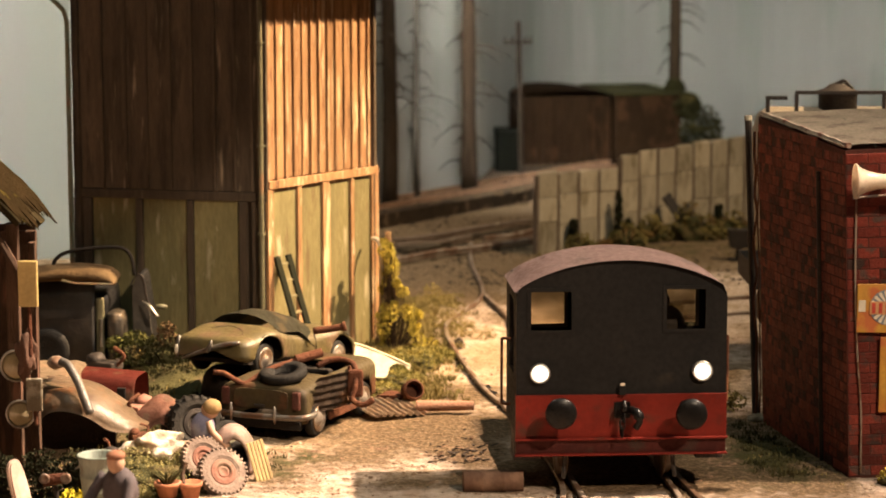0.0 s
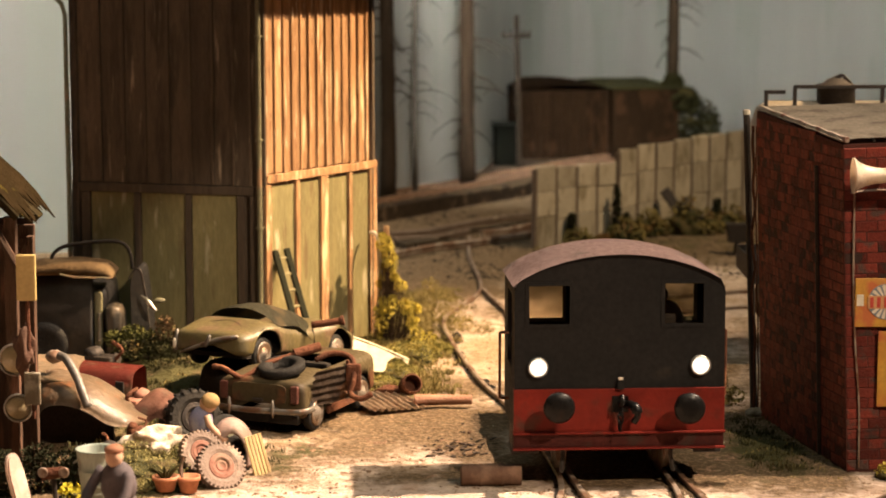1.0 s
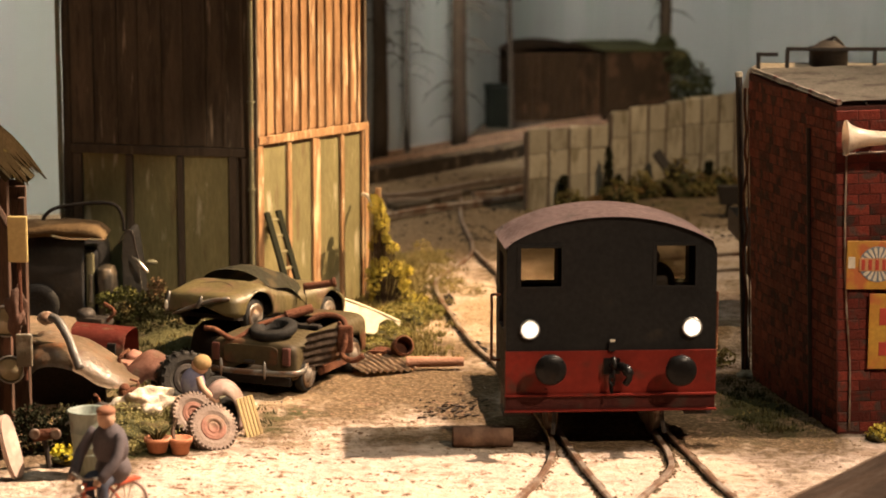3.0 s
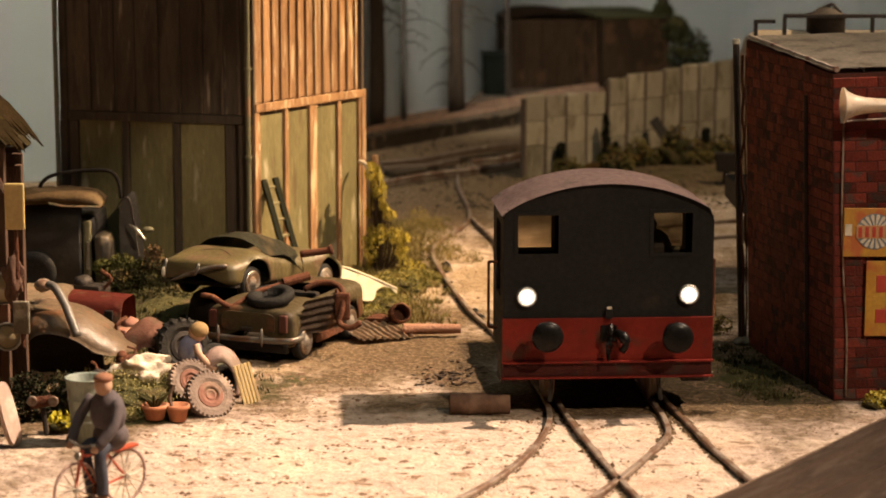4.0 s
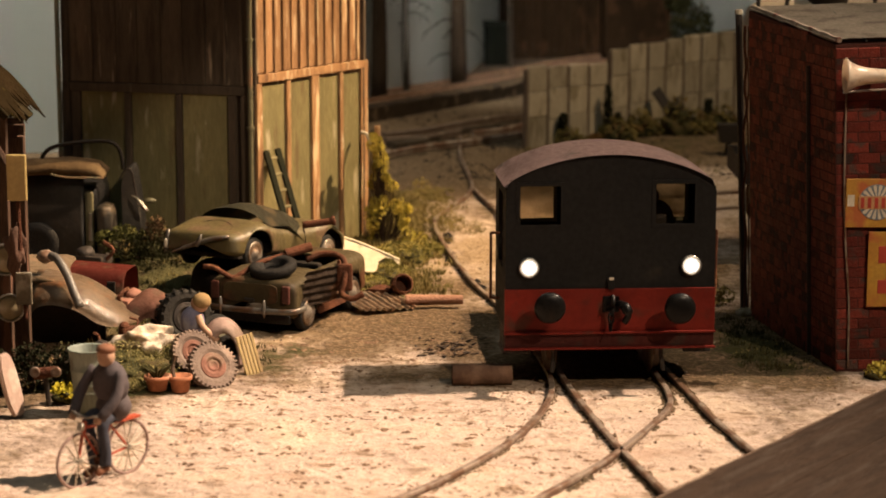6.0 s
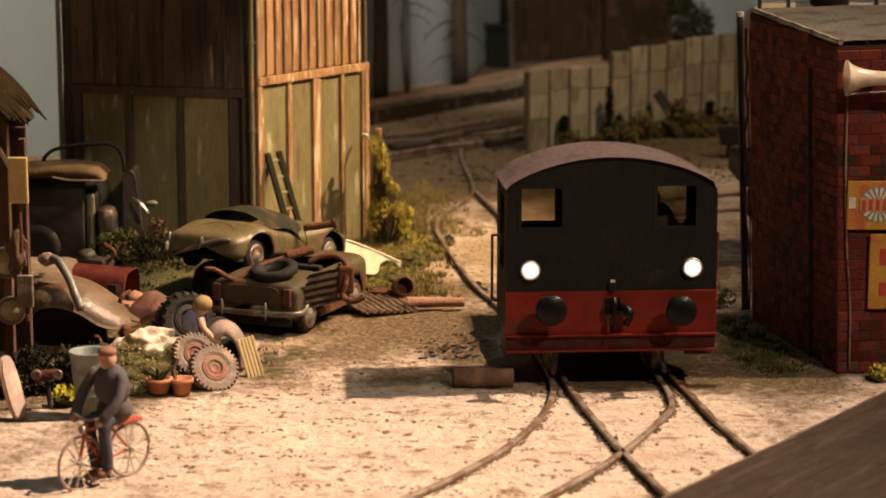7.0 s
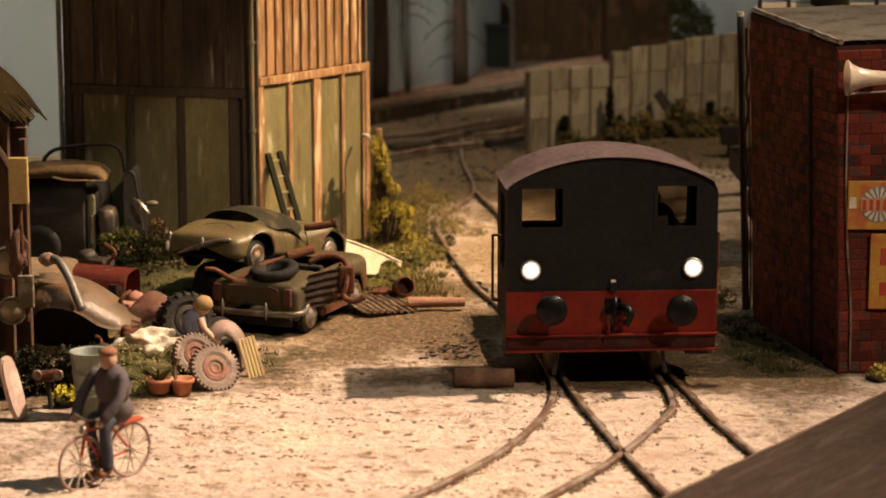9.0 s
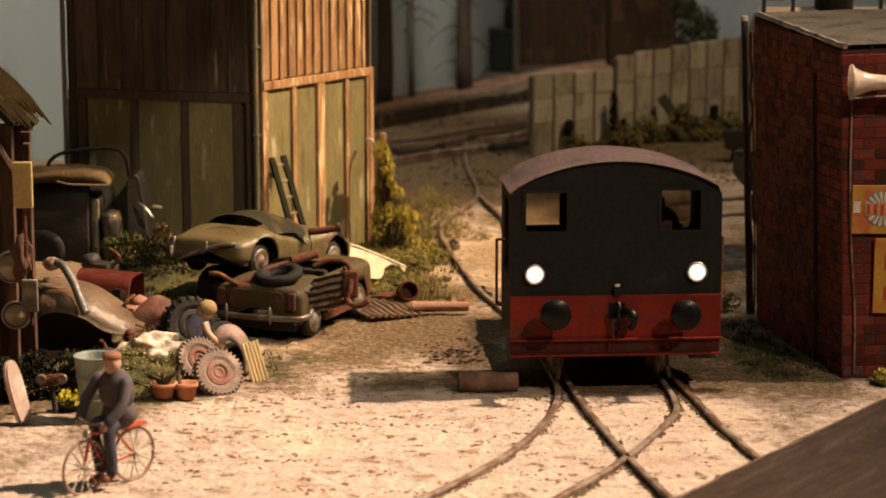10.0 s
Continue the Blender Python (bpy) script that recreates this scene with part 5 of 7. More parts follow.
tagged(part("scrap_box", bm, RUST), "rusty sheet metal box leaning on the wreck", "scrap metal")
pipe_thing("scrap_pipe", [(-4.5, 72.6, 2.62), (-4.0, 72.6, 2.68), (-3.5, 72.6, 2.76)], .12, RUST, "short rusty pipe lying on the roadster", "pipe")
bm = B()
lathe(bm, [(.0, .0), (.13, .0), (.17, .03), (.17, .12), (.12, .12)], 14, Matrix.Translation((-3.53, 72.6, 2.76)) @ pose(0, 0, 0, 0, 78, 0))
tagged(part("pipe_flange", bm, RUST), "rusty flange on the end of a pipe", "pipe", "scrap pipes")


def tyre(name, m, r, w, label, lugs=0, disc=None, rubber=RUBBER):
    """A loose wheel: axis along its local z."""
    ob = thing(name, m, label, "tyre", "loose tyres and wheels")
    bm = B()
    lathe(bm, [(r * .55, -w * .35), (r * .7, -w / 2), (r * .92, -w * .48), (r, -w * .3), (r, w * .3), (r * .92, w * .48), (r * .7, w / 2), (r * .55, w * .35), (r * .55, -w * .35)], 32)
    for k in range(lugs):
        for s in (-1, 1):
            a = 2 * math.pi * (k + .25 * s) / lugs
            box(bm, r * .90, r * 1.035, -r * .04, r * .04, s * .02, s * w * .53, Matrix.Rotation(a, 4, "Z"))
    part("tread", bm, rubber, ob, "", not lugs)
    if disc:
        bm = B()
        lathe(bm, [(r * .56, w * .34), (r * .52, w * .44), (r * .45, w * .36), (r * .42, w * .42), (r * .34, w * .40), (r * .32, w * .28), (r * .26, w * .28), (r * .24, w * .38), (r * .14, w * .38), (r * .12, w * .26), (0, w * .26)], 28)
        part("wheel_disc", bm, disc, ob, "faded pinkish red wheel disc", True)
    return ob


PINK = mat("faded_pinkish_paint", (0.25, 0.118, 0.083), (0.175, 0.08, 0.055), 1.2, .7, 0, .2, (0.2, 0.13, 0.09), .18)
weather(PINK, (0.10, 0.042, 0.024), 1.1, .50, .63, (1, 1, 1), 8, .75, 4.0)
DUSTRUB = mat("dusty_tyre_rubber", (0.23, 0.17, 0.135), (0.14, 0.10, 0.08), 1.4, .9, 0, .3, (0.33, 0.24, 0.185), .15)
tyre("spare_tyre", pose(-5.2, 68.55, 1.98, 10, -6, 0), .76, .30, "black spare tyre lying flat on the wreck's boot", 0, None, CARTYRE)
tyre("loose_tyre", on(-6.42, 61.25, .52, 58, 0, 30), .70, .34, "dusty lugged tyre leaning with a pinkish disc", 32, PINK, DUSTRUB)
tyre("loose_tyre", on(-7.1, 62.3, .62, 66, 0, 28), .62, .34, "dusty lugged tyre leaning behind another one", 32, PINK, DUSTRUB)
tyre("loose_tyre", on(-7.75, 66.2, .7, 80, 0, 30), .85, .5, "large dark lugged tyre standing upright", 20, DARKMETAL)
tyre("small_wheel", on(-6.62, 64.9, .75, 62, 0, 20), .5, .2, "small dark wheel leaning on a fender", 0, OLIVE, RUBBER)


# corrugated sheets
def corrugated(name, m, L, W, pitch, amp, material, label, ragged=0.0):
    rng = random.Random(17)
    bm = B()
    n, k = int(L / pitch * 8), 8
    g = []
    for i in range(n + 1):
        x = L * i / n
        z = amp * math.sin(2 * math.pi * x / pitch)
        g.append([bm.verts.new((x, W * j / k + (rng.uniform(-ragged, ragged) if j in (0, k) else 0), z + .06 * noise.noise(Vector((x, j * .7, 3))))) for j in range(k + 1)])
    for i in range(n):
        for j in range(k):
            bm.faces.new((g[i][j], g[i + 1][j], g[i + 1][j + 1], g[i][j + 1]))
    bmesh.ops.solidify(bm, geom=bm.faces[:], thickness=.03)
    ob = part(name, bm, material)
    ob.matrix_local = scaled(m)
    return tagged(ob, label, "sheet", "corrugated sheets")


RUSTSHEET = mat("rust_streaked_tin", (0.42, 0.30, 0.20), (0.32, 0.20, 0.12), .9, .7, .2, .3, (0.30, 0.24, 0.18), .15)
weather(RUSTSHEET, (0.36, 0.17, 0.07), 1.2, .54, .66, (2.5, .5, 1), 7, .8, 2.0)
DARKSHEET = mat("dark_rusted_tin", (0.065, 0.047, 0.035), (0.05, 0.032, 0.022), .9, .75, .2, .3, (0.17, 0.09, 0.05), .15)
corrugated("corrugated_sheet", pose(-2.45, 70.4, .16, 3, 2, 25), 2.0, 2.6, .24, .05, RUSTSHEET, "rusty corrugated sheet lying on the ground", .05)
corrugated("corrugated_sheet", pose(-4.28, 68.0, .80, 0, 0, -40) @ pose(0, 0, 0, 0, -78, 0), 1.2, 2.0, .25, .022, DARKSHEET, "rusty corrugated sheet leaning on the wreck's side", .08)
bm = B()
rod(bm, (-1.05, 71.6, .28), (.85, 71.75, .26), .19, .16, 14)
tagged(part("scrap_cylinder", bm, mat("pinkish_rust_tin", (0.36, 0.19, 0.125), (0.27, 0.13, 0.08), 1.4, .8, 0, .4, (0.17, 0.075, 0.045), .16)), "long pale rusty cylinder lying on the ground", "pipe", "scrap pipes")
bm = B()
lathe(bm, [(.3, 0), (.34, .05), (.36, .5), (.3, .55), (.28, .5), (.26, .08)], 20, Matrix.Translation((-1.3, 73.2, .42)) @ pose(0, 0, 0, 70, 0, 20))
tagged(part("rusty_drum", bm, RUST), "small dark rusty open drum on its side", "drum")
bm = B()
blob(bm, (-1.9, 73.3, .22), (.55, .3, .2), .5, 8)
tagged(part("scrap_heap", bm, RUST), "crumpled rusty scrap beside the drum", "scrap metal")


# curved loose panels: a bent sheet with a wheel arch
def fender(name, m, L, H, D, arch, material, label, peak=.45, droop=.0, thick=.05):
    """A mudguard: L long in x, H high, D deep in y, cut by an arch (centre, radius) at its foot."""
    bm = B()
    n, k = 36, 12
    g = []
    for i in range(n + 1):
        u = i / n
        x = L * u
        h = H * max(0.02, (1 - abs((u - peak) / (peak if u < peak else 1 - peak)) ** 2.2)) ** .6
        foot = 0.0
        if abs(x - arch[0]) < arch[1]:
            foot = min(math.sqrt(arch[1] ** 2 - (x - arch[0]) ** 2), h * .86)
        row = []
        for j in range(k + 1):
            v = j / k
            a = v * math.pi / 2
            z = foot + (h - foot) * math.sin(a) ** .75
            y = D * (1 - math.cos(a)) ** 1.0
            row.append(bm.verts.new((x, y, z - droop * u * u + .02 * noise.noise(Vector((x * 2, v * 3, 0))))))
        g.append(row)
    for i in range(n):
        for j in range(k):
            bm.faces.new((g[i][j], g[i + 1][j], g[i + 1][j + 1], g[i][j + 1]))
    bmesh.ops.solidify(bm, geom=bm.faces[:], thickness=thick)
    ob = part(name, bm, material, None, "", True)
    ob.matrix_local = scaled(m)
    return tagged(ob, label, "car part", "loose body panels")


TANRUST = mat("tan_rusted_paint", (0.25, 0.172, 0.108), (0.155, 0.102, 0.062), .8, .4, 0, .2, (0.13, 0.075, 0.042), .2)
weather(TANRUST, (0.075, 0.05, 0.032), .45, .49, .62, (1, 1, 1), 6, .5, 9.0)
weather(TANRUST, (0.36, 0.13, 0.04), 1.0, .52, .66, (1, 1, 1), 7, .7, 2.0)
weather(TANRUST, (0.10, 0.06, 0.035), 2.6, .60, .68, (1, 1, 1), 8, .8, 6.0)
GREYPINK = mat("greyish_pink_primer", (0.33, 0.23, 0.19), (0.26, 0.175, 0.145), .9, .6, 0, .2, (0.17, 0.12, 0.09), .15)
CREAMPANEL = mat("pale_cream_panel", (0.56, 0.47, 0.31), (0.47, 0.39, 0.25), .8, .55, 0, .1, (0.3, 0.22, 0.12), .1)


def cream_panel():
    """A torn-off wing standing on edge, pointed at its top, with a bite of the wheel arch out of its foot."""
    bm = B()
    out = curve_pts([(0, 0, 1.32), (.55, 0, 1.14), (1.1, 0, .86), (1.6, 0, .58), (2.05, 0, .30)], 5)
    foot = [(1.98, .16), (1.85, .36), (1.6, .43), (1.35, .32), (1.22, .08), (1.1, .0), (.75, .05), (.55, .3), (.3, .8), (.12, 1.1)]
    plate(bm, [(p.x, p.z) for p in out] + foot, (), .05)
    for v in bm.verts:
        v.co.y += .5 * v.co.z - .10 * v.co.x ** 2 * .5 + .04 * noise.noise(v.co * 1.3)
    ob = part("car_wing", bm, CREAMPANEL)
    ob.matrix_local = scaled(pose(-3.3, 75.0, .42, 0, 0, 34) @ Matrix.Diagonal((1.15, 1, 1, 1)))
    bm = B()
    tube(bm, [p + Vector((0, .5 * p.z - .05 * p.x ** 2 + .02, .0)) for p in out], .05, 6)
    part("rim", bm, CREAMPANEL, ob, "", True)
    tagged(ob, "pale cream car wing leaning by the shed", "car part", "loose body panels")


cream_panel()
tyre("loose_tyre", on(-6.2, 63.9, .42, 74, 0, 14), .46, .3, "dark tyre standing under a wing", 0, None, RUBBER)
def arched_wing():
    """A loose mudguard standing on its foot, its wheel opening towards the yard."""
    bm = B()
    outer = curve_pts([(-.02, 0, 0), (.03, 0, .6), (.3, 0, 1.02), (.68, 0, 1.08), (1.0, 0, .8), (1.15, 0, .35), (1.18, 0, 0)], 4)
    inner = curve_pts([(1.08, 0, 0), (1.04, 0, .36), (.88, 0, .7), (.64, 0, .8), (.46, 0, .6), (.38, 0, .3), (.36, 0, 0)], 4)
    n = len(outer)
    rows = []
    for y, f in ((0, 0), (.02, .0), (.10, .5), (.28, .85), (.55, 1.0)):
        rows.append([bm.verts.new(inner[n - 1 - k].lerp(p, .35 + .65 * f) + Vector((0, y - .06, 0))) for k, p in enumerate(outer)])
    rim = [bm.verts.new(inner[n - 1 - k] + Vector((0, -.03, 0))) for k in range(n)]
    rows = [rim] + rows[1:]
    for a, b in zip(rows, rows[1:]):
        for k in range(n - 1):
            bm.faces.new((a[k], a[k + 1], b[k + 1], b[k]))
    bmesh.ops.delete(bm, geom=[v for v in bm.verts if not v.link_faces], context="VERTS")
    bmesh.ops.solidify(bm, geom=bm.faces[:], thickness=.04)
    ob = part("car_wing", bm, GREYPINK, None, "", True)
    ob.matrix_local = scaled(on(-7.12, 63.3, .06, 0, 4, -8) @ Matrix.Scale(1.2, 4))
    tagged(ob, "grey-pink loose car wing with a dark wheel arch", "car part", "loose body panels")


arched_wing()
fender("car_fender", pose(-9.75, 66.3, .95, 0, 22, -10), 1.6, .95, .9, (1.0, .3), PINK, "faded pink loose fender", .4)

# the tan car front and the red bonnet
def tan_car():
    ob = thing("wrecked_coupe", pose(-12.85, 65.2, .3, 0, 0, 0), "tan rusted car front with a huge wheel arch and pointed fender", "car", "scrapped cars")
    bm = B()
    n, k = 40, 14
    g = []
    tops = curve_pts([(0, 0, 1.55), (.5, 0, 1.9), (1.1, 0, 1.97), (2.0, 0, 1.78), (2.7, 0, 1.36), (3.35, 0, .84), (3.72, 0, .62)], 6)
    feet = curve_pts([(0, 0, -.15), (.3, 0, -.1), (.42, 0, .6), (.75, 0, 1.08), (1.3, 0, 1.2), (2.0, 0, 1.02), (2.6, 0, .64), (3.1, 0, .5), (3.5, 0, .54), (3.72, 0, .6)], 6)
    for i in range(n + 1):
        u = i / n
        x = 3.72 * u
        h = np.interp(x, [p.x for p in tops], [p.z for p in tops])
        foot = min(np.interp(x, [p.x for p in feet], [p.z for p in feet]), h - .02)
        row = []
        for j in range(k + 1):
            a = j / k * math.pi / 2
            z = foot + (h - foot) * math.sin(a) ** .8
            y = .15 + 1.6 * (1 - math.cos(a)) - .35 * math.sin(u * math.pi)
            row.append(bm.verts.new((x, y, z + .03 * noise.noise(Vector((x, j * .4, 2))))))
        g.append(row)
    for i in range(n):
        for j in range(k):
            bm.faces.new((g[i][j], g[i + 1][j], g[i + 1][j + 1], g[i][j + 1]))
    bmesh.ops.solidify(bm, geom=bm.faces[:], thickness=.06)
    part("fender", bm, TANRUST, ob, "tan rusted sweeping fender", True)
    bm = B()
    box(bm, -1.4, 1.4, 1.6, 4.2, .7, 2.0, None, .35)
    part("scuttle", bm, mat("brown_dusty_shell", (0.12, 0.085, 0.052), (0.085, 0.06, 0.038), .8, .7, 0, .2, (0.16, 0.10, 0.06), .15), ob, "brown dusty body shell")
    bm = B()
    box(bm, .2, 2.6, 1.3, 1.6, -.3, 1.1)
    part("inner_wing", bm, DARKMETAL, ob)
    bm = B()
    blob(bm, (2.72, .18, .82), (.2, .12, .16), .2, 4)
    part("indicator", bm, PINK, ob, "", True)
    bm = B()
    box(bm, -.9, 1.2, .3, 1.8, 1.85, 1.98, pose(0, 0, 0, 0, 8, 6), .05)
    part("loose_panel", bm, bpy.data.materials["brown_dusty_shell"], ob)


tan_car()


def red_bonnet():
    ob = thing("car_bonnet", pose(-12.3, 68.6, .55, 0, 2, -9), "dull red vintage car bonnet with an open dark end", "car part", "loose body panels")
    bm = B()
    n = 16
    sec = []
    for k in range(n + 1):
        a = math.pi * k / n
        ca, sa = math.cos(a), math.sin(a)
        sec.append((.85 * math.copysign(abs(ca) ** .4, ca), 1.62 * sa ** .4))
    rings = [[bm.verts.new((x, y * s, z * s)) for y, z in sec] for x, s in ((0, 1.0), (1, 1.0), (2.6, .98), (2.65, .97))]
    for a, b in zip(rings, rings[1:]):
        for k in range(n):
            bm.faces.new((a[k], a[k + 1], b[k + 1], b[k]))
    bmesh.ops.solidify(bm, geom=bm.faces[:], thickness=.06)
    part("cowl", bm, weather(mat("dull_dusty_red_paint", (0.125, 0.02, 0.012), (0.09, 0.017, 0.011), .8, .65, 0, .2, (0.11, 0.065, 0.04), .16), (0.12, 0.075, 0.048), .7, .50, .66, (1, 1, 1), 8, .7, 5.0), ob, "", True)
    bm = B()
    box(bm, .3, 1.6, -.3, .3, 0, .8, None, .1)
    part("engine_block", bm, DARKMETAL, ob)
    # dark plate laid on the side to give the shade of an opening
    bm = B()
    box(bm, 2.12, 2.4, -.89, -.80, .25, 1.28, None, .04)
    part("louvre_slot", bm, MATT_BLACK, ob, "dark plate standing for the bonnet's shaded opening")


red_bonnet()
pipe_thing("hose", [(-11.75, 65.9, 2.86), (-11.5, 65.7, 2.78), (-11.15, 65.3, 2.36), (-10.95, 65.0, 2.0), (-10.72, 64.8, 1.5)], .135, mat("grey_hose", (0.12, 0.105, 0.092), (0.08, 0.07, 0.06), 2, .45, .2, .2), "fat grey bent hose over the tan fender", "hose", 10)
bm = B()
blob(bm, (-11.95, 66.3, 2.75), (.3, .3, .22), .15, 3)
tagged(part("lamp_shell", bm, STEEL, None, "", True), "round grey lamp shell lying on scrap", "scrap metal")


def engine_lump(x, y, z, s, material, label, seed):
    ob = thing("engine_scrap", pose(x, y, z, 0, 0, seed * 31), label, "scrap metal", "scrap engine parts")
    bm = B()
    box(bm, -.5 * s, .5 * s, -.3 * s, .3 * s, 0, .6 * s, None, .06)
    part("block", bm, material, ob)
    bm = B()
    rod(bm, (-.2 * s, -.35 * s, .4 * s), (-.2 * s, -.5 * s, .4 * s), .22 * s, .2 * s, 14)
    part("pulley", bm, material, ob)
    bm = B()
    blob(bm, (.25 * s, 0, .65 * s), (.3 * s, .3 * s, .22 * s), .3, seed)
    part("casing", bm, material, ob, "", True)
    bm = B()
    tube(bm, curve_pts([(-.5 * s, 0, .5 * s), (-.7 * s, -.1, .8 * s), (-.3 * s, -.2, 1.0 * s)], 4), .06 * s, 6)
    part("pipe", bm, RUST, ob)


engine_lump(-9.55, 67.0, .75, .95, PINK, "pinkish rusty engine part lying in scrap", 2)
engine_lump(-12.0, 75.5, .35, 1.15, DARKMETAL, "dark engine block lying on the ground", 5)
engine_lump(-8.6, 66.6, .35, .8, DARKMETAL, "dark oily gearbox in the weeds", 3)
engine_lump(-9.3, 64.9, .55, .55, RUST, "small rusty carburettor part", 7)
engine_lump(-9.9, 63.5, .15, .8, DARKMETAL, "dark oily engine scrap under the fender", 9)

# crumpled cloth heap
bm = B()
blob(bm, (-8.35, 63.4, .62), (.98, .5, .5), .7, 3, 5)
for v in bm.verts:
    q = v.co * 3.2
    v.co += Vector((.10 * noise.noise(q), .10 * noise.noise(q + Vector((7, 0, 0))), .16 * abs(noise.noise(q * .9 + Vector((0, 5, 0))))))
tagged(part("crumpled_cloth", bm, weather(mat("dirty_white_cloth", (0.70, 0.60, 0.47), (0.58, 0.48, 0.37), 1.2, .85, 0, .3), (0.26, 0.15, 0.08), 1.9, .46, .60, (1, 1, 1), 9, .9, 3.0), None, "", True), "crumpled dirty white cloth heap", "cloth")


def dark_car():
    """The old open car behind, black with a brown folded top, seen from its side and rear."""
    ob = thing("vintage_car", on(-12.0, 78.0, -.32, 0, 0, 0), "dark vintage open car wreck with a brown folded top", "car", "scrapped cars")
    BODY = weather(mat("dark_grey_old_paint", (0.05, 0.044, 0.038), (0.032, 0.028, 0.025), .9, .42, 0, .1, (0.045, 0.03, 0.02), .14), (0.11, 0.095, 0.075), .8, .52, .68, (1, 1, 1), 8, .6, 3.0)
    zb = .55
    # rounded tub: the side panel bulges towards the yard
    bm = B()
    n, k = 26, 22
    g = []
    for i in range(n + 1):
        u = i / n
        row = []
        for j in range(k + 1):
            v = j / k
            x = -3.6 + 2.95 * u
            z = zb + 3.28 * v
            bulge = .55 * math.sin(math.pi * min(1, .12 + v * .83)) ** .7 * (1 - .8 * max(0, (.25 - u) / .25) ** 2)
            row.append(bm.verts.new((x, .3 - bulge + .5 * max(0, v - .85) / .15 * .6, z)))
        g.append(row)
    for i in range(n):
        for j in range(k):
            bm.faces.new((g[i][j], g[i + 1][j], g[i + 1][j + 1], g[i][j + 1]))
    bmesh.ops.solidify(bm, geom=bm.faces[:], thickness=-.08)
    part("body_panel", bm, BODY, ob, "dark glossy rounded side panel", True)
    bm = B()
    box(bm, -3.6, -.2, .5, 3.4, zb, 3.3, None, .3)
    part("tub", bm, BODY, ob)
    # door shut and pillar, the lit strip there given by a lighter paint
    bm = B()
    box(bm, -.62, -.34, .02, .3, zb, 3.15, None, .08)
    part("door_pillar", bm, OLIVE, ob, "dull brown door pillar")
    bm = B()
    rod(bm, (-.44, -.02, 1.4), (-.42, -.02, 2.4), .075, .06, 8)
    part("door_handle", bm, CHROME, ob, "worn chrome strip")
    # rounded wing beside the door
    bm = B()
    box(bm, -.3, .34, -.3, 1.0, .35, 2.7, None, .3)
    bmesh.ops.subdivide_edges(bm, edges=bm.edges[:], cuts=2, use_grid_fill=True)
    for v in bm.verts:
        v.co.x += .10 * math.sin((v.co.z - .4) * 1.2)
    part("wing", bm, mat("dusty_brown_wing_paint", (0.034, 0.027, 0.02), (0.024, 0.02, 0.015), .9, .4, 0, .1, (0.085, 0.06, 0.035), .2), ob, "dusty brown rounded wing", True)
    # dark upright flap behind the cowl: a scuttle with rounded top
    bm = B()
    out = [(.66, .5), (.62, 2.8), (.66, 3.55), (.84, 3.9), (1.02, 3.88), (1.12, 3.3), (1.22, 2.5), (1.32, 1.5), (1.3, .5)]
    plate(bm, [(p.x, p.z) for p in curve_pts([(x, 0, z) for x, z in out], 3)], (), 1.5, Matrix.Translation((0, .55, 0)))
    part("scuttle", bm, BODY, ob)
    bm = B()
    tube(bm, curve_pts([(.55, .5, 3.5), (.7, .5, 3.8), (.9, .5, 3.95), (1.05, .5, 3.75), (1.12, .5, 3.3), (1.2, .5, 2.9)], 4), .035, 6)
    part("scuttle_bead", bm, DARKMETAL, ob, "thin worn bead")
    # brown folded top, a thick roll that droops at its end
    bm = B()
    nu, nv = 26, 12
    path = curve_pts([(-3.5, .9, 3.9), (-2.4, .9, 4.0), (-1.2, .9, 4.02), (-.5, .9, 3.96), (-.15, .9, 3.88), (.1, .9, 3.76)], 5)
    rings = []
    for i, c in enumerate(path):
        h = .27 if i < len(path) - 5 else .27 - .04 * (i - len(path) + 6)
        rings.append([bm.verts.new((c.x, c.y - .35 + .85 * math.cos(a), c.z + h * math.copysign(abs(math.sin(a)) ** .8, math.sin(a)) + .06 * math.cos(a) + .05 * noise.noise(Vector((c.x * 2, a, 0))))) for a in [2 * math.pi * j / nv for j in range(nv)]])
    for a, b in zip(rings, rings[1:]):
        for j in range(nv):
            bm.faces.new((a[j], a[(j + 1) % nv], b[(j + 1) % nv], b[j]))
    bm.faces.new(rings[0]), bm.faces.new(rings[-1])
    part("folded_top", bm, mat("brown_canvas", (0.075, 0.046, 0.02), (0.05, 0.031, 0.015), 1, .9, 0, .4, (0.085, 0.055, 0.026), .2), ob, "brown folded canvas top", True)
    bm = B()
    tube(bm, curve_pts([(-1.75, -.34, 3.86), (-1.2, -.38, 3.76), (-.5, -.36, 3.74), (.1, -.3, 3.72)], 4), .035, 6)
    part("top_bead", bm, OLIVE, ob, "pale frayed edge of the top")
    bm = B()
    tube(bm, curve_pts([(-2.22, .6, 4.1), (-2.16, .6, 4.42), (-1.85, .6, 4.68), (-1.3, .6, 4.82), (-.3, .6, 4.92), (.35, .6, 4.86), (.62, .6, 4.5), (.7, .6, 3.9)], 5), .07, 8)
    part("windscreen_frame", bm, MATT_BLACK, ob, "thick black windscreen frame", True)
    # lamp bar and loose lamp
    bm = B()
    tube(bm, curve_pts([(1.02, .3, 2.98), (1.25, .1, 2.88), (1.42, .0, 2.7), (1.62, -.05, 2.48)], 4), [.03, .04, .05, .06, .07, .075, .08, .08, .08, .08, .075, .07, .05], 8)
    part("lamp_bar", bm, CHROME, ob, "thin bright chrome bar", True)
    bm = B()
    blob(bm, (1.72, .1, 2.84), (.22, .12, .10), .1, 3, 3)
    part("headlamp", bm, OLIVE, ob, "dull lamp shell hanging loose", True)
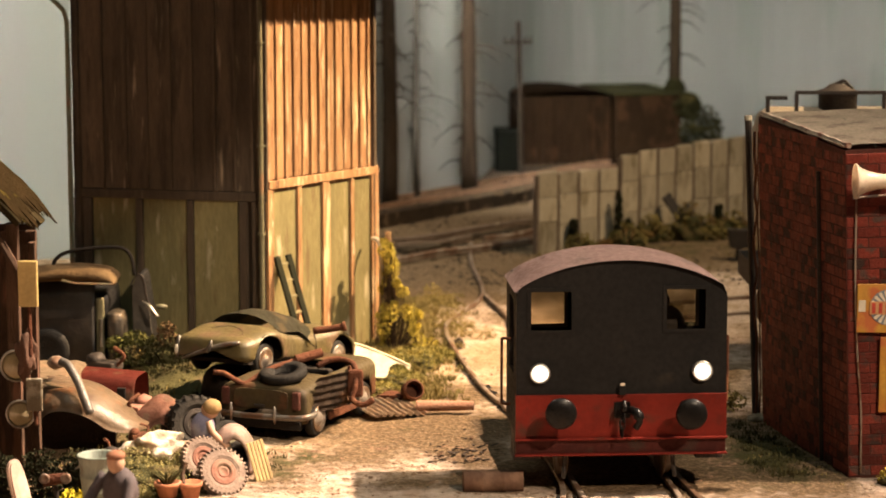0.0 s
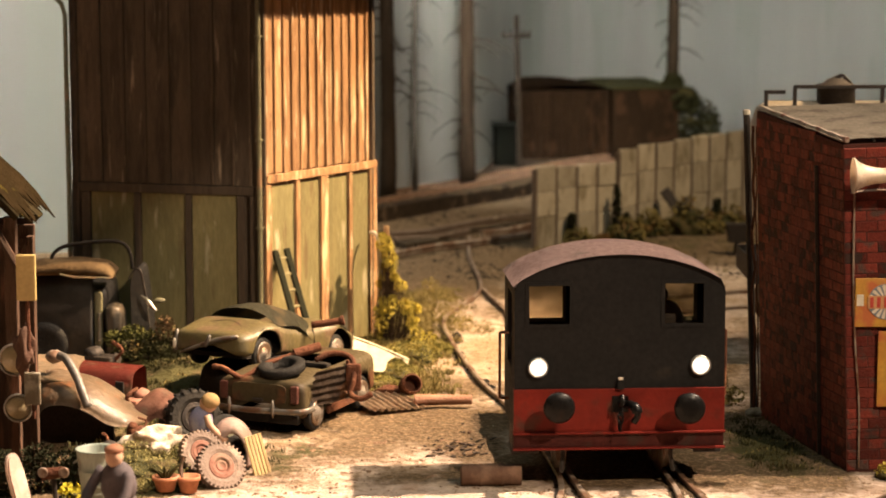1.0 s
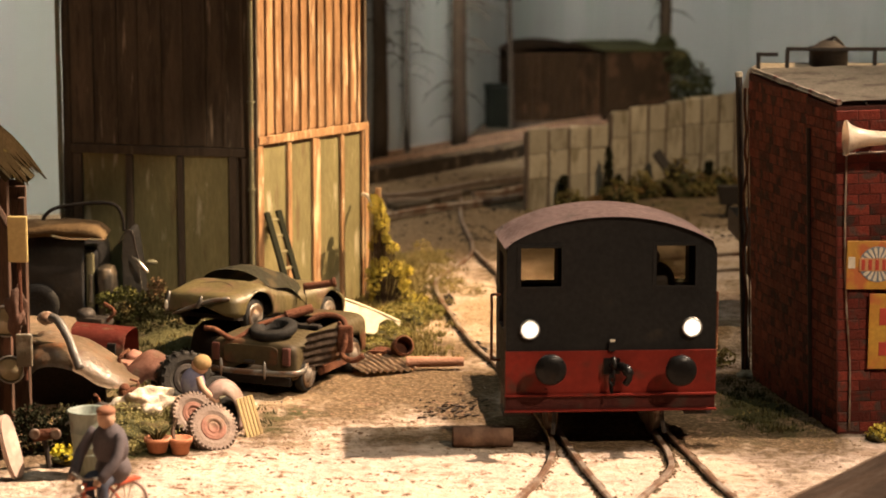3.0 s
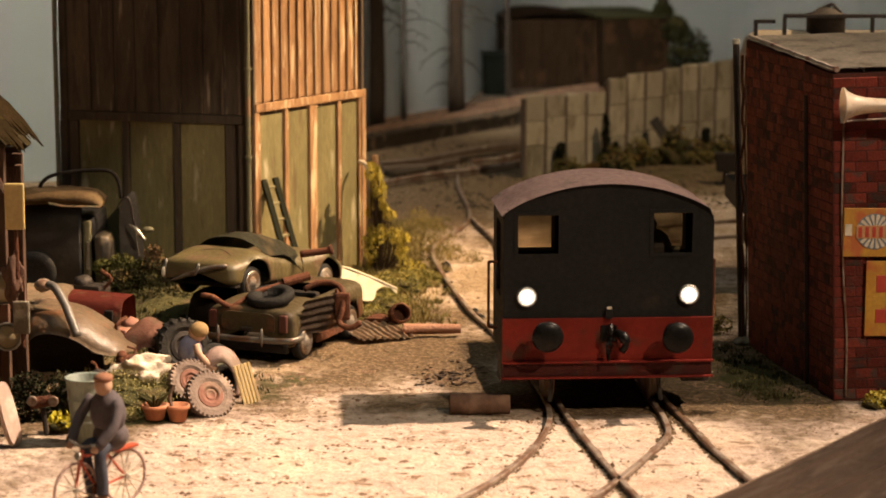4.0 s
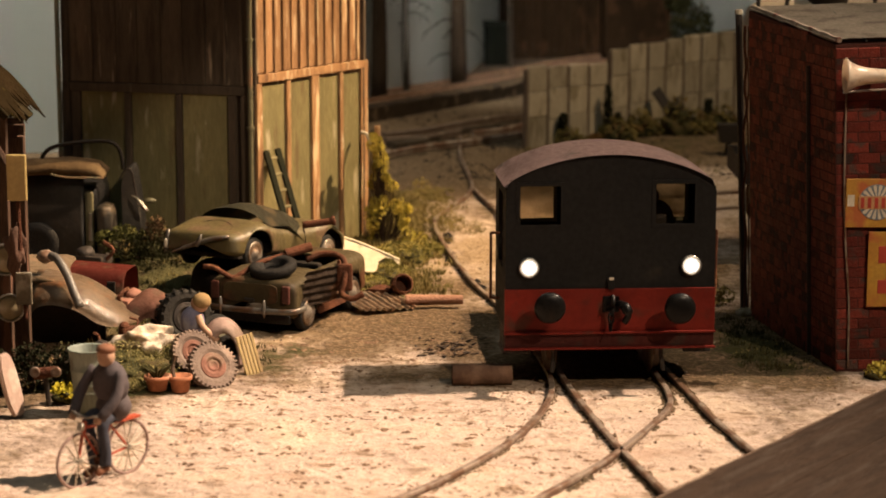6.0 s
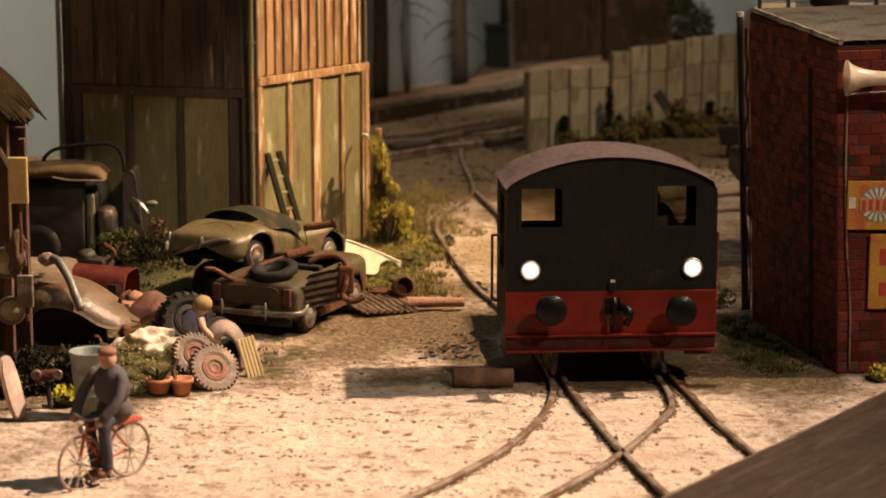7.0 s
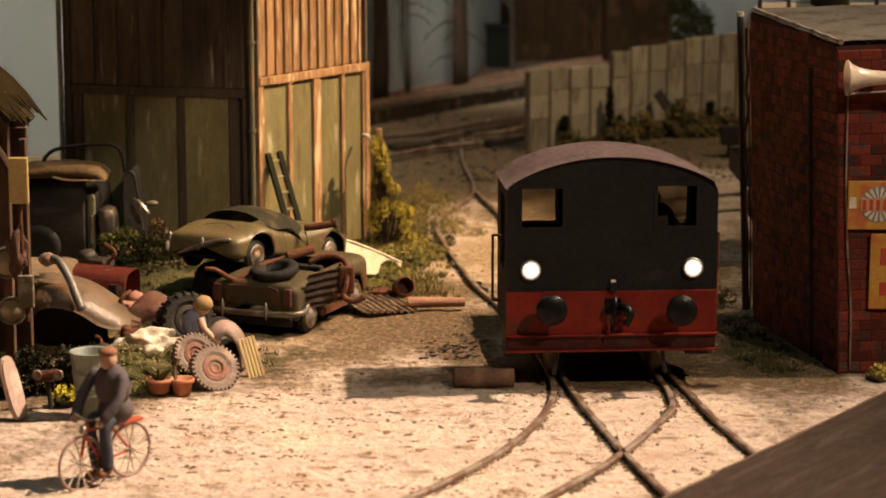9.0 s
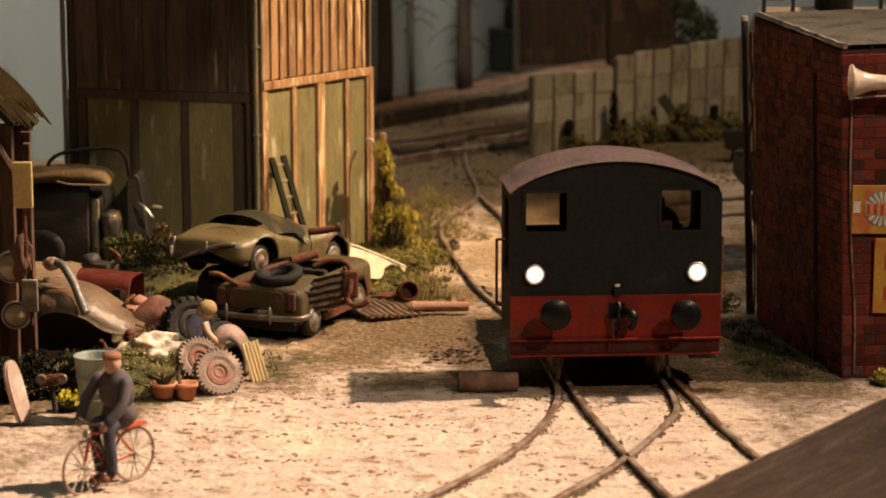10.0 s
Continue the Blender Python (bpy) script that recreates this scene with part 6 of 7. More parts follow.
    bm = B()
    lathe(bm, [(.5, -.16), (.74, -.16), (.80, 0), (.74, .16), (.5, .16), (.1, .1), (0, .1)], 28, Matrix.Translation((-2.3, -.45, 1.35)) @ pose(0, 0, 0, 90, 0, 0))
    part("wheel", bm, CARTYRE, ob, "worn black tyre", True)
    bm = B()
    box(bm, -3.4, 1.2, .1, 3.0, .0, .7)
    part("chassis", bm, MATT_BLACK, ob)


dark_car()

# ---- lean-to at the near side ----
DARKPLANK = mat("dark_mossy_plank", (0.036, 0.026, 0.012), (0.02, 0.016, 0.008), 1.0, .9, 0, .6, (0.09, 0.07, 0.02), .12)


THATCH = mat("brown_mossy_thatch", (0.030, 0.019, 0.008), (0.017, 0.012, 0.005), 1.0, .95, 0, .3, (0.09, 0.065, 0.014), .12)

POSTWOOD = weather(mat("dark_creosoted_wood", (0.085, 0.05, 0.032), (0.05, 0.03, 0.02), 1.0, .85, 0, .4, (0.14, 0.07, 0.045), .15, (3, 3, .5)), (0.03, 0.02, 0.014), 1.1, .50, .64, (1, 1, .4), 8, .8, 2.0)
for dull in (THATCH, DARKPLANK):
    dull.node_tree.nodes["Principled BSDF"].inputs["Specular IOR Level"].default_value = 0.03


def lean_to():
    ob = thing("lean_to", pose(0, 0, 0), "dark ramshackle timber lean-to with a mossy ragged roof", "shelter")
    for x0, x1, y, top in ((-12.55, -12.2, 61.9, 7.6), (-11.98, -11.78, 62.3, 7.0), (-13.6, -13.2, 61.9, 8.3)):
        bm = B()
        box(bm, x0, x1, y, y + .35, -.2, top, None, .03)
        part("post", bm, POSTWOOD, ob)
    bm = B()
    box(bm, -17, -11.8, 62.6, 62.8, 6.9, 7.3, None, .03)
    part("beam", bm, POSTWOOD, ob)
    rng = random.Random(31)
    for k in range(5):
        bm = B()
        y = 61.3 + k * .62
        e = rng.uniform(-.15, .2)
        m = Matrix.Translation((-11.95 + e, y, 7.42 - e)) @ pose(0, 0, 0, 0, 45, 0)
        vs = box(bm, -6.0, 0, -.06, .66, .02 * (k % 2), .16 + .02 * (k % 2), m, .02)
        for v in bm.verts:
            v.co.z += .08 * noise.noise(v.co * .9)
        part("roof_plank", bm, DARKPLANK, ob)
    # thatch in four ragged courses, each strand following the sagging slope
    bm = B()
    for k in range(420):
        course = k % 4
        y = rng.uniform(61.1, 64.4)
        tip = rng.uniform(.3, .95) + course * .75 + .35 * noise.noise(Vector((y * 1.3, course * 4, 0)))
        side = rng.uniform(-.12, .12)
        pts = []
        for q in range(5):
            d = tip + (1.7 - .1 * course) * q / 4
            pts.append((-11.35 - d, y + side * (1 - q / 4), 7.35 + 1.0 * max(d, -.3) + .06 * course - .10 * (1 - q / 4) ** 3 + .12 * noise.noise(Vector((y * .8, d, course)))))
        tube(bm, pts, [.012, .045, .055, .05, .03], 4)
    part("roof_thatch", bm, THATCH, ob, "ragged mossy brown thatch")["kind"] = "stuff"
    bm = B()
    tube(bm, [(-12.9, 61.7, 7.6), (-12.0, 61.7, 6.0), (-11.75, 61.8, 5.4)], .12, 6)
    part("brace", bm, POSTWOOD, ob)
    # boards added behind the posts to stand for the dark interior
    bm = B()
    box(bm, -16.5, -11.95, 63.2, 63.4, -.2, 7.4)
    part("back_wall", bm, POSTWOOD, ob, "dark boards added to give the lean-to's shaded interior")
    return ob


lean_to()


def hung_lamp(x, z, s, label):
    ob = thing("old_headlamp", pose(x, 61.72, z, 90, 0, 0), label, "headlamp", "headlamps on the lean-to post")
    bm = B()
    lathe(bm, [(.12 * s, -.25), (.3 * s, -.2), (.46 * s, -.05), (.5 * s, .05), (.46 * s, .12), (.44 * s, .06)], 24)
    part("bowl", bm, CHROME, ob, "", True)
    bm = B()
    lathe(bm, [(.45 * s, .05), (.32 * s, .12), (0, .16)], 24)
    part("lens", bm, mat("yellowed_lens", (0.36, 0.29, 0.17), (0.28, 0.22, 0.12), 2, .15, 0, .05), ob, "yellowed glass lens", True)
    bm = B()
    box(bm, -.1, .1, -.1, .1, -.6, -.2)
    part("bracket", bm, DARKMETAL, ob)


hung_lamp(-12.28, 3.55, .95, "round yellowed headlamp hung on the post")
hung_lamp(-12.2, 2.15, .85, "small round yellowed headlamp hung on the post")


def hung_plate(m, w, h, material, label, stem=0):
    ob = thing("hung_plate", m, label, "plate", "plates on the lean-to post")
    bm = B()
    box(bm, 0, w, 0, .12, 0, h, None, .05)
    part("plate", bm, material, ob)
    bm = B()
    rod(bm, (w * .55, .1, -stem), (w * .5, .1, .1), .06, .06, 8)
    part("stem", bm, RUST, ob)
    bm = B()
    box(bm, w * .2, w * .6, .1, .7, h * .4, h * .6)
    part("bracket", bm, DARKMETAL, ob)


hung_plate(pose(-12.1, 61.3, 5.3), .56, 1.32, mat("dirty_yellow_plastic", (0.52, 0.39, 0.15), (0.44, 0.31, 0.11), 1, .5, 0, .1), "dirty yellow plate hung on the post", 1.6)
hung_plate(pose(-11.95, 61.3, 2.3), .46, .95, CONCRETE, "grey notched plate hung on the post", .4)
bm = B()
blob(bm, (-11.95, 61.5, 3.9), (.26, .2, .6), 1.0, 4, 4)
tagged(part("hung_rag", bm, mat("muted_brown_rag", (0.12, 0.065, 0.045), (0.085, 0.05, 0.035), 2, .9), None, "", True), "bundle of rusty scrap hung on the post", "scrap metal")

# leaning board, bucket, pump, pots, crate, barrel
bm = B()
out = [(math.copysign(abs(math.cos(a)) ** .6, math.cos(a)) * .30, .95 + math.copysign(abs(math.sin(a)) ** .8, math.sin(a)) * .92) for a in np.linspace(0, 6.283, 29)[:-1]]
plate(bm, out, (), .16)
bmesh.ops.bevel(bm, geom=[e for e in bm.edges if len(e.link_faces) == 2 and e.calc_face_angle() > 1], offset=.04, segments=2, affect="EDGES")
ob = tagged(part("seat_squab", bm, mat("pale_pink_vinyl", (0.50, 0.36, 0.29), (0.43, 0.31, 0.25), 1, .5, 0, .1, (0.55, 0.47, 0.38), .2)), "pale pinkish oval seat panel leaning upright", "panel")
ob.matrix_local = scaled(pose(-11.2, 57.7, -.02, -6, -12, 58))


def bucket():
    ob = thing("bin", pose(-9.42, 58.1, 0), "pale blue-green tapered metal bin standing on the ground", "bin")
    bm = B()
    lathe(bm, [(0, .03), (.38, .03), (.39, .0), (.43, .6), (.445, .62), (.445, .66), (.43, .68), (.49, 1.2), (.505, 1.22), (.505, 1.26), (.49, 1.28), (.54, 1.78), (.58, 1.8), (.56, 1.83), (.51, 1.78), (.40, .1), (0, .1)], 32)
    part("body", bm, mat("pale_green_enamel", (0.22, 0.25, 0.205), (0.165, 0.19, 0.155), 1, .5, .1, .15, (0.12, 0.10, 0.065), .12, (3, 3, .5)), ob, "", True)
    for s in (-1, 1):
        bm = B()
        tube(bm, curve_pts([(s * .5, -.1, 1.5), (s * .62, 0, 1.42), (s * .5, .1, 1.5)], 4), .025, 5)
        part("handle", bm, CHROME, ob)


bucket()


def pump():
    ob = thing("valve_stand", on(-10.75, 58.9, -.28), "dark valve stand with two round rusty ends", "valve")
    bm = B()
    tube(bm, curve_pts([(0.1, 0, 0), (.05, 0, .6), (0, 0, 1.1)], 4), .07, 8)
    part("stand", bm, DARKMETAL, ob)
    bm = B()
    rod(bm, (-.3, -.05, 1.2), (.3, -.1, 1.28), .17, .15, 12)
    v = part("barrel", bm, RUST, ob)
    for x in (-.24, .34):
        bm = B()
        lathe(bm, [(.06, 0), (.14, 0), (.15, .05), (.1, .08), (.06, .05)], 16, Matrix.Translation((x, -.2, 1.3)) @ pose(0, 0, 0, 90, 0, 0))
        part("flange", bm, STEEL, v, "worn bright flange", True)


pump()
TERRA = mat("terracotta", (0.40, 0.165, 0.085), (0.34, 0.135, 0.07), 1.5, .8, 0, .15, (0.3, 0.2, 0.14), .15)


def pot(x, y, r, h, label, plant):
    ob = thing("flower_pot", on(x, y, .03), label, "flower pot", "terracotta pots")
    bm = B()
    lathe(bm, [(0, 0), (r * .72, 0), (r * .92, h * .75), (r * 1.05, h * .75), (r * 1.05, h), (r * .9, h), (r * .85, h * .8), (0, h * .8)], 24)
    part("pot", bm, TERRA, ob, "", True)
    if plant:
        bm = B()
        for k in range(11):
            a = k * 2.4
            tube(bm, curve_pts([(0, 0, h * .7), (.2 * math.cos(a), .2 * math.sin(a), h * 1.3), ((.35 + .1 * (k % 3)) * math.cos(a), .4 * math.sin(a), h * (1.5 + .2 * (k % 3)))], 3), [.05, .06, .065, .05, .035, .02, .005], 4)
        part("plant", bm, DARKLEAF, ob, "spiky green leaves")


pot(-7.85, 60.2, .36, .42, "terracotta flower pot with a spiky plant", True)
pot(-7.22, 60.3, .33, .46, "terracotta flower pot with an upright stem", False)
bm = B()
tube(bm, curve_pts([(-7.4, 60.5, .3), (-7.45, 60.5, .7), (-7.35, 60.5, 1.05)], 4), [.06] * 8 + [.1], 6)
tagged(part("plant_stem", bm, OLDWOOD), "dry upright plant stem by the pots", "plant")


def crate():
    ob = thing("slatted_crate", on(-5.3, 62.6, .0, -10, -13, 20), "pale yellow slatted wooden crate side leaning on a fender", "crate")
    WOOD = mat("pale_yellow_wood", (0.60, 0.45, 0.22), (0.50, 0.36, 0.17), 1, .7, 0, .2, (0.35, 0.25, 0.13), .12, (3, 3, .5))
    for k in range(5):
        bm = B()
        box(bm, k * .105 - .26, k * .105 - .175, 0, .09, 0, 1.2, None, .015)
        part("slat", bm, WOOD, ob)
    for z in (.08, .92):
        bm = B()
        box(bm, -.27, .27, .085, .16, z, z + .1)
        part("rail", bm, WOOD, ob)


crate()


def barrel():
    ob = thing("oil_barrel", on(1.28, 61.3, .30, 0, 90, 3), "pale pinkish rusted oil barrel lying on its side", "barrel")
    bm = B()
    z = np.linspace(-.9, .9, 7)
    prof = [(0, -.8), (.27, -.8), (.29, -.86), (.31, -.84)]
    for c in (-.3, .3):
        prof += [(.30, c - .08), (.325, c - .03), (.325, c + .03), (.30, c + .08)]
    prof += [(.31, .84), (.29, .86), (.27, .8), (0, .8)]
    lathe(bm, prof, 28)
    part("drum", bm, mat("pinkish_rust_paint", (0.15, 0.085, 0.055), (0.10, 0.055, 0.036), 1.2, .8, 0, .2, (0.17, 0.10, 0.065), .2), ob, "", True)
    bm = B()
    rod(bm, (.12, 0, .8), (.12, 0, .85), .05, .06, 10)
    part("bung", bm, DARKMETAL, ob)


barrel()


def ladder():
    foot, head = Vector((-4.85, 79.0, 0)), Vector((-6.05, 80.3, 3.95))
    up = (head - foot).normalized()
    side = (Vector((.8, .6, .25)) - up * Vector((.8, .6, .25)).dot(up)).normalized()
    m = Matrix((side, up.cross(side), up)).transposed().to_4x4()
    m.translation = foot
    ob = thing("ladder", m, "short dark green wooden ladder leaning on the shed", "ladder")
    GREENW = mat("dark_green_ladder_paint", (0.018, 0.018, 0.009), (0.012, 0.013, 0.007), 1.5, .97, 0, .15, (0.07, 0.06, 0.035), .1)
    for x in (-.24, .24):
        bm = B()
        box(bm, x - .105, x + .105, -.07, .09, 0, 4.45, None, .02)
        part("stile", bm, GREENW, ob)
    for k in range(7):
        bm = B()
        rod(bm, (-.27, .01, .4 + .62 * k), (.27, .01, .4 + .62 * k), .06, .06, 8)
        part("rung", bm, mat("pale_worn_rung", (0.27, 0.23, 0.12), (0.2, 0.17, 0.09), 2, .6) if k == 0 else bpy.data.materials["pale_worn_rung"], ob)


ladder()

# posts and bush at the shed's far corner
bm = B()
tube(bm, curve_pts([(-2.75, 84.6, 0), (-2.6, 84.5, 2.0), (-2.62, 84.5, 3.6), (-2.72, 84.6, 4.05), (-2.95, 84.8, 4.1)], 4), .07, 7)
tagged(part("standpipe", bm, WHITE, None, "", True), "pale bent standpipe by the shed corner", "pipe")
bm = B()
box(bm, -2.42, -2.2, 84.4, 84.6, -.2, 4.4, None, .03)
tagged(part("fence_post", bm, TIMBER), "rough upright timber post in the bush", "post")
SCRUB = mat("fine_olive_scrub", (0.244, 0.189, 0.067), (0.159, 0.128, 0.046), 1.5, .95, 0, 0, (0.317, 0.244, 0.061), .15)
WEED = mat("soft_green_weed", (0.256, 0.213, 0.059), (0.159, 0.140, 0.041), 1.5, .9, 0, 0, (0.366, 0.281, 0.073), .15)
clumps = []
for k in range(46):
    f = rng.random()
    reach = 1.9 * (1 - f) ** 1.6 + .25
    at = (-.45 + reach * rng.random() ** 1.3 + .1 * f, rng.uniform(-.5, .5), .1 + 4.1 * f)
    size = rng.uniform(.12, .3) * (1.25 - .4 * f)
    clumps.append((at, (size * 1.1, size, size * rng.uniform(.8, 1.5))))
bush(on(-2.1, 83.9), clumps, .034, 230, "yellow-green leafy bush at the shed corner", LEAF)
bush(on(-.6, 86.5), [((.1 + .45 * k + rng.uniform(-.2, .2), rng.uniform(-1.2, 1.2), 1.5 - .42 * k + rng.uniform(-.3, .3)), (.45, .6, .42)) for k in range(5)] + [((-.3, -.5, .5), (.7, .8, .5)), ((.7, -.8, .3), (.8, .9, .35))], .022, 520, "fine pale olive scrub spreading from the shed corner", SCRUB, None)
bush(on(-1.2, 80.5), [((0, 0, .25), (1.1, 1.6, .35)), ((-.9, -1.5, .3), (.8, 1.0, .4)), ((.8, .9, .2), (.7, 1.2, .25))], .035, 2000, "low yellow-green weeds beside the track", WEED, False)
bush(on(-9.6, 76.6), [((0, 0, .5), (1.0, .5, .6)), ((1.0, .2, .9), (.5, .4, .6)), ((-.7, .4, .5), (.7, .5, .5)), ((-1.5, .2, .3), (.6, .5, .4)), ((1.6, .6, 1.2), (.5, .3, .4)), ((.2, -1.6, .1), (1.2, .8, .25))], .035, 700, "green weeds between the wrecks", mat("olive_weed_leaves", (0.042, 0.039, 0.013), (0.025, 0.025, 0.009), 1, .9, 0, 0, (0.085, 0.06, 0.018), .13))
bush(on(-10.6, 77.1, -.3), [((-1.1, 0, 1.35), (.5, .3, .35)), ((-.5, .1, 1.5), (.5, .3, .35)), ((.1, 0, 1.3), (.5, .3, .4)), ((.8, .1, 1.45), (.5, .3, .3)), ((-.3, -.2, .8), (1.1, .3, .4)), ((.8, -.1, .9), (.6, .3, .5))], .045, 420, "leafy green weeds before the vintage car", mat("leafy_green_weed", (0.066, 0.066, 0.016), (0.038, 0.04, 0.010), 1.2, .9, 0, 0, (0.11, 0.09, 0.022), .14), False)
bush(on(-9.95, 76.9, -.1), [((0, 0, 1.25), (.4, .25, .55)), ((.35, 0, .9), (.35, .25, .4))], .05, 300, "withered brown shrub between the wrecks", mat("withered_brown_leaf", (0.10, 0.058, 0.026), (0.066, 0.04, 0.019), 1.2, .95, 0, 0, (0.13, 0.075, 0.03), .14), False)
bush(on(-8.2, 78.0), [((0, 0, .3), (1.0, .6, .45)), ((1.3, .3, .25), (.8, .5, .4))], .04, 900, "olive weeds along the shed's foot", DARKLEAF, False)
bush(on(-8.3, 61.8), [((0, 0, .2), (1.0, 1.0, .4)), ((-.8, .8, .35), (.7, .8, .4)), ((.5, 1.2, .3), (.5, .7, .35))], .022, 1500, "mossy green weeds on the scrap heap's bank", mat("mossy_weed", (0.24, 0.20, 0.075), (0.17, 0.15, 0.055), 1.5, .9, 0, 0, (0.26, 0.21, 0.09), .12), False)
bush(on(-8.35, 60.75), [((-.3, -.5, .06), (.5, .35, .16)), ((.35, .1, .1), (.8, .3, .2)), ((1.0, .3, .08), (.5, .3, .18))], .022, 1300, "low mossy weeds round the flower pots", bpy.data.materials["mossy_weed"], False)
bush(on(-10.25, 59.2), [((0, 0, .3), (.42, .3, .25))], .06, 160, "small bright yellow flowers", mat("bright_yellow_petals", (0.55, 0.45, 0.03), (0.42, 0.36, 0.03), 2, .7, 0, 0), False)
bush(on(9.25, 72.3), [((0, 0, .3), (.75, .6, .35)), ((-.3, .9, .7), (.55, .5, .4))], .05, 480, "dry olive shrub beside the brick hut", STRAW)
bush(on(-2.6, 75.2), [((0, 0, .15), (1.1, .9, .28)), ((.9, 1.6, .2), (.8, 1.2, .35)), ((-.2, 2.2, .3), (.8, .8, .4))], .028, 2200, "yellow-green grassy weeds by the shed corner", WEED, False)
bush(on(12.9, 62.3), [((0, 0, .2), (.5, .35, .3)), ((.6, .2, .4), (.4, .3, .5))], .05, 330, "yellowish weeds at the hut's foot", LEAF, False)
for x, y, s in ((10.6, 114.2, .9), (12.6, 114.5, 1.3), (9.2, 112.5, .8), (6.7, 109.6, .7), (15.2, 116.5, .9), (13.6, 115, .9)):
    bush(on(x, y), [((0, 0, .6 * s), (.75 * s, .5, 1.0 * s)), ((.6 * s, 0, .3), (.7 * s, .4, .4)), ((-.7 * s, .1, .4), (.5 * s, .4, .5))], .09, 240, "brownish green weeds at the fence's foot", mat("brownish_weed", (0.19, 0.14, 0.045), (0.12, 0.10, 0.032), 1, .9, 0, 0, (0.2, 0.12, 0.05), .15) if s == .9 and x < 11 else bpy.data.materials["brownish_weed"], False)

# leaf colour darkened so that the lean-to clumps pass for deep shade
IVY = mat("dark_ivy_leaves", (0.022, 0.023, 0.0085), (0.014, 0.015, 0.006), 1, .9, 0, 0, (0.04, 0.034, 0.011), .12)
AUTUMN = mat("rusty_orange_weed", (0.20, 0.11, 0.035), (0.13, 0.075, 0.026), 1, .9, 0, 0, (0.24, 0.16, 0.05), .15)
for x, y, r, h in ((6.35, 110.7, .42, 1.6), (8.75, 112.6, .34, 2.7), (9.3, 113.0, .3, 1.3), (14.6, 118.1, .4, 1.5)):
    bush(on(x, y), [((0, 0, h * f), (r * (1.15 - .6 * f), .3, h * .2)) for f in (.15, .4, .62, .85)], .06, 170, "dark ivy climbing the weathered fence", IVY)
for x, y, r, h in ((11.3, 114.6, .9, .75), (8.0, 111.6, .6, .45), (10.2, 113.6, .6, .5), (15.4, 118, .9, .7)):
    bush(on(x, y), [((rng.uniform(-.5, .5) * r, 0, h * rng.uniform(.3, .9)), (r * .5, .35, h * .45)) for _ in range(5)], .05, 180, "rusty orange weeds at the fence's foot", AUTUMN, False)

# dark clumps added to fill the shaded ground behind the bin
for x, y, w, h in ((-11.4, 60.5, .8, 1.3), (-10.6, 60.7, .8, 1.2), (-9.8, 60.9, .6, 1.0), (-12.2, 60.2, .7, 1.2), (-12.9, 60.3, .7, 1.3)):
    bush(on(x, y), [((rng.uniform(-.4, .4) * w, rng.uniform(-.2, .2), h * f), (w * .7, .4, h * .32)) for f in (.1, .35, .6, .85)], .045, 330, "dark weeds added to stand for deep shade by the lean-to", IVY)

# boards leaning on the fence, trough, old sleepers
for x, rz, h in ((13.1, 26, 2.9), (13.9, 34, 2.3)):
    bm = B()
    box(bm, -.3, .3, 0, .12, 0, h, None, .02)
    ob = tagged(part("leaning_board", bm, DARKMETAL), "dark board leaning against the fence", "board", "leaning boards")
    ob.matrix_local = scaled(on(x, 114.9, 0, -24, -rz, 42))


def trough():
    ob = thing("trough", on(14.3, 107.4, 0), "small dark metal hopper on a foot", "trough")
    bm = B()
    vs = box(bm, -.58, .75, -.4, .4, .65, 1.55)
    for v in vs:
        if v.co.z < 1:
            v.co.x *= .75
    part("hopper", bm, DARKMETAL, ob)
    bm = B()
    rod(bm, (0, 0, 0), (0, 0, .7), .2, .14, 8)
    part("foot", bm, DARKMETAL, ob)
    bm = B()
    box(bm, -.5, .5, -.3, .3, 0, .1)
    part("base", bm, DARKMETAL, ob)


trough()
rng = random.Random(77)
FARWOOD = mat("dark_rotten_sleeper", (0.055, 0.038, 0.022), (0.035, 0.025, 0.015), 1.2, .9, 0, .5, (0.10, 0.075, 0.045), .12, (1, 3, 3))
for k in range(9):
    bm = B()
    box(bm, -rng.uniform(.8, 1.9), rng.uniform(.8, 1.9), -.2, .2, 0, .3, None, .05)
    ob = tagged(part("old_sleeper", bm, FARWOOD), "old dark timber sleeper lying on the ground", "timber", "old sleepers")
    f = rng.random()
    ob.matrix_local = scaled(on(-2.2 + 6 * f, 107 + 7.5 * f + rng.uniform(-1, 3.5), .02, 0, rng.uniform(-3, 3), 48 + rng.uniform(-16, 12)))
for k, (a, b) in enumerate((((-2.6, 105.2), (5.4, 114.2)), ((-2.6, 109.6), (1.2, 113.4)), ((1.8, 112.6), (6.0, 118.2)), ((-2.8, 112.2), (4.6, 120.4)))):
    bm = B()
    pts = curve_pts([(a[0] + (b[0] - a[0]) * f, a[1] + (b[1] - a[1]) * f + .12 * math.sin(f * 5 + k), .32 + .05 * math.sin(7 * f + k)) for f in (0, .25, .5, .75, 1)], 4)
    for dz, r in ((0, .12), (-.2, .07)):
        tube(bm, [p + Vector((0, 0, dz)) for p in pts], r, 6)
    tagged(part("old_rail", bm, OLDWOOD if k % 2 else STEEL), "long disused rail lying across the dark ground", "rail", "disused rails")


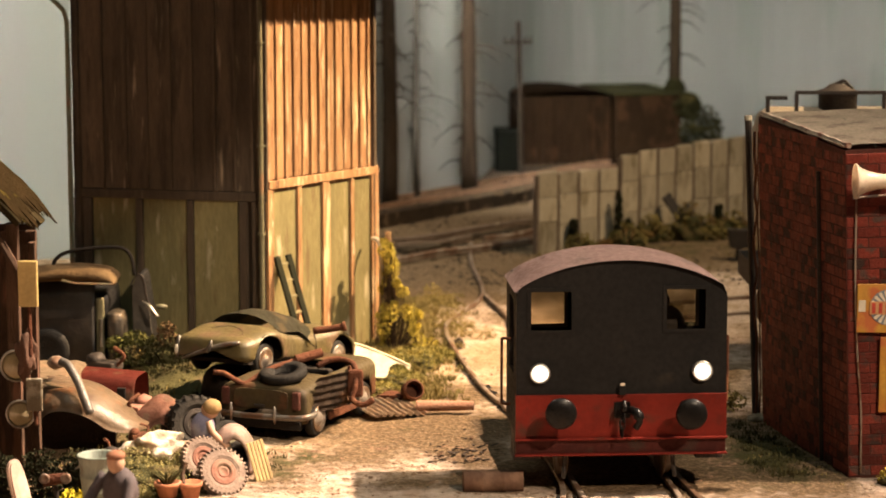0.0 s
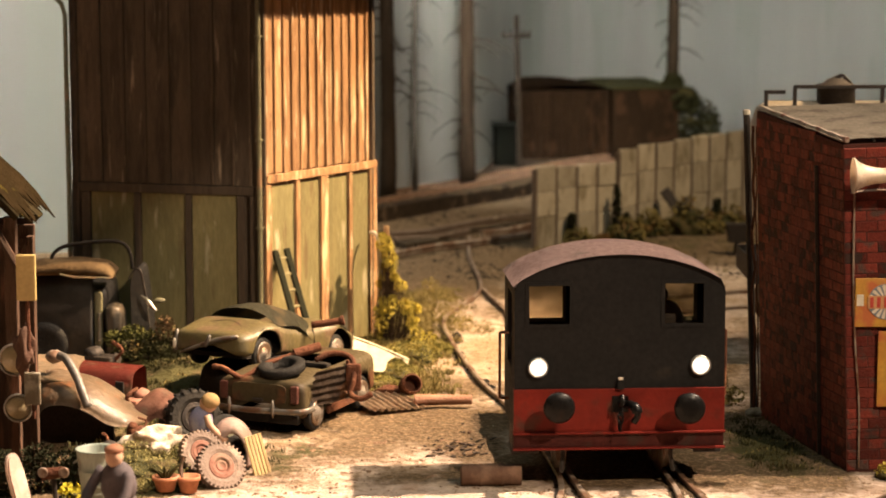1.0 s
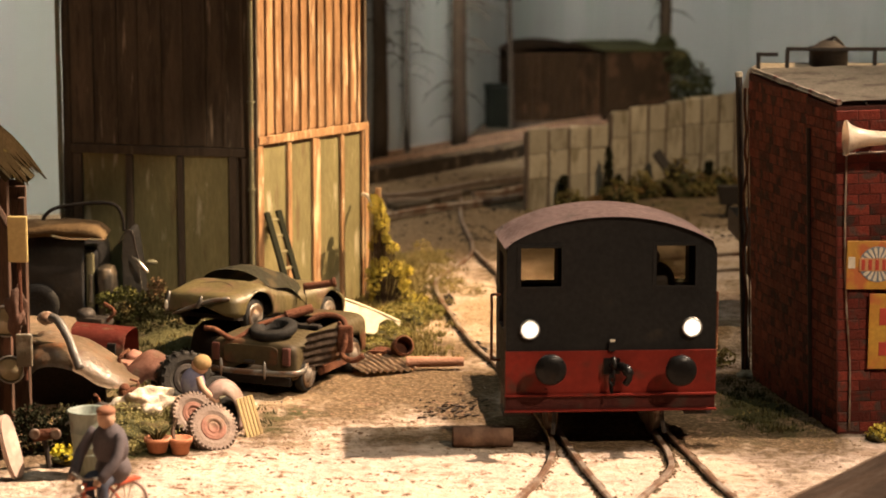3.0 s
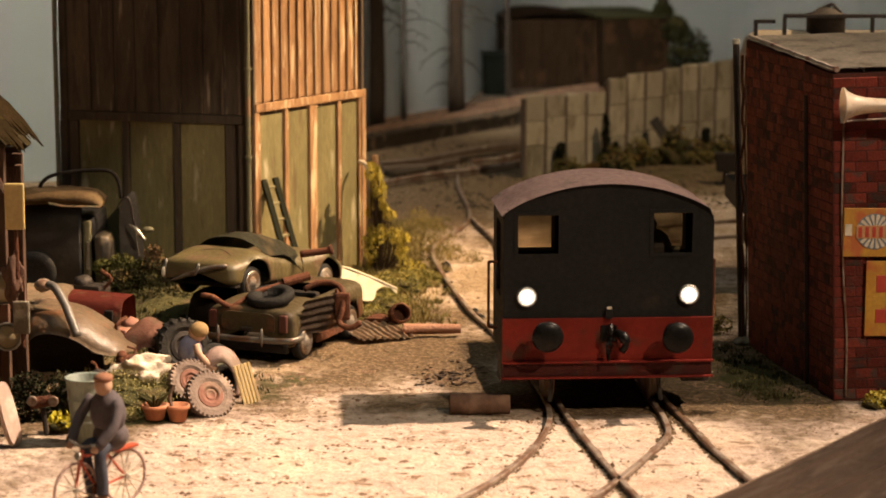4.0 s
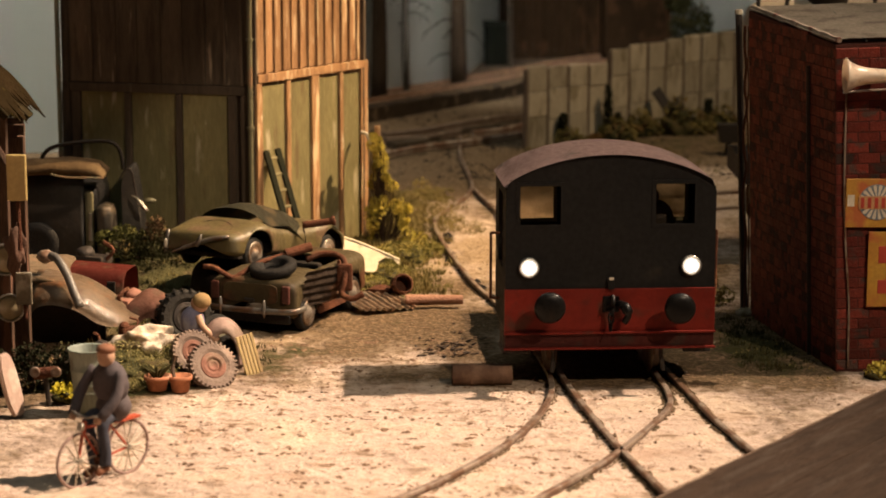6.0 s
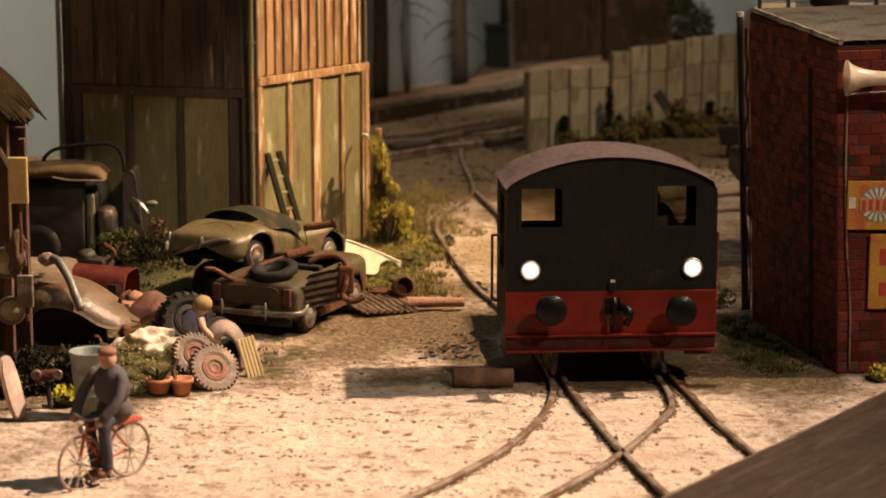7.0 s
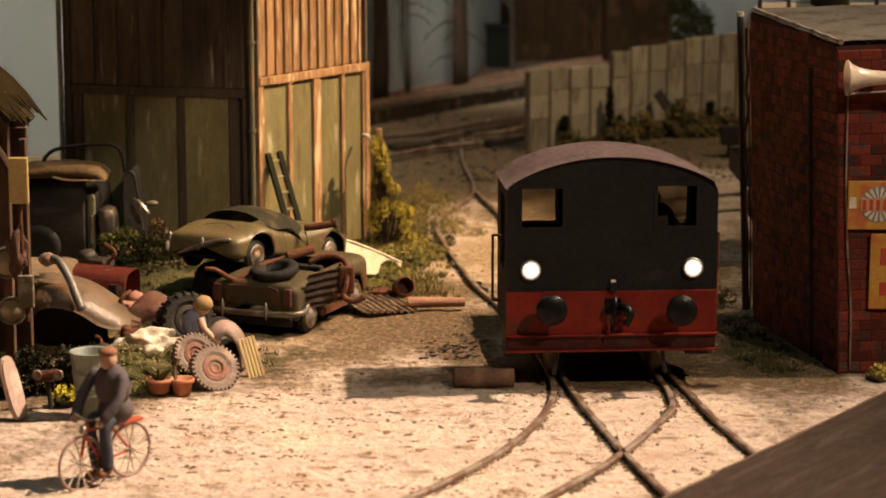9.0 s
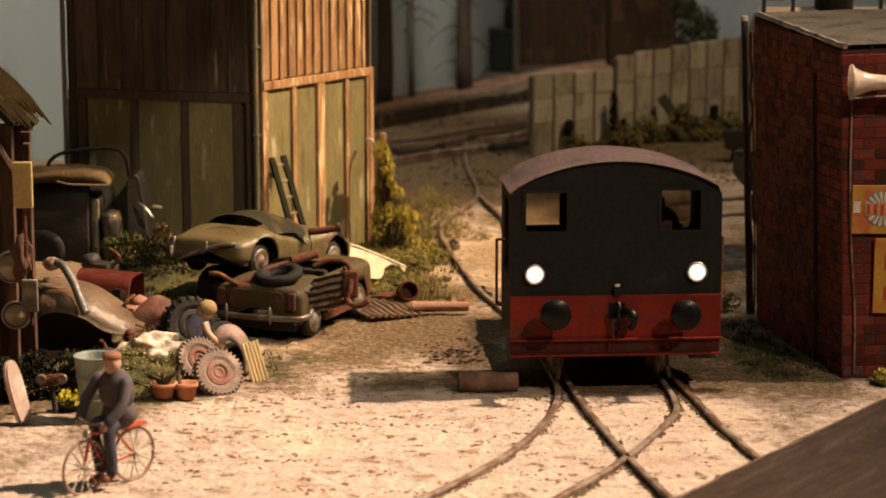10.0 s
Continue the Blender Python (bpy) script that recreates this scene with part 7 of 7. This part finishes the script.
def tank_wagon():
    ob = thing("tank_wagon", pose(16.5, 83, .3), "grey tank wagon with a dark top walkway and filler dome", "wagon")
    GREY = mat("pale_grey_tank_paint", (0.26, 0.22, 0.17), (0.20, 0.165, 0.125), .6, .5, .1, .1, (0.2, 0.15, 0.1), .12)
    bm = B()
    lathe(bm, [(0, -5.1), (1.5, -5.0), (2.2, -4.75), (2.4, -4.4), (2.4, 4.4), (2.2, 4.75), (1.5, 5.0), (0, 5.1)], 40, Matrix.Translation((0, 0, 6.65)) @ pose(0, 0, 0, 0, 90, 0))
    part("tank", bm, GREY, ob, "", True)
    bm = B()
    box(bm, -5.2, 5.2, -2.2, 2.2, 2.4, 3.3, None, .05)
    part("underframe", bm, DARKMETAL, ob)
    for x in (-3.4, 3.4):
        for y in (-1.6, 1.6):
            bm = B()
            lathe(bm, wheel_profile(1.1, .22), 24, Matrix.Translation((x, y, 1.25)) @ pose(0, 0, 0, 90, 0, 0))
            part("wheel", bm, STEEL, ob, "", True)
        bm = B()
        rod(bm, (x, -1.7, 1.25), (x, 1.7, 1.25), .15)
        part("axle", bm, DARKMETAL, ob)
        bm = B()
        box(bm, x - .3, x + .3, -1.9, 1.9, 1.2, 2.5)
        part("axle_guard", bm, DARKMETAL, ob)
        bm = B()
        box(bm, x - .5, x + .5, -2, 2, 3.2, 4.9, None, .05)
        part("saddle", bm, DARKMETAL, ob)
    for k, (x, z) in enumerate(((-4.62, 9.45), (-3.55, 9.62), (-.3, 9.62), (2.4, 9.62))):
        bm = B()
        box(bm, x - .07, x + .07, -1.1, -.95, 8.6, z, None, .02)
        part("stanchion", bm, DARKMETAL, ob)
    for x0, x1, z in ((-4.7, -3.9, 9.45), (-3.6, 2.5, 9.65)):
        bm = B()
        box(bm, x0, x1, -1.12, -.95, z - .08, z + .06, None, .02)
        part("walkway_rail", bm, DARKMETAL, ob)
    bm = B()
    lathe(bm, [(.72, 8.9), (.72, 9.5), (.78, 9.52), (.78, 9.66), (.5, 9.74), (.3, 9.9), (0, 9.95)], 24, Matrix.Translation((-1.9, -.3, 0)))
    dome = part("filler_dome", bm, DARKMETAL, ob, "dark filler dome", True)
    bm = B()
    rod(bm, (-2.3, -.3, 9.75), (-1.7, -.4, 10.05), .07)
    rod(bm, (-1.7, -.4, 10.05), (-1.35, -.4, 9.72), .06)
    part("lever", bm, DARKMETAL, dome)


tank_wagon()


# ---- foreground timber ----
def edge_beam():
    ob = thing("timber_baulk", Matrix.Translation((5.15, 48.9, 0)) @ pose(0, 0, 0, 0, 0, 54.2), "heavy dark grained timber baulk beside the crossing tracks", "timber")
    GRAIN = mat("dark_grained_timber", (0.045, 0.0275, 0.0175), (0.026, 0.016, 0.0105), 1.2, .95, 0, .6, (0.05, 0.035, 0.025), .15, (.35, 3, 3))
    # lighter strip: the baulk's lit rim is put into its colour
    LIT_EDGE = mat("lit_timber_edge", (0.15, 0.10, 0.07), (0.10, 0.065, 0.045), 1.2, .85, 0, .5, (0.24, 0.17, 0.12), .15, (.5, 2, 2))
    n = 90
    for name, sec, material in (("edge", [(0, -.3), (0, .45), (-.05, .56), (-.2, .61), (-.24, .3), (-.24, -.3)], LIT_EDGE),
                                ("top", [(-.245, -.3), (-.245, .618), (-.8, .64), (-2.2, .65), (-2.215, .62), (-2.23, -.3)], GRAIN),
                                ("top", [(-2.24, -.3), (-2.24, .63), (-2.26, .655), (-4.6, .65), (-4.615, .62), (-4.63, -.3)], GRAIN),
                                ("top", [(-4.64, -.3), (-4.64, .62), (-4.66, .65), (-7, .6), (-7, -.3)], GRAIN)):
        bm = B()
        g = []
        for i in range(n + 1):
            x = -7 + 34 * i / n
            g.append([bm.verts.new((x, s + .05 * noise.noise(Vector((x * .8, 0, 0))), z + .02 * noise.noise(Vector((x * .6, s * 2, 4))) + .012 * noise.noise(Vector((x * 2.5, s * 5, 1))))) for s, z in sec])
        for i in range(n):
            for k in range(len(sec)):
                q = (k + 1) % len(sec)
                bm.faces.new((g[i][k], g[i + 1][k], g[i + 1][q], g[i][q]))
        bm.faces.new(g[0]), bm.faces.new(g[-1])
        part(name, bm, material, ob)


edge_beam()


# ---- bicycle and figurines ----
def figurine(name, m, lumps, limbs, mats, label):
    """A plain toy figure in one mesh; each lump or limb names its material."""
    bm = B()
    index = []
    for at, size, k in lumps:
        n0 = len(bm.faces)
        blob(bm, at, size, .06, len(index), 3)
        index += [k] * (len(bm.faces) - n0)
    for pts, r, k in limbs:
        n0 = len(bm.faces)
        tube(bm, curve_pts(pts, 4), r, 8)
        index += [k] * (len(bm.faces) - n0)
    ob = part(name, bm, mats[0], None, "", True)
    for extra in mats[1:]:
        ob.data.materials.append(extra)
    ob.data.polygons.foreach_set("material_index", index)
    ob.matrix_local = scaled(m)
    return tagged(ob, label, "figurine")


SKIN = mat("painted_toy_skin", (0.50, 0.31, 0.21), (0.45, 0.27, 0.18), 2, .6, 0, 0)
HAIR = mat("painted_toy_yellow", (0.29, 0.19, 0.085), (0.22, 0.14, 0.06), 2, .8, 0, 0)
NAVY = mat("painted_toy_blue", (0.13, 0.12, 0.18), (0.17, 0.16, 0.22), 2, .6, 0, 0, (0.2, 0.19, 0.22), .15)
COAT = mat("painted_toy_grey_coat", (0.105, 0.085, 0.085), (0.075, 0.062, 0.065), 1.5, .75, 0, .1)
TROUS = mat("painted_toy_dark_blue", (0.055, 0.058, 0.075), (0.045, 0.045, 0.06), 2, .7, 0, 0)
CAP = mat("painted_toy_brown_cap", (0.26, 0.12, 0.07), (0.2, 0.09, 0.05), 2, .7, 0, 0)
figurine("seated_figurine", on(-7.2, 63.6, .62), [((.22, 0, 1.14), (.27, .25, .27), 1), ((.27, -.05, 1.22), (.28, .27, .25), 0), ((-.02, 0, .58), (.36, .3, .48), 2), ((.0, .05, .2), (.26, .24, .22), 3)],
         [([(.18, -.2, .82), (.32, -.3, .5), (.75, -.35, .08)], .10, 1), ([(.1, .05, .2), (.6, -.1, .2), (.8, -.15, -.2)], .13, 3), ([(-.1, .2, .8), (.1, .25, .4), (.5, .2, .1)], .1, 1)],
         [HAIR, SKIN, NAVY, CONCRETE], "small painted toy figurine with yellow hair sitting on scrap")


def bicycle():
    m = pose(-8.62, 51.2, 0, 0, 0, 51)
    ob = thing("bicycle", m, "red model bicycle with thin spoked wheels standing on sand", "bicycle")
    REDF = mat("red_bicycle_enamel", (0.42, 0.075, 0.03), (0.36, 0.06, 0.025), 1.5, .5, 0, 0)
    R = .66
    for x in (0, 1.62):
        c = Vector((x, 0, R))
        bm = B()
        ring = [(c.x + R * math.cos(a), 0, c.z + R * math.sin(a)) for a in np.linspace(0, 2 * math.pi, 40)]
        tube(bm, ring, .04, 6)
        wh = part("wheel", bm, mat("bicycle_tyre", (0.36, 0.24, 0.20), (0.27, 0.18, 0.15), 2, .8) if x == 0 else bpy.data.materials["bicycle_tyre"], ob, "thin dark tyre", True)
        bm = B()
        for k in range(14):
            a = 2 * math.pi * k / 14
            rod(bm, (c.x, (.05 if k % 2 else -.05), c.z), (c.x + R * math.cos(a), 0, c.z + R * math.sin(a)), .019, .019, 4)
        part("spoke_set", bm, WHITE, wh)["kind"] = "stuff"
        bm = B()
        rod(bm, (c.x, -.1, c.z), (c.x, .1, c.z), .06)
        part("hub", bm, CHROME, wh)
    def fr(name, a, b, r=.035):
        bm = B()
        rod(bm, (a[0] * .862, *a[1:]), (b[0] * .862, *b[1:]), r, r, 6)
        part(name, bm, REDF, ob)
    fr("fork", (0, 0, R), (.2, 0, 1.35), .045)
    fr("head_tube", (.18, 0, 1.22), (.28, 0, 1.6), .06)
    fr("down_tube", (.22, 0, 1.3), (.8, 0, .55))
    fr("top_tube", (.25, 0, 1.45), (1.2, 0, 1.35))
    fr("seat_tube", (.85, 0, .55), (1.28, 0, 1.5))
    fr("chain_stay", (.8, 0, .55), (1.88, 0, R))
    fr("seat_stay", (1.2, 0, 1.35), (1.88, 0, R))
    bm = B()
    tube(bm, curve_pts([(.42, -.45, 1.72), (.2, -.4, 1.78), (.26, 0, 1.68), (.2, .4, 1.78), (.42, .45, 1.72)], 4), .035, 6)
    part("handlebar", bm, CHROME, ob)
    bm = B()
    blob(bm, (1.12, 0, 1.5), (.25, .14, .08), .05, 2)
    part("saddle", bm, RUBBER, ob, "", True)
    bm = B()
    box(bm, 1.15, 1.98, -.12, .12, 1.36, 1.42, None, .01)
    part("carrier", bm, REDF, ob)
    bm = B()
    for a in (0, math.pi):
        rod(bm, (.69, .12 * math.cos(a), .55), (.69 + .25 * math.cos(a), .12 * math.cos(a), .5 - .15 * math.cos(a)), .03, .03, 6)
    rod(bm, (.69, -.04, .55), (.69, .04, .55), .16, .16, 16)
    part("crank", bm, RUST, ob)
    bm = B()
    rod(bm, (.06, -.1, 1.5), (-.02, -.1, 1.52), .1, .1, 10)
    part("lamp", bm, CHROME, ob)
    figurine("rider_figurine", m @ Matrix.Translation((-.12, 0, -.13)), [((1.1, 0, 3.2), (.22, .21, .28), 0), ((1.1, 0, 3.36), (.24, .23, .14), 1), ((1.22, 0, 2.5), (.36, .52, .58), 2), ((1.3, 0, 1.92), (.40, .48, .40), 2)],
             [([(1.15, -.46, 2.85), (.85, -.6, 2.3), (.45, -.44, 1.82)], .14, 2), ([(1.15, .46, 2.85), (.8, .6, 2.3), (.4, .44, 1.82)], .14, 2),
              ([(1.3, -.16, 1.75), (.75, -.22, 1.6), (.82, -.2, .85), (.8, -.2, .55)], .15, 3), ([(1.3, .16, 1.75), (.7, .22, 1.7), (.75, .2, 1.0), (.85, .2, .5)], .15, 3),
              ([(.9, -.18, .5), (.55, -.18, .42)], .1, 1), ([(.85, .18, .4), (.5, .18, .34)], .1, 1), ([(.42, -.42, 1.84), (.36, -.42, 1.72)], .09, 0), ([(.38, .42, 1.84), (.3, .42, 1.72)], .09, 0)],
             [SKIN, CAP, COAT, TROUS], "plain toy figurine in a dark coat seated on the bicycle")


bicycle()


# ---- gravel, debris, grass ----
def lump(bm, x, y, s, rng):
    """A flat uneven crumb on the ground."""
    z = hill(x, y)
    a0 = rng.uniform(0, 6.3)
    rim = [bm.verts.new((x + s * rng.uniform(.6, 1.4) * math.cos(a0 + a), y + s * rng.uniform(.6, 1.4) * math.sin(a0 + a), z - .02)) for a in (0, 1.3, 2.6, 3.9, 5.1)]
    top = bm.verts.new((x + s * rng.uniform(-.3, .3), y, z + s * rng.uniform(.2, .75)))
    for i in range(5):
        bm.faces.new((rim[i], rim[(i + 1) % 5], top))


CRUMB = mat("brown_soil_crumb", (0.22, 0.14, 0.088), (0.14, 0.09, 0.057), 2, .95, 0, .4)


def debris():
    rng = random.Random(41)
    for name, material, count, size, label in (("gravel", SAND, 1300, .05, "scattered pale gravel and sand lumps"), ("debris", CRUMB, 1500, .06, "scattered dark twigs and dirt crumbs"), ("pale_chips", WHITE, 420, .036, "scattered pale stone chips")):
        bm = B()
        for _ in range(count):
            y = 47 + 45 * rng.random() ** 1.3
            x = rng.uniform(-.19, .20) * y
            if (material == SAND and soil_shade_at(x, y) > .3) or noise.noise(Vector((x * .8, y * .6, size * 90))) < (.12 if name == "debris" else -.1):
                continue
            s = size * rng.uniform(.4, 1.6)
            lump(bm, x, y, s, rng)
        tagged(part(name, bm, material), label, "debris", kind="stuff")
    # dirt along the rails
    bm = B()
    for _ in range(17000):
        line = LINES[rng.choice((0, 0, 1, 2, 3, 3, 3, 4, 5))]
        k = rng.randrange(len(line) - 1)
        p = line[k].lerp(line[k + 1], rng.random())
        side = rng.choice((-1, 1))
        if noise.noise(p * .9 + Vector((side * 5, 0, 0))) < -.12:
            continue
        x, y = p.x + side * (.05 + abs(rng.gauss(0, .07))), p.y
        lump(bm, x, y, rng.uniform(.02, .07), rng)
    for _ in range(2600):
        line = LINES[rng.choice((1, 2, 3, 3))]
        k = rng.randrange(len(line) - 1)
        p = line[k].lerp(line[k + 1], rng.random())
        side = rng.choice((-1, 1))
        if p.y > 63 or noise.noise(p * .7 + Vector((side * 9, 0, 2))) < .0:
            continue
        lump(bm, p.x + side * (.1 + abs(rng.gauss(0, .06))), p.y, rng.uniform(.05, .13), rng)
    tagged(part("track_dirt", bm, EARTH), "dark oily crumbs along the rails", "debris", kind="stuff")
    bm = B()
    for _ in range(420):
        f = rng.random()
        p = Vector((.15 + .25 * f + abs(rng.gauss(0, .12)), 85.5 - 13 * f))
        if noise.noise(Vector((p.x * 2, p.y * .55, 12))) > .02:
            lump(bm, p.x + .12 + 1.55 * max(0, 80 - p.y) / 8, p.y, rng.uniform(.05, .17), rng)
    tagged(part("coal_lumps", bm, MATT_BLACK), "black coal lumps lying beside the curving rail", "debris", kind="stuff")
    bm = B()
    for _ in range(60):
        x, y, a = rng.gauss(.35, .6), rng.gauss(66.2, .8), rng.uniform(0, 6.3)
        w, d, t = .03 + .16 * rng.random() ** 2.5, rng.uniform(.02, .07), rng.uniform(-.5, .5)
        m = Matrix.Translation((x, y, hill(x, y) + .05)) @ Euler((t, rng.uniform(-.3, .3), a)).to_matrix().to_4x4()
        box(bm, -w, w, -d, d, -.012, .012, m)
    tagged(part("scrap_flakes", bm, DARKSHEET), "dark rusty flakes of scrap on the dirt", "debris", kind="stuff")
    # crumbs of soil and chips over the middle of the yard
    for name, material, count, size, label in (("soil_crumbs", CRUMB, 11000, .042, "scattered crumbs of brown soil"), ("sand_lumps", SAND, 1500, .06, "loose lumps of sand"), ("scrap_chips", DARKMETAL, 260, .07, "small dark scrap chips")):
        bm = B()
        for _ in range(count):
            y = rng.uniform(48, 88)
            x = rng.uniform(-.17, .19) * y
            grow = near(x, y, -.5, 67, 6, 6) + .5 * near(x, y, -2, 56, 9, 5)
            if noise.noise(Vector((x * .7, y * .5, 31 + size * 50))) + .35 * grow < (.42 if y < 60 else .2) or (material == SAND and soil_shade_at(x, y) > .3):
                continue
            lump(bm, x, y, size * rng.uniform(.3, 1.5), rng)
        tagged(part(name, bm, material), label, "debris", kind="stuff")
    # loose clusters of clods trodden into the sand
    bm = B()
    for _ in range(420):
        cy = 48.5 + 19 * rng.random() ** 1.2
        cx = rng.uniform(-.17, .13) * cy
        if abs(cx - 4.8) < 2.2 and rng.random() < .75:
            continue
        turn, reach = rng.gauss(0, .18), rng.uniform(.06, .34)
        for _ in range(rng.randint(4, 22)):
            d = rng.gauss(0, 1) * reach
            e = rng.gauss(0, .3) * reach
            lump(bm, cx + d * math.cos(turn) - e * math.sin(turn), cy + d * math.sin(turn) + e * math.cos(turn), .02 + .10 * rng.random() ** 2.2, rng)
    for v in bm.verts:
        v.co.z = hill(v.co.x, v.co.y) + .62 * (v.co.z - hill(v.co.x, v.co.y))
    tagged(part("trodden_clods", bm, mat("trodden_clod", (0.24, 0.15, 0.095), (0.13, 0.08, 0.05), 1.3, .95, 0, .4)), "clusters of brown clods trodden into the sand", "debris", kind="stuff")
    bm = B()
    for _ in range(3000):
        y = rng.uniform(98, 121)
        x = rng.uniform(-.08, .15) * y
        if noise.noise(Vector((x * .4, y * .3, 60))) > -.1:
            lump(bm, x, y, rng.uniform(.03, .13), rng)
    for _ in range(3800):
        f = rng.random()
        e = (Vector((-12, 112)).lerp(Vector((4.9, 132)), f * 2) if f < .5 else Vector((4.9, 132)).lerp(Vector((20, 147)), f * 2 - 1)) + Vector((rng.uniform(-.5, .5), rng.uniform(-1.2, 5)))
        z = .72 if e.y > 119 + (e.x + 3.8) * 1.45 else 0
        c = [bm.verts.new((e.x + rng.uniform(-.2, .2), e.y + rng.uniform(-.2, .2), z)) for _ in range(3)] + [bm.verts.new((e.x, e.y, z + rng.uniform(.05, .22)))]
        for t in ((0, 1, 3), (1, 2, 3), (2, 0, 3)):
            bm.faces.new([c[q] for q in t])
    tagged(part("far_rubble", bm, EARTH), "dark rubble and clods behind the yard", "debris", kind="stuff")
    bm = B()
    for _ in range(1700):
        y = rng.uniform(99, 124)
        x = rng.uniform(-.06, .15) * y
        if noise.noise(Vector((x * .5, y * .25, 80))) > -.05:
            lump(bm, x, y, rng.uniform(.05, .2), rng)
    tagged(part("dark_clods", bm, mat("black_ballast", (0.032, 0.023, 0.015), (0.05, 0.035, 0.022), 2, .95)), "dark clods and ballast behind the yard", "debris", kind="stuff")
    bm = B()
    for _ in range(330):
        a = rng.random()
        if a < .16:
            x, y = rng.uniform(-12, -6.5), rng.uniform(61, 80)
        elif a < .7:
            x, y = rng.uniform(-4, .5), rng.uniform(73, 90)
        elif a < .85:
            x, y = rng.uniform(8.5, 13), rng.uniform(62, 76)
        else:
            x, y = rng.uniform(4, 16), rng.uniform(90, 113)
        tall = .35 if .7 <= a < .85 else 1.0
        blades(bm, (x, y), rng.uniform(.15, .5), rng.randint(8, 26), rng.uniform(.12, .32) * tall, rng)
    for _ in range(1000):
        f = rng.random()
        x, y = -3.2 + 3.0 * f + rng.gauss(0, .7), rng.uniform(74, 96)
        if x < -.3 - .04 * (y - 74) or y > 88:
            blades(bm, (x, y), rng.uniform(.2, .6), rng.randint(14, 34), rng.uniform(.08, .26), rng)
    tagged(part("grass", bm, STRAW), "sparse dry grass tufts", "grass", kind="stuff")
    bm = B()
    for _ in range(420):
        a = rng.random()
        if a < .8:
            x, y = rng.gauss(-8.6, 1.5), rng.uniform(61, 79)
        else:
            x, y = rng.uniform(9, 11), rng.uniform(63, 70)
        blades(bm, (x, y), rng.uniform(.15, .5), rng.randint(10, 26), rng.uniform(.08, .2), rng)
    tagged(part("moss_tufts", bm, MOSS), "short mossy green tufts", "grass", kind="stuff")


debris()


# ---- bricks of the hut, the nearest as single pieces ----
def hut_bricks():
    bw, bh, gap = .64, .305, .018
    meshes = {}

    def brick_mesh(w, material):
        key = (round(w, 2), material.name)
        if key not in meshes:
            bm = B()
            box(bm, 0, w - gap, -.05, .12, 0, bh - gap)
            for v in bm.verts:
                v.co += Vector((random.uniform(-.012, .012), 0, random.uniform(-.008, .008)))
            bmesh.ops.bevel(bm, geom=[e for e in bm.edges if all(v.co.y < 0 for v in e.verts)], offset=.02, segments=1, affect="EDGES")
            bmesh.ops.scale(bm, vec=(K, K, K), verts=bm.verts)
            me = bpy.data.meshes.new("brick")
            bm.to_mesh(me)
            bm.free()
            me.materials.append(material)
            meshes[key] = me
        return meshes[key]

    rests = (B(), B())
    rng = random.Random(14)
    singles = 0
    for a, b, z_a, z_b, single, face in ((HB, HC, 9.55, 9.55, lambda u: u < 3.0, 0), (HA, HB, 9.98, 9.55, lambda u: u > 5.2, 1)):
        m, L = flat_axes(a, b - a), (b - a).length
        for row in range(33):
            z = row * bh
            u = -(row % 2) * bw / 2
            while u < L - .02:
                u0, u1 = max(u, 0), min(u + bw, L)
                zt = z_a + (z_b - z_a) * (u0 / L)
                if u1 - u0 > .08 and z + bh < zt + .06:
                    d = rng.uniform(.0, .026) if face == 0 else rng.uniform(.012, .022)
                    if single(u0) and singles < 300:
                        ob = new("brick", brick_mesh(u1 - u0, (BRICK, BRICK_SHADED_SOOTY)[face]))
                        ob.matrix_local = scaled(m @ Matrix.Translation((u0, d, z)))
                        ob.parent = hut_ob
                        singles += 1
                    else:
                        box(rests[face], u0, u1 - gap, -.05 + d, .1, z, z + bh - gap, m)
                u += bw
    # front wall brick, then the copy toned for the shaded side wall
    for rest, material in zip(rests, (BRICK, BRICK_SHADED_SOOTY)):
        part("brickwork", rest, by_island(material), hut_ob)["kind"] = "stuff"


def by_island(material):
    """The same material, varied from piece to piece of one mesh."""
    m = material.copy()
    nt = m.node_tree
    geo = nt.nodes.new("ShaderNodeNewGeometry")
    for node in list(nt.nodes):
        if node.bl_idname == "ShaderNodeObjectInfo":
            for link in list(node.outputs["Random"].links):
                nt.links.new(geo.outputs["Random Per Island"], link.to_socket)
    return m


hut_bricks()
